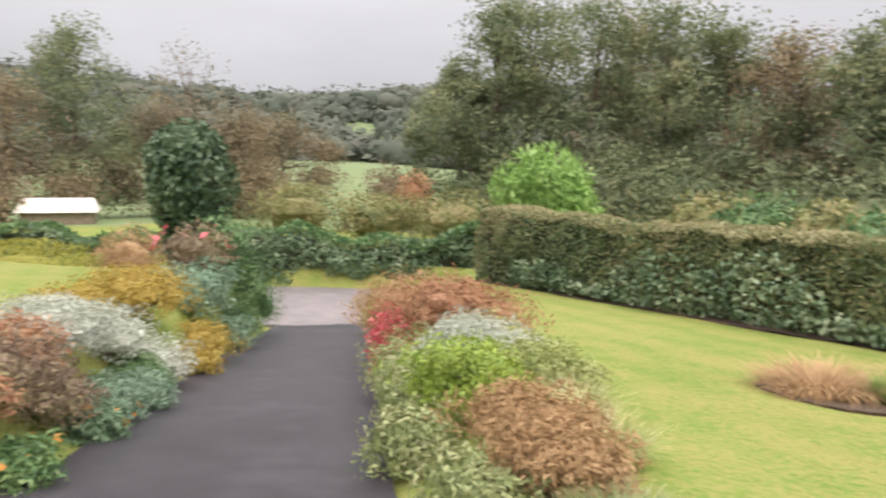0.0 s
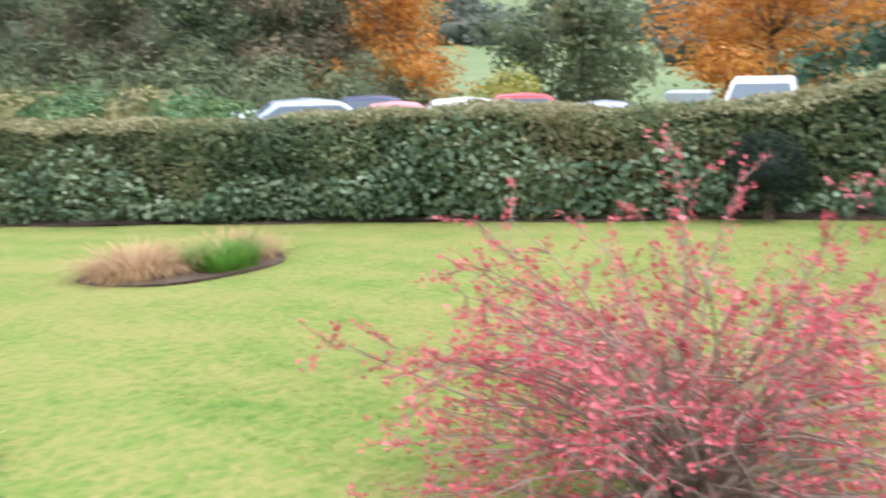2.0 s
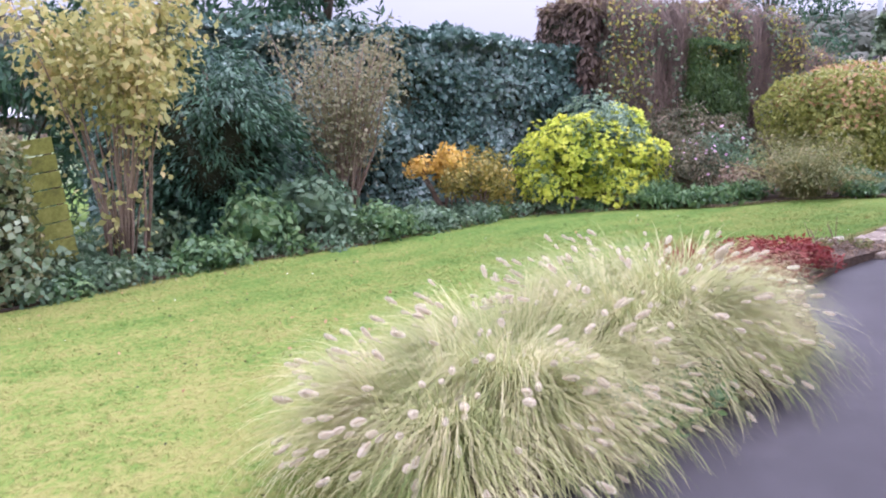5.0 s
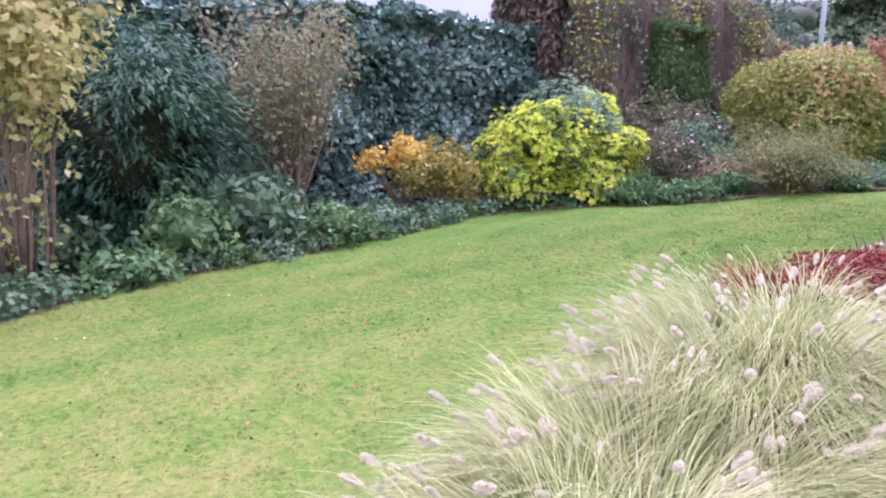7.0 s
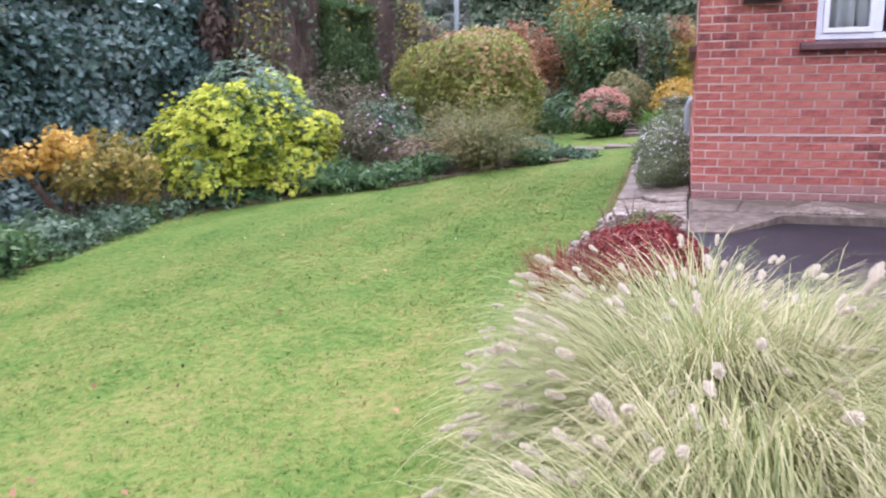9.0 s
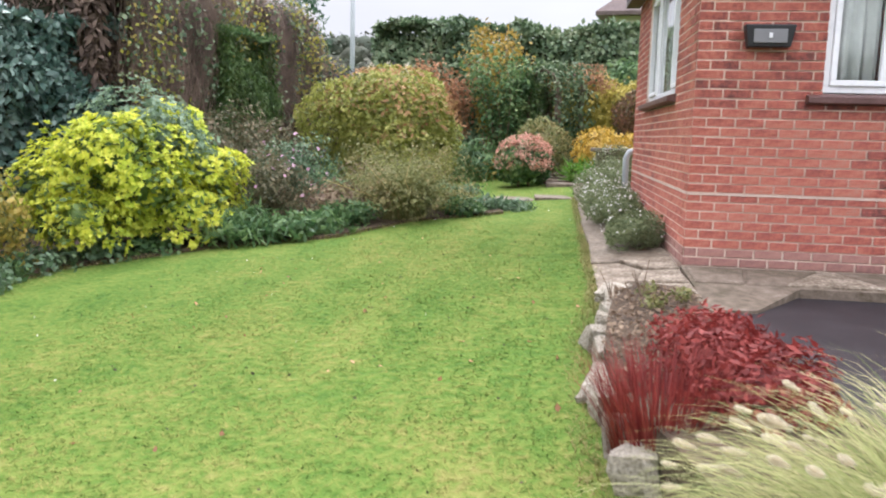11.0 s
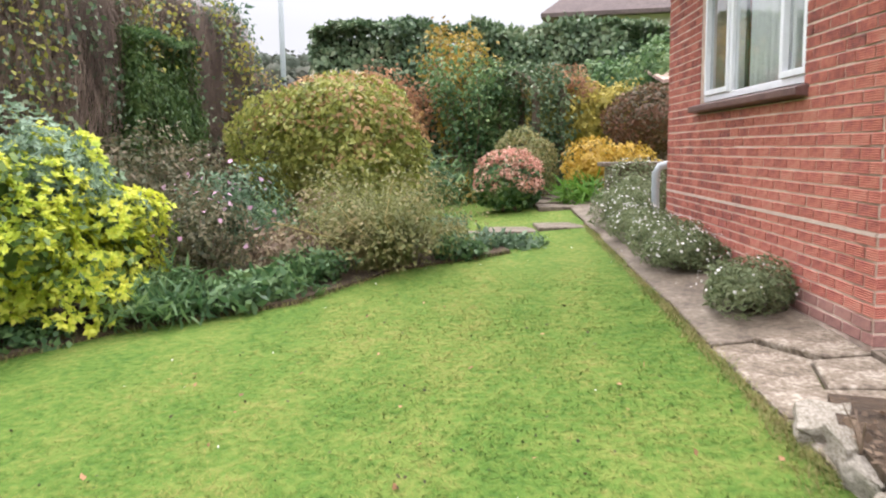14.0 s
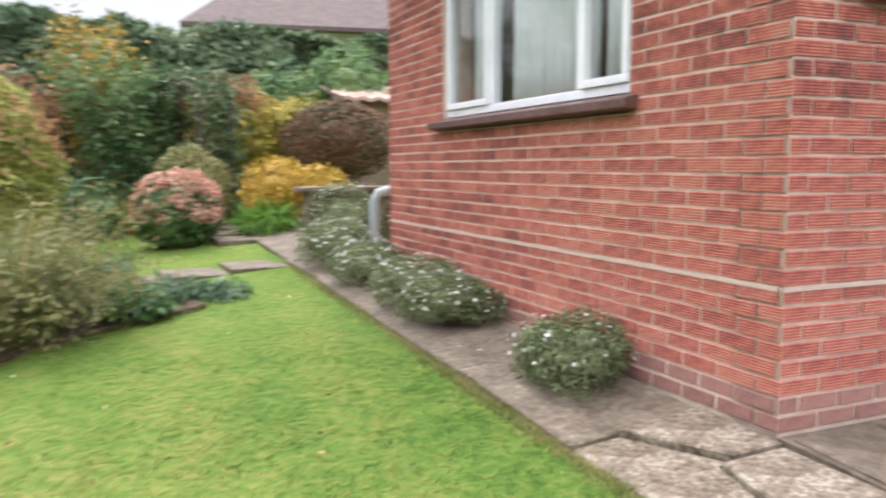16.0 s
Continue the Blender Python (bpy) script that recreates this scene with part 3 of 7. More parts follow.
def ground_z(x, y):
    r = math.hypot(x, y)
    z = lawn_z(x, y)
    hx, hy = (x - 8.16) * -0.907 + (y + 7.67) * -0.42, (x - 8.16) * 0.42 + (y + 7.67) * -0.907
    if -0.05 < hx < 9.3 and -2.4 < hy < 4.8:
        return min(z, -0.12)
    if r > 30:
        z = z + (-3.0 - z) * smooth01((r - 30) / 40)
        z += 62 * smooth01((r - 120) / 520) * (0.75 + 0.3 * math.sin(x * 0.011 + 1) * math.cos(y * 0.009))
        z += 5.0 * math.exp(-((x + 22) / 45) ** 2 - ((y - 130) / 50) ** 2)
    if -10 < x < 9 and -12 < y < 19.5:
        t = tarmac_z(x, y) - 0.06
        if inside(TARMAC, x, y):
            z = t
        elif y > 1.5 and -5 < x < 2:
            z = t + (z - t) * smooth01(edge_dist(TARMAC, x, y) / 0.9)
    if -30 < x < 1.2 and 17 < y < 26:
        k = min(smooth01((y - 17.4) / 0.9), smooth01((25 - y) / 0.9), smooth01((0.9 - x) / 1.2))
        z = z + (-2.6 - z) * k
    return z


def axis_steps(lo, hi, step, far):
    a = list(np.arange(lo, hi + 0.01, step))
    s, v = step, hi
    while v < far:
        s *= 1.35
        v += s
        a.append(v)
    s, v = step, lo
    while v > -far:
        s *= 1.35
        v -= s
        a.insert(0, v)
    return a


def build_ground():
    xs, ys = axis_steps(-10, 17, 0.27, 900), axis_steps(-18, 26, 0.29, 900)
    vs = [(x, y, ground_z(x, y) + (0.012 * math.sin(x * 2.1) * math.sin(y * 1.7))) for y in ys for x in xs]
    w = len(xs)
    fs = [(j * w + i, j * w + i + 1, (j + 1) * w + i + 1, (j + 1) * w + i) for j in range(len(ys) - 1) for i in range(w - 1)]
    ob = Geo().add(vs, fs).put("ground", M_LAWN, smooth=True)
    tagged(ob, "mown lawn and fields of yellowish green grass", "ground", kind="structure")
    me = ob.data
    me.materials.append(M_FIELD)
    for p in me.polygons:
        if p.center.length > 38:
            p.material_index = 1


def sheet(name, poly, zfun, mat, label, category, step=0.5, skirt=0.12, lift=0.0, kind="structure"):
    """A flat area laid over the land, cut finely enough to follow it, with a turned-down edge."""
    bm = bmesh.new()
    face = bm.faces.new([bm.verts.new((x, y, 0)) for x, y in poly])
    bmesh.ops.triangulate(bm, faces=[face])
    xs, ys = [p[0] for p in poly], [p[1] for p in poly]
    for co, no, lo, hi in (((1, 0, 0), (1, 0, 0), min(xs), max(xs)), ((0, 1, 0), (0, 1, 0), min(ys), max(ys))):
        v = lo + step
        while v < hi:
            bmesh.ops.bisect_plane(bm, geom=bm.verts[:] + bm.edges[:] + bm.faces[:], plane_co=Vector(co) * v, plane_no=no, dist=1e-5)
            v += step
    rim = [e for e in bm.edges if e.is_boundary]
    for v in bm.verts:
        v.co.z = zfun(v.co.x, v.co.y) + lift
    ext = bmesh.ops.extrude_edge_only(bm, edges=rim)
    for v in ext["geom"]:
        if isinstance(v, bmesh.types.BMVert):
            v.co.z -= skirt
    bmesh.ops.recalc_face_normals(bm, faces=bm.faces)
    me = bpy.data.meshes.new(name)
    bm.to_mesh(me)
    bm.free()
    return tagged(link_mesh(name, me, mat), label, category, kind=kind)


build_ground()
sheet("driveway", TARMAC, tarmac_z, M_TARMAC, "damp dark grey tarmac driveway sloping down to the road", "driveway", 0.6, 0.1)
sheet("road", [(-28, 18.3), (0.6, 18.3), (0.6, 24.2), (-28, 24.6)], lambda x, y: -2.54 + 0.02 * math.sin(x), M_ROAD, "pinkish grey road across the end of the driveway", "road", 1.0, 0.1)

# border soil behind the lawn's wavy far edge, and the strip under the front hedge
BORDER = [(10.6, 1.0), (11.2, 0.15), (12.1, -1.1), (12.5, -2.8), (13.4, -4.3), (14.2, -5.9), (13.45, -7.45), (12.55, -8.45), (12.35, -9.75), (11.5, -10.75), (12.4, -11.9), (15, -12.0), (20, -16), (19, -8), (17, -3), (15, 2), (12, 2.5)]
sheet("border_bed", BORDER, ground_z, M_SOIL, "dark soil of the planted border along the lawn", "flower bed", 0.5, 0.05, 0.03)
HD = Vector((10.0, -18.8, 0)).normalized()
HN = Vector((-HD.y, HD.x, 0))
H0 = Vector((0.9, 19.5, 0))


def hedge_xy(s, off):
    p = H0 + HD * s + HN * off
    return p.x, p.y


strip = [hedge_xy(s, -0.22 - 0.1 * math.sin(s * 1.7)) for s in np.arange(0, 21.5, 0.8)] + [hedge_xy(21.2, 0.9), hedge_xy(0, 0.9)]
sheet("hedge_bed", strip, ground_z, M_SOIL, "bare reddish soil strip under the hedge", "flower bed", 0.6, 0.05, 0.02)

# ---- hedges ----
def hedge(name, label, a, b, thick, top, mat, topmat, dens, size, low=0.0, amp=0.12, aspect=0.6, droop=0.1, seed=3, base=None, ends=True, topsize=None, back=False, inset=0.3):
    """A clipped hedge from a to b: dark inside, leafy faces, an uneven trimmed top. top(s) is the height of the top in the world."""
    a, b = Vector((*a, 0)), Vector((*b, 0))
    L = (b - a).length
    d = (b - a).normalized()
    nrm = Vector((-d.y, d.x, 0))
    r = np.random.default_rng(seed)
    ph = r.uniform(0, 6.3, 8)

    def wave(s, h):
        return amp * (np.sin(s * 1.3 + ph[0]) * 0.6 + np.sin(s * 2.9 + h * 2.1 + ph[1]) * 0.5 + np.sin(s * 0.6 + ph[2]) + 0.5 * np.sin(h * 4.3 + s * 1.1 + ph[3]) + 0.3 * np.sin(s * 6.1 - h * 5 + ph[4]))

    def gz(s):
        return base(s) if base else ground_z(*(a + d * s).xy)

    e = thing(name, a.x, a.y, 0, label, "hedge")
    o = np.array(a[:])
    dv, nv, up = np.array(d[:]), np.array(nrm[:]), np.array([0, 0, 1.0])
    S = np.linspace(0, L, max(4, int(L / 0.5)))
    gb = np.array([gz(s) for s in S])
    tp = np.array([top(s) for s in S])
    out, tops = [], []

    def rel(P):
        return P - np.array([a.x, a.y, 0])

    for side in ((-1, 1) if back else (-1,)):
        n = int(dens * L * float(np.mean(tp - gb)))
        s = r.uniform(0, L, n)
        h = r.uniform(0, 1, n) ** 0.95
        g0, t0 = np.interp(s, S, gb), np.interp(s, S, tp)
        z = g0 + low + (t0 - g0 - low) * h
        bul = 0.10 * np.sin(np.pi * np.clip(h * 1.05, 0, 1)) - 0.12 * h ** 6
        off = (0 if side < 0 else thick) + side * (wave(s, z) + bul) - side * 0.22 * r.random(n) ** 1.6
        P = o + dv * s[:, None] + nv * off[:, None] + up * z[:, None]
        N = np.tile(nv * side, (n, 1)) + up * 0.25 + 0.3 * r.normal(size=(n, 3))
        out.append(leaf_quads(rel(P), unit(N), size, aspect, 0.9, droop))
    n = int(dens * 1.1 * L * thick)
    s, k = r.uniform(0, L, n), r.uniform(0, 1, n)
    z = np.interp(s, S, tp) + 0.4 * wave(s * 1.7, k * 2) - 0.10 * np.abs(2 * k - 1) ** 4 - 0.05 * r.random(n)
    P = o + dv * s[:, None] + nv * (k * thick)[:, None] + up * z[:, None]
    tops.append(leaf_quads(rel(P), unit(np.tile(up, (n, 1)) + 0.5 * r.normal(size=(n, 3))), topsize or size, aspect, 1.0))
    if ends:
        for s0 in (0, L):
            n = int(dens * thick * (tp[0] - gb[0]))
            k, h = r.uniform(0, 1, n), r.uniform(0, 1, n)
            g0, t0 = np.interp(s0, S, gb), np.interp(s0, S, tp)
            sg = -1 if s0 == 0 else 1
            P = o + dv * (s0 + sg * (0.05 * r.normal(size=n) + 0.08 * np.sin(h * 5)))[:, None] + nv * (k * thick)[:, None] + up * (g0 + (t0 - g0) * h)[:, None]
            out.append(leaf_quads(rel(P), unit(np.tile(dv * sg, (n, 1)) + 0.4 * r.normal(size=(n, 3))), size, aspect, 0.9, droop))
    link_mesh("foliage", array_mesh("foliage", np.concatenate(out), 4), mat, e)
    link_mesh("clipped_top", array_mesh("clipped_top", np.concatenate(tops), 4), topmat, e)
    # solid core that blocks the view through; its dark colour stands for inner shade
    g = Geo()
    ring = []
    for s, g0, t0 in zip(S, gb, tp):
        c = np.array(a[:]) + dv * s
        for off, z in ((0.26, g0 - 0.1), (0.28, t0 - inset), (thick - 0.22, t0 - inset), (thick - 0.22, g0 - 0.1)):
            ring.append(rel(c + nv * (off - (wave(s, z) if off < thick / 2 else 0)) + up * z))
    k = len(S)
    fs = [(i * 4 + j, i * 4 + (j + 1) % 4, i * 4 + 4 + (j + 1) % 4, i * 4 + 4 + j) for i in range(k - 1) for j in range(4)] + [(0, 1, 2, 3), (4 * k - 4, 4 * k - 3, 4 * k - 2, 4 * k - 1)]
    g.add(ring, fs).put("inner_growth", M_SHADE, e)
    return e


HEDGE_TOP_S, HEDGE_TOP_Z = (0, 6, 10, 13.5, 16, 18.3, 19.4, 21.3), (0.22, 0.20, 0.28, 0.40, 0.44, 0.50, 0.80, 0.94)
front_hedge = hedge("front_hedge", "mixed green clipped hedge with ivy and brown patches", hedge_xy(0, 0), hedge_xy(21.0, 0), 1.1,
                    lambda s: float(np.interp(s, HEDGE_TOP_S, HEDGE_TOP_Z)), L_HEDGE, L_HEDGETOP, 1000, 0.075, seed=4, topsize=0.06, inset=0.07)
# ivy on the hedge's foot and face
P = []
for i in range(6000):
    s = rng.uniform(2, 21)
    zone = math.sin(s * 0.9 + 1.0) + 0.6 * math.sin(s * 2.3)
    h = rng.random() ** 1.5 * (0.75 + 0.35 * zone)
    if h < 0.05 or h > 1.35:
        continue
    x, y = hedge_xy(s, -0.14 - 0.22 * max(0, math.sin(3.14 * h)) * (0.6 + 0.4 * math.sin(s * 3)) + rng.normal(0, 0.05))
    P.append((x, y, ground_z(x, y) + 0.04 + h))
P = np.array(P)
e = thing("ivy", 0, 0, 0, "dark green ivy climbing over the hedge", "ivy")
link_mesh("foliage", array_mesh("foliage", leaf_quads(P, unit(np.tile((-HN.x, -HN.y, 0.5), (len(P), 1)) + 0.4 * rng.normal(size=P.shape)), 0.085, 0.8, 0.7, 0.2), 4), L_IVY, e)

# tall hedges round the back of the garden
laurel_hedge = hedge("laurel_hedge", "tall dark glossy evergreen hedge behind the border", (14.9, 0.6), (17.2, -8.6), 1.4, lambda s: 2.62 + 0.10 * math.sin(s * 2.1) + 0.08 * math.sin(s * 5.3), L_LAUREL, L_LAUREL, 760, 0.13, amp=0.2, seed=8, droop=0.3)
creeper_hedge = hedge("creeper_hedge", "tall hedge hung with brown and green creeper", (16.7, -8.2), (20.2, -17.4), 1.5, lambda s: float(np.interp(s, (0, 2.3, 3.6, 4.6, 6.3, 7.4, 10), (3.5, 3.6, 3.3, 3.75, 3.6, 2.85, 2.7))) + 0.08 * math.sin(s * 4.1), L_VINE, L_CREEPER, 1000, 0.2, amp=0.28, seed=9, droop=1.6, aspect=0.28)
back_hedge = hedge("back_hedge", "tall ivy covered hedge at the end of the garden", (18.9, -17.4), (3.5, -25.6), 1.6, lambda s: 3.82 + 0.1 * math.sin(s * 1.3) + 0.08 * math.sin(s * 3.7), L_IVY, L_IVY, 560, 0.15, amp=0.25, seed=10, droop=0.4)
road_hedge = hedge("road_hedge", "dark mixed hedge on the far side of the road", (-16, 24.8), (5, 24.6), 1.3, lambda s: -0.95 + 0.25 * math.sin(s * 0.8) + 0.12 * math.sin(s * 2.3), L_IVY, L_MID, 350, 0.14, amp=0.25, seed=12, base=lambda s: -2.6)

# bare stems hanging in veils over the tall hedge, and ivy leaves strung along them
CA, CD = np.array([16.7, -8.2]), np.array([3.5, -9.2]) / math.hypot(3.5, 9.2)
CN = np.array([-CD[1], CD[0]])


def hanging_veil(n, s0, s1, top, out, drop, seed):
    """Thin stems that fall over the top of the hedge and hang down its face."""
    r = np.random.default_rng(seed)
    s, h, ln, o = r.uniform(s0, s1, n), r.normal(top, 0.16, n), r.uniform(*drop, n), out + 0.16 * r.random(n)
    segs = 7
    wob, walk_s = r.normal(0, 0.06, (n, segs + 1)), np.cumsum(r.normal(0, 0.075, (n, segs + 1)), axis=1)
    q = []
    for i in range(segs + 1):
        t = i / segs
        ss, oo = s + walk_s[:, i], o * np.minimum(1, 0.25 + 2.2 * t) * (1 - 0.25 * t) + wob[:, i]
        p = CA + CD * ss[:, None] - CN * oo[:, None]
        z = h + 0.10 * np.sin(np.pi * min(1, t * 2)) - ln * t
        w = (0.0065 * (1 - 0.6 * t) * np.ones(n))[:, None] * np.append(CD, 0)
        c = np.column_stack([p, z])
        q.append((c - w, c + w))
    return np.stack([np.stack([a[0], a[1], b[1], b[0]], 1) for a, b in zip(q, q[1:])], 1)


veil = thing("hanging_creeper", *CA, 0, "bare brown creeper hanging over the tall hedge with pale leaves", "creeper")
Q = np.concatenate([hanging_veil(900, 0.0, 2.6, 3.5, 0.5, (1.2, 3.0), 61), hanging_veil(900, 4.2, 6.9, 3.6, 0.75, (1.2, 2.7), 62), hanging_veil(260, 2.4, 4.3, 3.3, 0.55, (0.4, 1.1), 63), hanging_veil(350, 6.8, 9.5, 2.75, 0.5, (0.6, 1.6), 64)])
Q = Q - np.array([CA[0], CA[1], 0])
link_mesh("stem_mass", blade_mesh("stem_mass", Q), L_VINE, veil)


def strung_leaves(n, keep_s):
    """Leaves set along some of the hanging stems."""
    k = rng.integers(0, len(Q), 420)
    k = k[rng.integers(0, len(k), n)]
    P = Q[k, rng.integers(0, Q.shape[1], n), 3] + rng.normal(0, 0.045, (n, 3)) - 0.05 * np.append(CN, 0)
    s = P[:, :2] @ CD
    return P[np.sin(s * 2.2 + 0.6) + 0.4 * np.sin(s * 5 + P[:, 2] * 2) > keep_s]


for mt, n, k, lab in ((L_DOME, 3600, -0.3, "pale yellow green ivy leaves"), (L_IVY, 3200, -0.7, "dark ivy leaves")):
    P = strung_leaves(n, k)
    tagged(link_mesh("leaf_mass", array_mesh("leaf_mass", leaf_quads(P, unit(np.tile((-0.9, 0.3, 0.3), (len(P), 1)) + 0.5 * rng.normal(size=P.shape)), 0.075, 0.75, 0.8, 0.6), 4), mt, veil), lab, kind="stuff")
ga, gb2 = CA + CD * 2.35 - CN * 0.82, CA + CD * 4.25 - CN * 0.82
hedge("clipped_conifer", "narrow green conifer hung with ivy in the tall hedge", tuple(ga), tuple(gb2), 1.0, lambda s: 2.85 + 0.1 * math.sin(s * 4), leaf_mat("green_conifer", [(0.02, 0.05, 0.014), (0.05, 0.105, 0.028), (0.10, 0.17, 0.045), (0.17, 0.22, 0.07)]), L_MID, 1900, 0.09, amp=0.1, seed=14, droop=1.3, aspect=0.3)

# ---- the brick bungalow ----
HM = pose(8.16, -7.67, 0, 0, 0, -155.16)
Z0, COURSE, BRICK, JOINT, TOP = 0.085, 0.0755, 0.225, 0.012, 2.86
SIDE_L, FRONT_L = 4.62, 9.0


def brick_mesh(length, ribbed):
    """A facing brick; x along the wall, -y outward, with ribs along its face or a plain weathered arris."""
    h, dpt = COURSE - JOINT, 0.005
    g = Geo()
    if ribbed:
        prof = [(0, 0)]
        for i in range(5):
            z = h * i / 5
            prof += [(-dpt, z + 0.0012), (-dpt, z + h / 5 - 0.0044), (-0.0015, z + h / 5 - 0.003)]
        prof += [(0, h)]
        n = len(prof)
        vs = [(0.0, y, z) for y, z in prof] + [(length, y, z) for y, z in prof]
        fs = [(i, i + 1, i + n + 1, i + n) for i in range(n - 1)] + [tuple(range(n))[::-1], tuple(range(n, 2 * n))]
        g.add(vs, fs)
    else:
        c = 0.004
        g.add([(0, 0, 0), (length, 0, 0), (length, 0, h), (0, 0, h), (c, -dpt, c), (length - c, -dpt, c), (length - c, -dpt, h - c), (c, -dpt, h - c)],
              [(4, 5, 6, 7), (0, 1, 5, 4), (1, 2, 6, 5), (2, 3, 7, 6), (3, 0, 4, 7)])
    return g.mesh("brick")


def lay_bricks(wall, length, openings, near, m, start=0.0):
    """Stretcher courses with cut bricks round the openings; those near the path are pieces of their own."""
    cache, rest, restlow = {}, Geo(), Geo()
    row, z = 0, Z0
    while z < TOP - 0.03:
        spans = [(start, length)]
        for x0, x1, z0, z1 in openings:
            if z + COURSE - JOINT > z0 and z < z1:
                spans = [q for a, b in spans for q in ((a, min(b, x0)), (max(a, x1), b)) if q[1] - q[0] > 0.02]
        for a, b in spans:
            x = start - (BRICK / 2 if row % 2 else 0)
            while x < b:
                p, q = max(x, a), min(x + BRICK - JOINT, b)
                x += BRICK
                if q - p < 0.03:
                    continue
                low = row < 2
                key = (round(q - p, 2), not low)
                if key not in cache:
                    cache[key] = brick_mesh(*key)
                    cache[key].materials.append(M_BRICK_LOW if low else M_BRICK)
                jz, jy = rng.normal(0, 0.0012), abs(rng.normal(0, 0.0015))
                if near(p, z):
                    ob = new("brick", cache[key])
                    ob.parent = wall
                    ob.matrix_basis = m @ pose(p, -jy, z + jz)
                else:
                    mm = m @ pose(p, -jy, z + jz)
                    src = cache[key]
                    (restlow if low else rest).add([mm @ v.co for v in src.vertices], [tuple(f.vertices) for f in src.polygons])
        row += 1
        z += COURSE
    for g, mt in ((rest, M_BRICK), (restlow, M_BRICK_LOW)):
        ob = link_mesh("brickwork", g.mesh("brickwork"), mt, wall)
        tagged(ob, kind="stuff")


def wall_body(name, length, openings, m, label, thick=0.26):
    g = Geo()
    cuts = sorted({0.0, length, *[v for o in openings for v in o[:2]]})
    for a, b in zip(cuts, cuts[1:]):
        hole = [o for o in openings if o[0] <= a + 1e-6 and o[1] >= b - 1e-6]
        if hole:
            g.box((a, 0, -0.2), (b, thick, hole[0][2]), m)
            g.box((a, 0, hole[0][3]), (b, thick, TOP + 0.1), m)
        else:
            g.box((a, 0, -0.2), (b, thick, TOP + 0.1), m)
    ob = g.put(name, M_MORTAR)
    ob.matrix_world = HM
    return tagged(ob, label, "wall", kind="structure")


SIDE = Matrix(((0, 1, 0, 0), (-1, 0, 0, SIDE_L), (0, 0, 1, 0), (0, 0, 0, 1)))  # x runs from the far end of the side wall to the corner, -y outward
SIDE_OPEN = [(SIDE_L - 3.40, SIDE_L - 1.02, 1.44, 2.76)]
FRONT_OPEN = [(0.97, 2.95, 1.40, 2.70), (5.0, 6.8, 1.40, 2.70)]
wall_side = wall_body("wall_side", SIDE_L, SIDE_OPEN, SIDE, "red ribbed brick wall with pale pointing")
wall_front = wall_body("wall_front", FRONT_L, FRONT_OPEN, pose(0, 0.004, 0), "red ribbed brick front wall with pale pointing")
g = Geo()
g.box((FRONT_L - 0.26, 0.3, -0.2), (FRONT_L, SIDE_L, TOP + 0.1)).box((0.264, SIDE_L - 0.26, -0.2), (FRONT_L - 0.264, SIDE_L, TOP + 0.1))
wb = g.put("wall_back", M_BRICK)
wb.matrix_world = HM
tagged(wb, "plain red brick rear walls of the bungalow", "wall", kind="structure")
# unseen room surfaces, coloured dark so the windows look dim inside
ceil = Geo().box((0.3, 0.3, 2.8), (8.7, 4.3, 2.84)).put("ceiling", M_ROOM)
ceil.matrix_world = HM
tagged(ceil, "ceiling of the room behind the windows, coloured dark for its dimness", "ceiling", kind="structure")
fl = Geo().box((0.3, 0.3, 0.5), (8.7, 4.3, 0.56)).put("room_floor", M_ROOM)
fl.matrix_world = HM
tagged(fl, "floor of the room, coloured dark for its dimness", "floor", kind="structure")
for nm, w, gg in (("wall_side", wall_side, Geo().box((-0.0085, 0.02, 0.664), (0.0, SIDE_L, 0.684))), ("wall_front", wall_front, Geo().box((-0.008, -0.0085, 0.664), (FRONT_L, 0.0, 0.684)))):
    gg.put("pale_pointing_line", M_BAND, w, "pale raised pointing line")


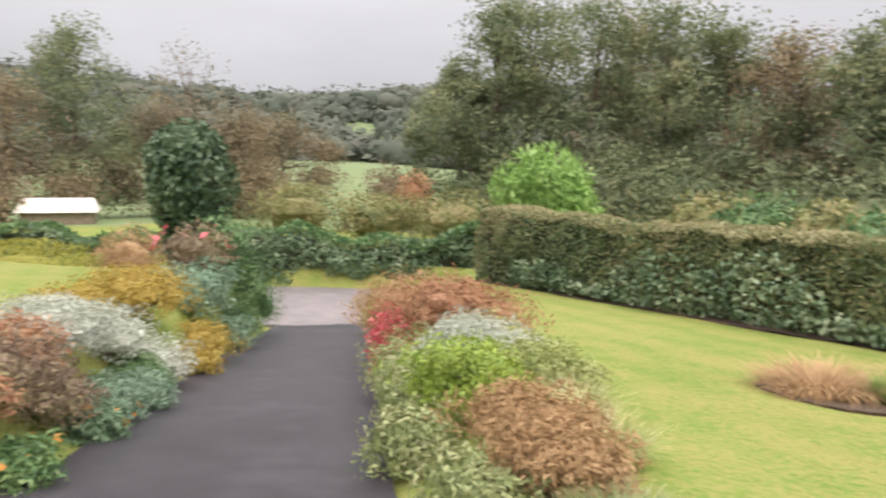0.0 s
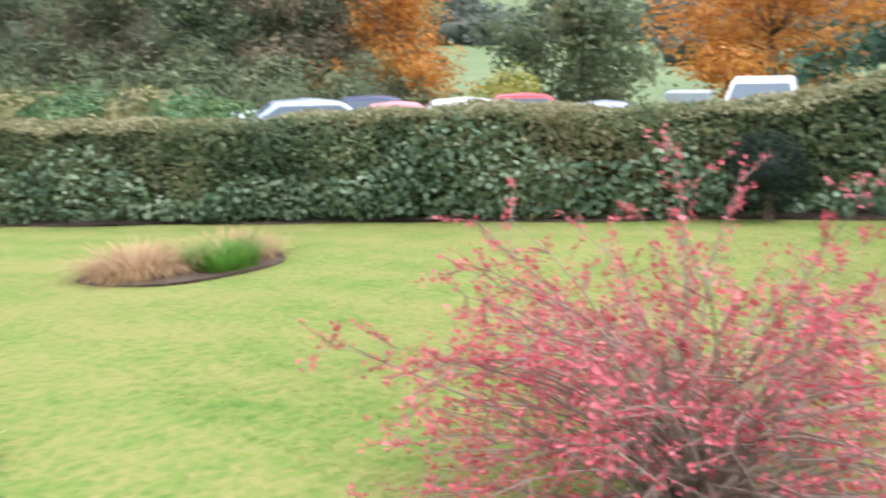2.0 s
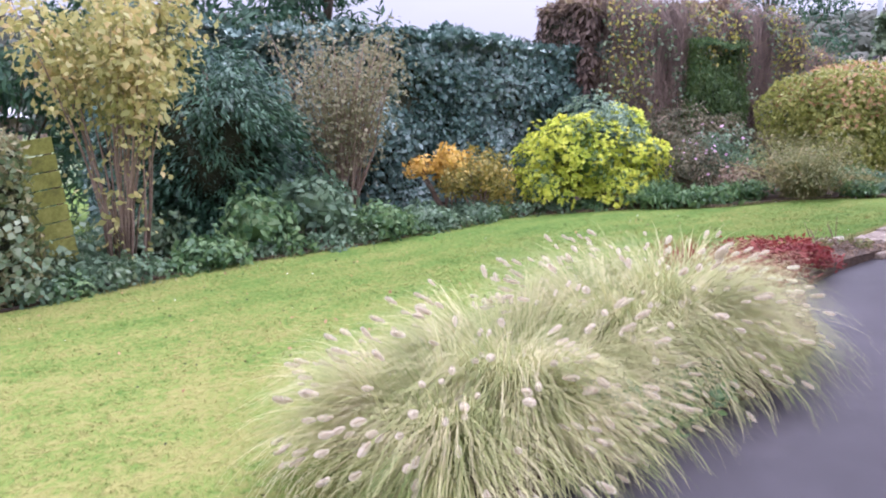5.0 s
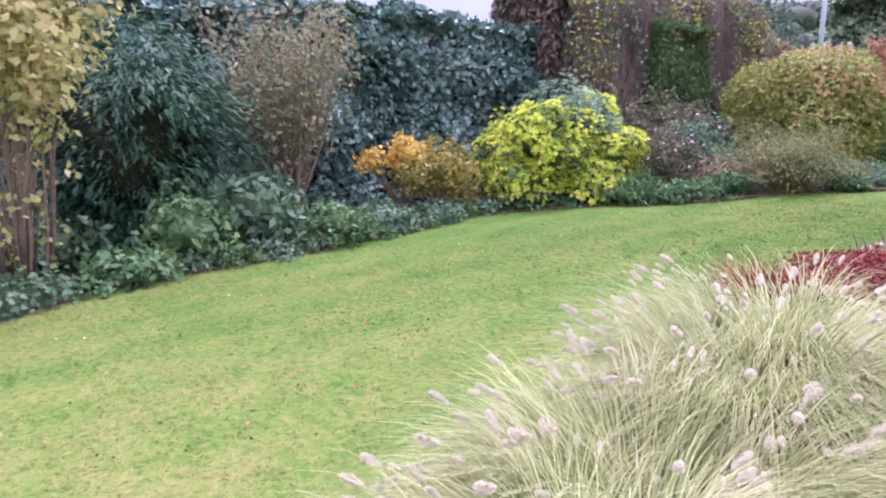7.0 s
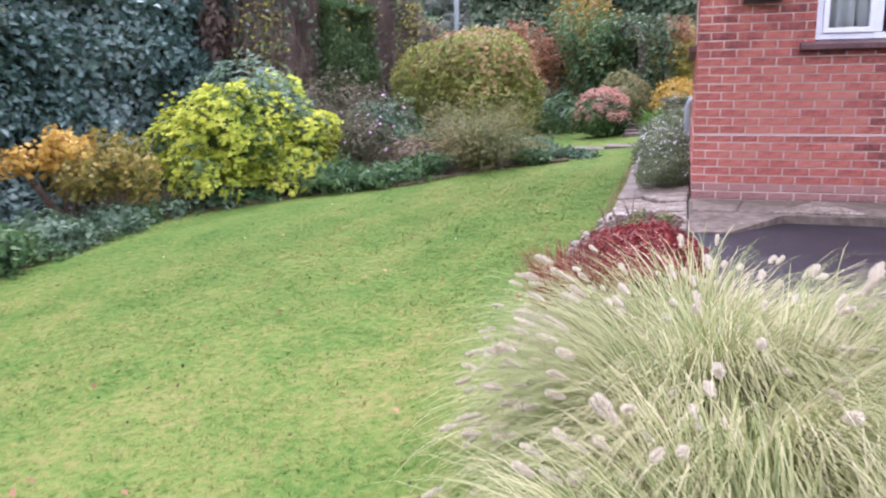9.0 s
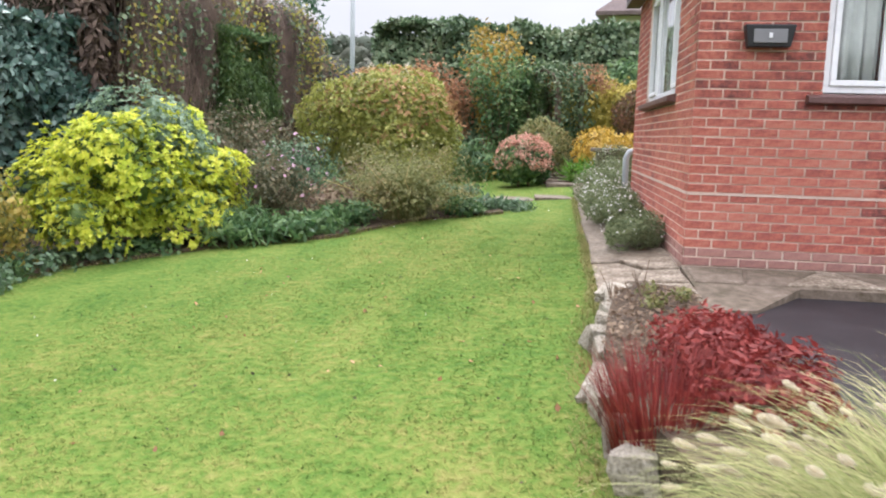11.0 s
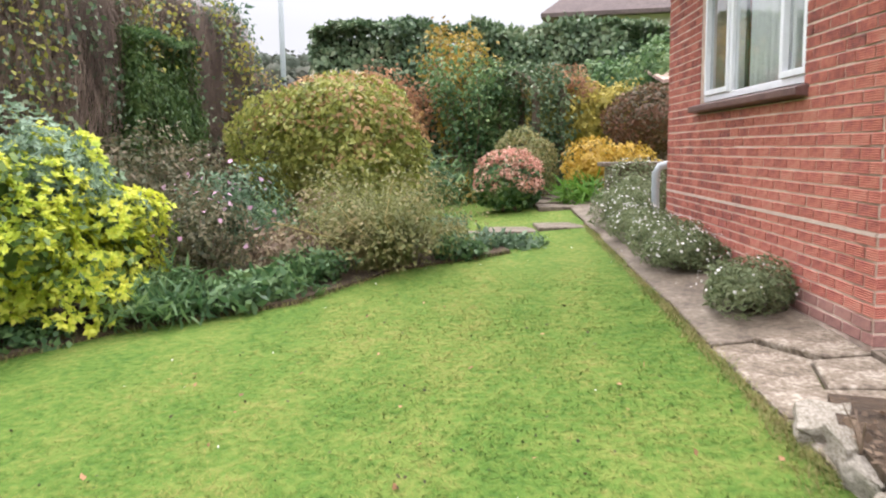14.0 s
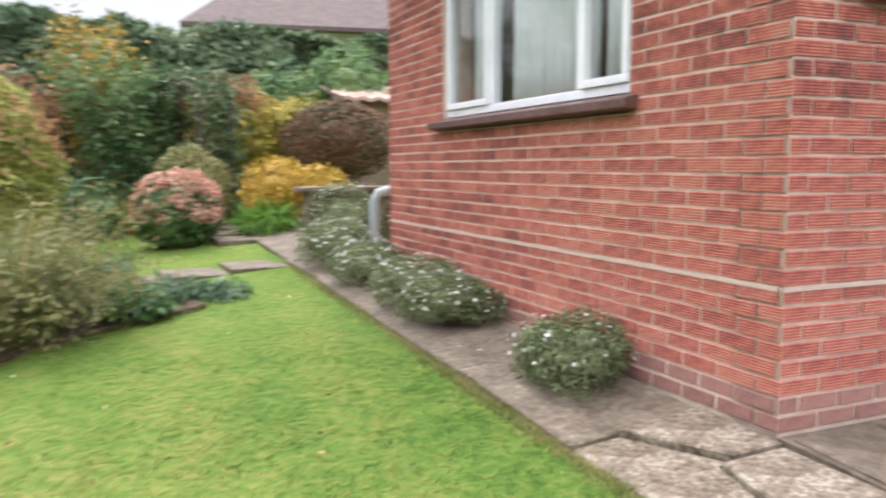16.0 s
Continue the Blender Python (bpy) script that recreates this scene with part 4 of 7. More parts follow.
def window(name, label, width, z0, z1, posts, m, openers):
    """A white framed window of several lights, set in its opening; x along the wall, -y outward."""
    e = new(name)
    e.matrix_world = HM @ m
    tagged(e, label, "window", kind="structure")
    y0, y1, f = 0.03, 0.10, 0.055
    g = Geo().box((0, y0, z0), (width, y1, z0 + f)).box((0, y0, z1 - f), (width, y1, z1)).box((0, y0, z0 + f), (f, y1, z1 - f)).box((width - f, y0, z0 + f), (width, y1, z1 - f))
    for p in posts:
        g.box((p - 0.03, y0, z0 + f), (p + 0.03, y1, z1 - f))
    g.put("window_frame", M_UPVC, e, bevel=0.006)
    xs = [f] + [v for p in posts for v in (p - 0.03, p + 0.03)] + [width - f]
    for i in range(0, len(xs), 2):
        a, b, k = xs[i] + 0.002, xs[i + 1] - 0.002, 0.045
        if i // 2 in openers:
            g = Geo().box((a, y0 - 0.018, z0 + f), (b, y0 + 0.03, z0 + f + k)).box((a, y0 - 0.018, z1 - f - k), (b, y0 + 0.03, z1 - f)).box((a, y0 - 0.018, z0 + f + k), (a + k, y0 + 0.03, z1 - f - k)).box((b - k, y0 - 0.018, z0 + f + k), (b, y0 + 0.03, z1 - f - k))
            g.put("casement", M_UPVC, e, bevel=0.005)
            a, b = a + k, b - k
        pane = Geo().box((a, 0.058, z0 + f + (0.045 if i // 2 in openers else 0)), (b, 0.064, z1 - f - (0.045 if i // 2 in openers else 0))).put("pane", m_glass, e)
        pane.visible_shadow = False
    sill = Geo().add([(-0.12, 0.03, z0 - 0.005), (width + 0.06, 0.03, z0 - 0.005), (width + 0.06, -0.085, z0 - 0.035), (-0.12, -0.085, z0 - 0.035), (-0.12, 0.03, z0 - 0.10), (width + 0.06, 0.03, z0 - 0.10), (width + 0.06, -0.085, z0 - 0.085), (-0.12, -0.085, z0 - 0.085)],
                     [(0, 1, 2, 3), (7, 6, 5, 4), (3, 2, 6, 7), (0, 3, 7, 4), (1, 5, 6, 2), (0, 4, 5, 1)]).put("window_sill", M_SILL, e, "brown tiled window sill", bevel=0.006)
    return e


def curtain(label, a, b, z0, z1, m, y=0.17, fold=0.11):
    n = int((b - a) / 0.018)
    vs = []
    for i in range(n + 1):
        x = a + (b - a) * i / n
        yy = y + 0.03 * math.sin(x * 6.28 / fold) + 0.012 * math.sin(x * 6.28 / fold * 2.3)
        vs += [(x, yy, z0), (x, yy, z1), (x, yy + 0.004, z1), (x, yy + 0.004, z0)]
    fs = [(i * 4 + j, i * 4 + (j + 1) % 4, i * 4 + 4 + (j + 1) % 4, i * 4 + 4 + j) for i in range(n) for j in range(4)]
    ob = Geo().add(vs, fs).put("curtain", M_CURTAIN, smooth=True)
    ob.matrix_world = HM @ m
    tagged(ob, label, "curtain")


SW = SIDE @ pose(SIDE_L - 3.40, 0, 0)
window("window_1", "white framed three light window with brown tile sill", 2.38, 1.545, 2.755, (0.76, 1.86), SW, (0, 2))
# added net in the left light, standing in for its grey reflection
curtain("pale net curtain in the window, the left one added for reflection", 0.1, 0.5, 1.5, 2.72, SW, 0.24)
curtain("pale net curtain in the window, the left one added for reflection", 0.82, 1.8, 1.5, 2.72, SW, 0.2)
curtain("pale net curtain in the window, the left one added for reflection", 1.95, 2.3, 1.5, 2.72, SW, 0.2)
FW = pose(0.97, 0.004, 0)
window("window_2", "white framed front window with brown tile sill", 1.98, 1.50, 2.695, (0.50, 1.4), FW, (0,))
curtain("gathered pale curtain behind the front window", 0.06, 0.46, 1.45, 2.66, FW, 0.2)
window("window_3", "white framed front window with brown tile sill", 1.8, 1.50, 2.695, (0.6, 1.2), pose(5.0, 0.004, 0), (0,))

# eaves and roof
g = Geo()
g.box((-0.2, -0.2, TOP + 0.0), (FRONT_L + 0.2, -0.175, TOP + 0.2)).box((-0.2, -0.175, TOP + 0.0), (-0.175, SIDE_L + 0.06, TOP + 0.2)).box((-0.175, -0.175, TOP + 0.0), (FRONT_L + 0.2, -0.016, TOP + 0.025)).box((-0.175, -0.016, TOP + 0.0), (-0.016, SIDE_L + 0.06, TOP + 0.025))
eaves = thing("eaves", 0, 0, 0, "dark brown eaves board round the bungalow roof", "eaves", kind="structure")
eaves.matrix_world = HM
g.put("fascia", M_FASCIA, eaves)
gut = Geo()
for a, b in (((-0.25, -0.25, TOP + 0.17), (FRONT_L + 0.2, -0.25, TOP + 0.17)), ((-0.25, -0.25, TOP + 0.17), (-0.25, SIDE_L + 0.06, TOP + 0.17))):
    gut.tube([a, b], [0.05, 0.05], 8)
gut.put("gutter", M_FASCIA, eaves, smooth=True)
roof = Geo().add([(-0.24, -0.24, 3.04), (9.24, -0.24, 3.04), (9.24, 4.7, 3.04), (-0.24, 4.7, 3.04), (2.3, 2.2, 4.3), (6.7, 2.2, 4.3), (-0.24, -0.24, 3.08), (9.24, -0.24, 3.08), (9.24, 4.7, 3.08), (-0.24, 4.7, 3.08)],
                 [(6, 7, 5, 4), (7, 8, 5), (8, 9, 4, 5), (9, 6, 4), (0, 1, 7, 6), (1, 2, 8, 7), (2, 3, 9, 8), (3, 0, 6, 9), (3, 2, 1, 0)]).put("roof", M_ROOF)
roof.matrix_world = HM
tagged(roof, "dark tiled hipped roof of the bungalow", "roof", kind="structure")

# wall lamp
lamp = thing("wall_lamp", 0, 0, 0, "black bulkhead lamp on the brick front wall", "lamp")
lamp.matrix_world = HM @ pose(0.52, -0.012, 1.92)
Geo().add([(-0.19, 0, 0.085), (0.19, 0, 0.085), (0.19, -0.10, 0.085), (-0.19, -0.10, 0.085), (-0.16, 0, -0.085), (0.16, 0, -0.085), (0.16, -0.085, -0.085), (-0.16, -0.085, -0.085)],
          [(0, 1, 2, 3), (7, 6, 5, 4), (3, 2, 6, 7), (0, 3, 7, 4), (1, 5, 6, 2), (0, 4, 5, 1)]).put("housing", M_METAL, lamp, bevel=0.008)
Geo().box((-0.125, -0.104, -0.055), (0.125, -0.09, 0.05)).put("lens", M_LAMPLENS, lamp, "frosted lamp lens", bevel=0.004)
Geo().box((-0.012, -0.112, -0.02), (0.012, -0.105, 0.02)).put("badge", M_WHITE, lamp, "small pale badge")

# drain pipe and raised bed at the end of the wall
pipe = thing("drain_pipe", 0, 0, 0, "grey plastic drain pipe at the wall end", "pipe")
pipe.matrix_world = HM
Geo().tube([(0.05, SIDE_L + 0.2, 0.05), (-0.05, SIDE_L + 0.3, 0.2), (-0.06, SIDE_L + 0.3, 0.45), (-0.06, SIDE_L + 0.3, 0.84), (-0.02, SIDE_L + 0.3, 0.92), (0.10, SIDE_L + 0.3, 0.95)], [0.045] * 6, 10).put("pipe", M_GREY, pipe, smooth=True)
bed = thing("raised_bed", 0, 0, 0, "low rendered retaining wall with a stone coping", "planter")
bed.matrix_world = HM
Geo().box((-0.42, 6.1, -0.1), (2.6, 6.3, 0.9)).put("wall", M_SLAB, bed, bevel=0.01)
Geo().box((-0.5, 6.02, 0.9), (2.6, 6.42, 0.955)).put("coping", M_SLAB, bed, bevel=0.012)

# ---- planting ----
def loc(x, y, z=0.0):
    p = HM @ Vector((x, y, z))
    return p.x, p.y


# garden border, from the front hedge round to the cross path
def stem_bush(name, label, x, y, h, spread, mat, n, size, stems, seed, top=0.5, lean=0.25, mat2=None):
    """Many thin upright stems from one foot, leafy towards the top."""
    r = np.random.default_rng(seed)
    e = thing(name, x, y, ground_z(x, y), label, "shrub")
    g = Geo()
    P, N = [], []
    for i in range(stems):
        a = r.uniform(0, 6.28)
        o = spread * r.uniform(0.15, 1.0)
        hh = h * r.uniform(0.75, 1.05)
        f = 0.22 * spread * r.random()
        pts = [Vector((f * math.cos(a), f * math.sin(a), -0.03))]
        for k in range(1, 5):
            t = k / 4
            pts.append(Vector((f * math.cos(a) + o * t ** 1.5 * math.cos(a) + r.normal(0, 0.03), f * math.sin(a) + o * t ** 1.5 * math.sin(a) + r.normal(0, 0.03), hh * t)))
        w = r.uniform(0.008, 0.026)
        g.tube(pts, [w, w * 0.9, w * 0.7, w * 0.5, 0.003], 5)
        for j in range(int(n / stems)):
            t = top + (1 - top) * r.random() ** 0.7
            if r.random() < 0.07:
                t = r.random()
            k = min(3, int(t * 4))
            p = pts[k].lerp(pts[k + 1], t * 4 - k)
            d = r.normal(size=3)
            P.append(np.array(p[:]) + unit(d) * spread * 0.34 * r.random() ** 0.5)
            N.append(unit(d + np.array([0, 0, 0.6])))
    g.put("stem_mass", M_TWIG, e, smooth=True)
    link_mesh("foliage", array_mesh("foliage", leaf_quads(np.array(P), np.array(N), size, 0.6, 1.0, 0.3), 4), mat, e)
    return e


stem_bush("yellowing_tree", "many stemmed small tree with yellowing leaves", 12.15, 0.2, 3.3, 1.0, leaf_mat("yellow_green_leaves", [(0.14, 0.16, 0.05), (0.31, 0.31, 0.10), (0.47, 0.43, 0.16), (0.52, 0.38, 0.16)], 0.5, 1.5, 0.4), 5400, 0.10, 26, 5, 0.66)
stem_bush("bare_shrub", "half bare upright shrub with grey brown stems", 14.1, -2.7, 3.0, 1.0, leaf_mat("fading_leaves", [(0.10, 0.11, 0.055), (0.22, 0.21, 0.11), (0.34, 0.30, 0.18)], 0.7, 2.0), 5200, 0.07, 54, 6, 0.4)
# dark feathery conifer with drooping sprays
cx, cy = 14.35, -0.85
e = thing("conifer", cx, cy, ground_z(cx, cy), "dark green spreading conifer with drooping sprays", "conifer")
Geo().tube([(0, 0, -0.1), (0.05, 0, 1.4), (0, 0.05, 2.6)], [0.12, 0.09, 0.03], 8).put("trunk", M_BARK, e, smooth=True)
P, A = [], []
for i in range(420):
    a, t = rng.uniform(0, 6.28), rng.random()
    reach = (1.55 - 0.25 * t + 0.35 * math.sin(3 * a + 4 * t)) * rng.uniform(0.6, 1.1)
    z0 = 0.45 + 2.15 * t + 0.3 * math.sin(2 * a)
    for j in range(60):
        k = rng.random() ** 0.6
        p = np.array([math.cos(a) * reach * k, math.sin(a) * reach * k, z0 + 0.25 * k - 0.75 * k * k])
        P.append(p + rng.normal(0, 0.07, 3))
        A.append(np.array([math.cos(a), math.sin(a), -0.55 * k]) + rng.normal(0, 0.35, 3))
P, A = np.array(P), np.array(A)
link_mesh("foliage", array_mesh("foliage", leaf_quads(P, unit(np.tile((0, 0, 1.0), (len(P), 1)) + 0.4 * rng.normal(size=P.shape)), 0.16, 0.2, 0.5, 0, A), 4), L_DARK, e)
# added core, coloured dark for the shade among the sprays
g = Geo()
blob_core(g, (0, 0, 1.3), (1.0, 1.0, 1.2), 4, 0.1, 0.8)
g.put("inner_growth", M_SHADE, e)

MIDS = [(11.5, 0.55, 0.35, 0.28, L_BLUEG, 0.09), (12.0, -0.7, 0.42, 0.34, L_MID, 0.10), (12.7, -1.35, 0.5, 0.8, L_MID, 0.11), (13.1, -2.2, 0.55, 0.95, L_BLUEG, 0.12), (12.9, -3.1, 0.42, 0.45, L_MID, 0.09),
        (13.5, -3.9, 0.45, 0.35, L_BLUEG, 0.09), (13.9, -4.7, 0.42, 0.3, L_BLUEG, 0.08), (12.3, 0.9, 0.6, 0.5, L_BLUEG, 0.11), (13.3, 0.2, 0.6, 0.6, L_IVY, 0.12), (11.2, 1.2, 0.45, 0.5, L_IVY, 0.1)]
for x, y, r, h, mt, sz in MIDS:
    shrub("border_plant", "leafy green border plant at the lawn edge", "plant", x, y, [(0, 0, h * 0.55, r, r, h * 0.6), (0.3, -0.25, h * 0.4, r * 0.7, r * 0.7, h * 0.45)], mt, 620, sz, 0.55, 1.0, 0.2, 0.2, 0.5, -0.6, True, 3, group="border plants")
for i in range(22):
    t = i / 21
    k = t * 5.6
    j = min(8, int(k))
    (ax, ay), (bx, by) = BORDER[j], BORDER[j + 1]
    x, y = ax + (bx - ax) * (k - j) + 0.22, ay + (by - ay) * (k - j) - 0.05
    shrub("ground_cover", "low ground cover plant spilling towards the lawn", "plant", x, y, [(0, 0, 0.06, 0.3, 0.28, rng.uniform(0.12, 0.24))], (L_BLUEG, L_MID, L_BLUEG, L_IVY)[i % 4], 190, 0.075, 0.6, 1.0, 0.1, 0.25, 0.5, -0.3, False, 0, group="ground cover")

shrub("orange_shrub", "small shrub turning orange and yellow", "shrub", 14.1, -4.95, [(0, 0, 0.75, 0.42, 0.42, 0.4), (0.35, -0.4, 0.5, 0.4, 0.35, 0.45), (-0.1, 0.4, 0.6, 0.35, 0.3, 0.25)], leaf_mat("olive_amber_leaves", [(0.07, 0.09, 0.025), (0.18, 0.18, 0.045), (0.34, 0.27, 0.06), (0.48, 0.34, 0.08)], 0.6, 2.5), 1700, 0.07, 0.6, 1.0, 0, 0.25, 0.6, -0.8, False, 9)
shrub("orange_shrub", "small shrub with amber autumn leaves", "shrub", 14.5, -4.6, [(0, 0, 0.95, 0.4, 0.36, 0.26), (0.1, 0.5, 0.85, 0.22, 0.22, 0.18)], leaf_mat("amber_tips", [(0.42, 0.24, 0.04), (0.6, 0.38, 0.07), (0.72, 0.52, 0.12)], 0.5, 2.0), 600, 0.085, 0.6, 1.0, 0, 0.25, 0.6, -0.8, False, 7)
YB = [(0, 0, 0.7, 0.72, 0.7, 0.66), (0.4, -0.8, 1.3, 0.46, 0.44, 0.36), (-0.3, 0.5, 1.15, 0.5, 0.48, 0.4), (-0.6, -0.3, 0.5, 0.5, 0.5, 0.45), (0.2, 0.8, 0.65, 0.48, 0.42, 0.45), (-0.25, -0.95, 0.55, 0.42, 0.42, 0.4), (-0.65, 0.3, 0.75, 0.4, 0.38, 0.34), (-0.5, -0.65, 0.95, 0.38, 0.36, 0.3), (0.0, -0.35, 1.35, 0.42, 0.4, 0.32), (-0.35, 0.95, 0.4, 0.36, 0.36, 0.36)]
def rosettes(P, N, size, k, aspect=0.42):
    """Whorls of k leaves spreading from each point."""
    n = len(P)
    t = unit(np.cross(N, rng.normal(size=(n, 3))))
    b = np.cross(N, t)
    out = []
    for j in range(k):
        w = 6.283 * j / k + rng.normal(0, 0.25, n)
        ax = unit(np.cos(w)[:, None] * t + np.sin(w)[:, None] * b + N * rng.uniform(0.1, 0.8, (n, 1)))
        out.append(leaf_quads(P, unit(N + 0.3 * ax), size, aspect, 0.35, 0, ax))
    return np.concatenate(out)


# green inner leaves, coloured darker for the shaded gaps between rosettes
gold = shrub("golden_choisya", "bright golden yellow evergreen shrub", "shrub", 14.62, -7.2, YB, leaf_mat("choisya_shaded_leaves", [(0.04, 0.08, 0.025), (0.11, 0.18, 0.05), (0.24, 0.31, 0.08)], 0.5, 2.0), 3200, 0.085, 0.5, 1.0, 0, 0.2, 0.3, -0.7, True, 6)
o2, o3 = [], []
for i, b in enumerate(YB):
    P, N = blob_points(int(1900 * (b[3] * b[5]) / 0.4), b[:3], (b[3] * 1.04, b[4] * 1.04, b[5] * 1.06), 40 + i, 0.3, -0.6, 0.16)
    keep = np.sin(P[:, 0] * 7 + i) + np.sin(P[:, 1] * 6.1 + 2) + np.sin(P[:, 2] * 8.3 + i) > -1.6
    o2.append(rosettes(P[keep], unit(N[keep] + np.array([0, 0, 0.5])), 0.054, 7, 0.55))
for b in ((0.15, -0.15, 1.45, 0.55, 0.55, 0.36), (-0.3, -0.5, 0.95, 0.42, 0.4, 0.36), (-0.3, -0.15, 1.2, 0.46, 0.4, 0.4), (0.9, -1.2, 0.85, 0.4, 0.4, 0.45)):
    P, N = blob_points(420, b[:3], (b[3] * 1.12, b[4] * 1.12, b[5] * 1.15), 3, 0.2, -0.6, 0.3)
    o3.append(rosettes(P, N, 0.06, 7, 0.42))
tagged(link_mesh("leaf_mass", array_mesh("leaf_mass", np.concatenate(o2), 4), L_YELLOW, gold), "golden leaf rosettes")
tagged(link_mesh("shoot_mass", array_mesh("shoot_mass", np.concatenate(o3), 4), L_GREYGREEN, gold), "grey green shoots among the gold")

shrub("aster_clump", "clump of mauve asters going over", "flowers", 13.7, -8.5, [(0, 0, 0.45, 0.55, 0.5, 0.5), (0.5, -0.6, 0.55, 0.55, 0.5, 0.5)], L_ASTER, 3000, 0.06, 0.4, 1.0, 0, 0.3, 0.85, -0.8, 0.55, 14, [("flower_mass", L_MAUVE, 46, 0.065, 0.9, -0.1, "mauve aster flowers")])
shrub("aster_clump", "clump of pale asters and grey leaves", "flowers", 14.4, -9.6, [(0, 0, 0.65, 0.6, 0.6, 0.55)], L_BLUEG, 2400, 0.065, 0.45, 1.0, 0, 0.3, 0.85, -0.8, 0.55, 10, [("flower_mass", L_MAUVE, 34, 0.06, 0.9, 0.0, "mauve aster flowers")])
shrub("broad_leaf_plant", "low plant with broad green leaves", "plant", 13.0, -8.15, [(0, 0, 0.13, 0.34, 0.3, 0.17), (-0.12, -0.4, 0.14, 0.28, 0.26, 0.18)], L_MID, 420, 0.12, 0.42, 0.8, 0, 0.25, 0.5, -0.4, True, 0)
shrub("dark_plant", "tuft of narrow dark leaves", "plant", 13.35, -7.75, [(0, 0, 0.18, 0.38, 0.36, 0.2)], L_MID, 800, 0.17, 0.14, 0.8, 0, 0.25, 0.6, -0.4, True, 0)
shrub("low_plant", "low green plant at the lawn's end", "plant", 11.95, -11.0, [(0, 0, 0.06, 0.28, 0.22, 0.13), (-0.4, -0.12, 0.05, 0.28, 0.18, 0.1)], L_BLUEG, 300, 0.1, 0.4, 0.8, 0, 0.25, 0.5, -0.4, True, 0)

# broom: a fan of thin arching stems
bx, by = 12.6, -9.95
e = thing("broom_bush", bx, by, ground_z(bx, by), "loose arching olive and brown broom bush", "shrub")
n = 2600
a = rng.uniform(0, 6.28, n)
lean = np.stack([np.cos(a), np.sin(a)], 1)
base = np.stack([rng.normal(0, 0.12, n), rng.normal(0, 0.12, n), np.zeros(n)], 1)
q, tips = blades(base, lean, rng.uniform(0.55, 1.25, n), 0.006, 5, rng.uniform(0.35, 1.1, n))
link_mesh("stem_mass", blade_mesh("stem_mass", q), L_BROOM, e)
P = tips + rng.normal(0, 0.06, tips.shape)
link_mesh("leaf_mass", array_mesh("leaf_mass", leaf_quads(np.repeat(P, 2, 0) + rng.normal(0, 0.05, (2 * n, 3)), unit(np.repeat(tips, 2, 0)), 0.045, 0.5, 1.0), 4), L_BROOM, e)
g = Geo()
for k in range(3):
    g.tube([(-0.25, -0.1, 0.0), (0.25 - 0.3 * k, 0.5, 0.35 + 0.1 * k), (0.6 - 0.5 * k, 1.0 - 0.3 * k, 0.55 + 0.2 * k)], [0.012, 0.009, 0.004], 5)
g.put("bare_stem", leaf_mat("straw_stems", [(0.4, 0.33, 0.15), (0.55, 0.45, 0.2)]), e, "pale bare stems")

dome = shrub("clipped_dome", "large clipped dome of yellow green leaves", "shrub", 15.5, -13.4, [(0, 0, 0.95, 1.4, 1.4, 1.3), (-0.45, 0.5, 0.7, 0.82, 0.78, 0.8), (-0.6, -0.4, 0.95, 0.72, 0.74, 0.8), (0.1, 0.25, 1.45, 0.8, 0.75, 0.74)], L_CLIP, 15000, 0.095, 0.5, 1.2, 0, 0.12, 0.3, -0.85, True, 6, [("tip_mass", L_RUSSET, 2600, 0.1, 0.5, 0.35, "russet leaf tips on the top")])
shrub("dark_filler", "brown seed heads and dark stems behind the asters", "shrub", 15.8, -9.6, [(0, 0, 0.9, 0.8, 0.8, 0.8), (0.6, -1.4, 0.9, 0.8, 0.8, 0.7)], L_ASTER, 4200, 0.08, 0.4, 1.0, 0.3, 0.25, 0.75, -0.8, 0.6, 8)

hyd = shrub("hydrangea", "rounded hydrangea covered in dusky pink flower heads", "shrub", 12.9, -14.1, [(0, 0, 0.42, 0.48, 0.48, 0.42)], L_MID, 1100, 0.10, 0.6, 0.8, 0, 0.05, 0.3, -0.8, True, 6)
fh = []
P, N = blob_points(150, (0, 0, 0.45), (0.5, 0.5, 0.46), 5, 0.06, -0.2, 0.05)
for c, nn in zip(P, N):
    q2, n2 = blob_points(34, c, (0.075, 0.075, 0.065), 3, 0.05, -1, 0.1)
    fh.append(leaf_quads(q2, n2, 0.035, 0.9, 0.6))
tagged(link_mesh("flower_mass", array_mesh("flower_mass", np.concatenate(fh), 4), L_PINKFL, hyd), "dusky pink flower heads")
shrub("round_bush", "rounded olive bush beside the path", "shrub", 13.15, -15.3, [(0, 0, 0.6, 0.55, 0.55, 0.62)], L_BROOM, 1500, 0.07, 0.5, 1.0, 0, 0.06, 0.3, -0.8, True, 5)
shrub("golden_bush", "low golden yellow and brown bush by the path", "shrub", 11.95, -15.2, [(0, 0, 0.5, 0.45, 0.45, 0.42), (-0.5, -0.2, 0.45, 0.4, 0.4, 0.42)], leaf_mat("amber_leaves", [(0.3, 0.18, 0.03), (0.5, 0.33, 0.05), (0.62, 0.46, 0.1)], 0.5, 2.0), 1500, 0.08, 0.5, 1.0, 0, 0.12, 0.4, -0.8, True, 5)
shrub("strap_plant", "tuft of bright green strap leaves", "plant", 12.0, -14.7, [(0, 0, 0.14, 0.3, 0.2, 0.2)], L_GREENB, 200, 0.28, 0.09, 0.6, 0, 0.2, 0.7, -0.5, False, 0)
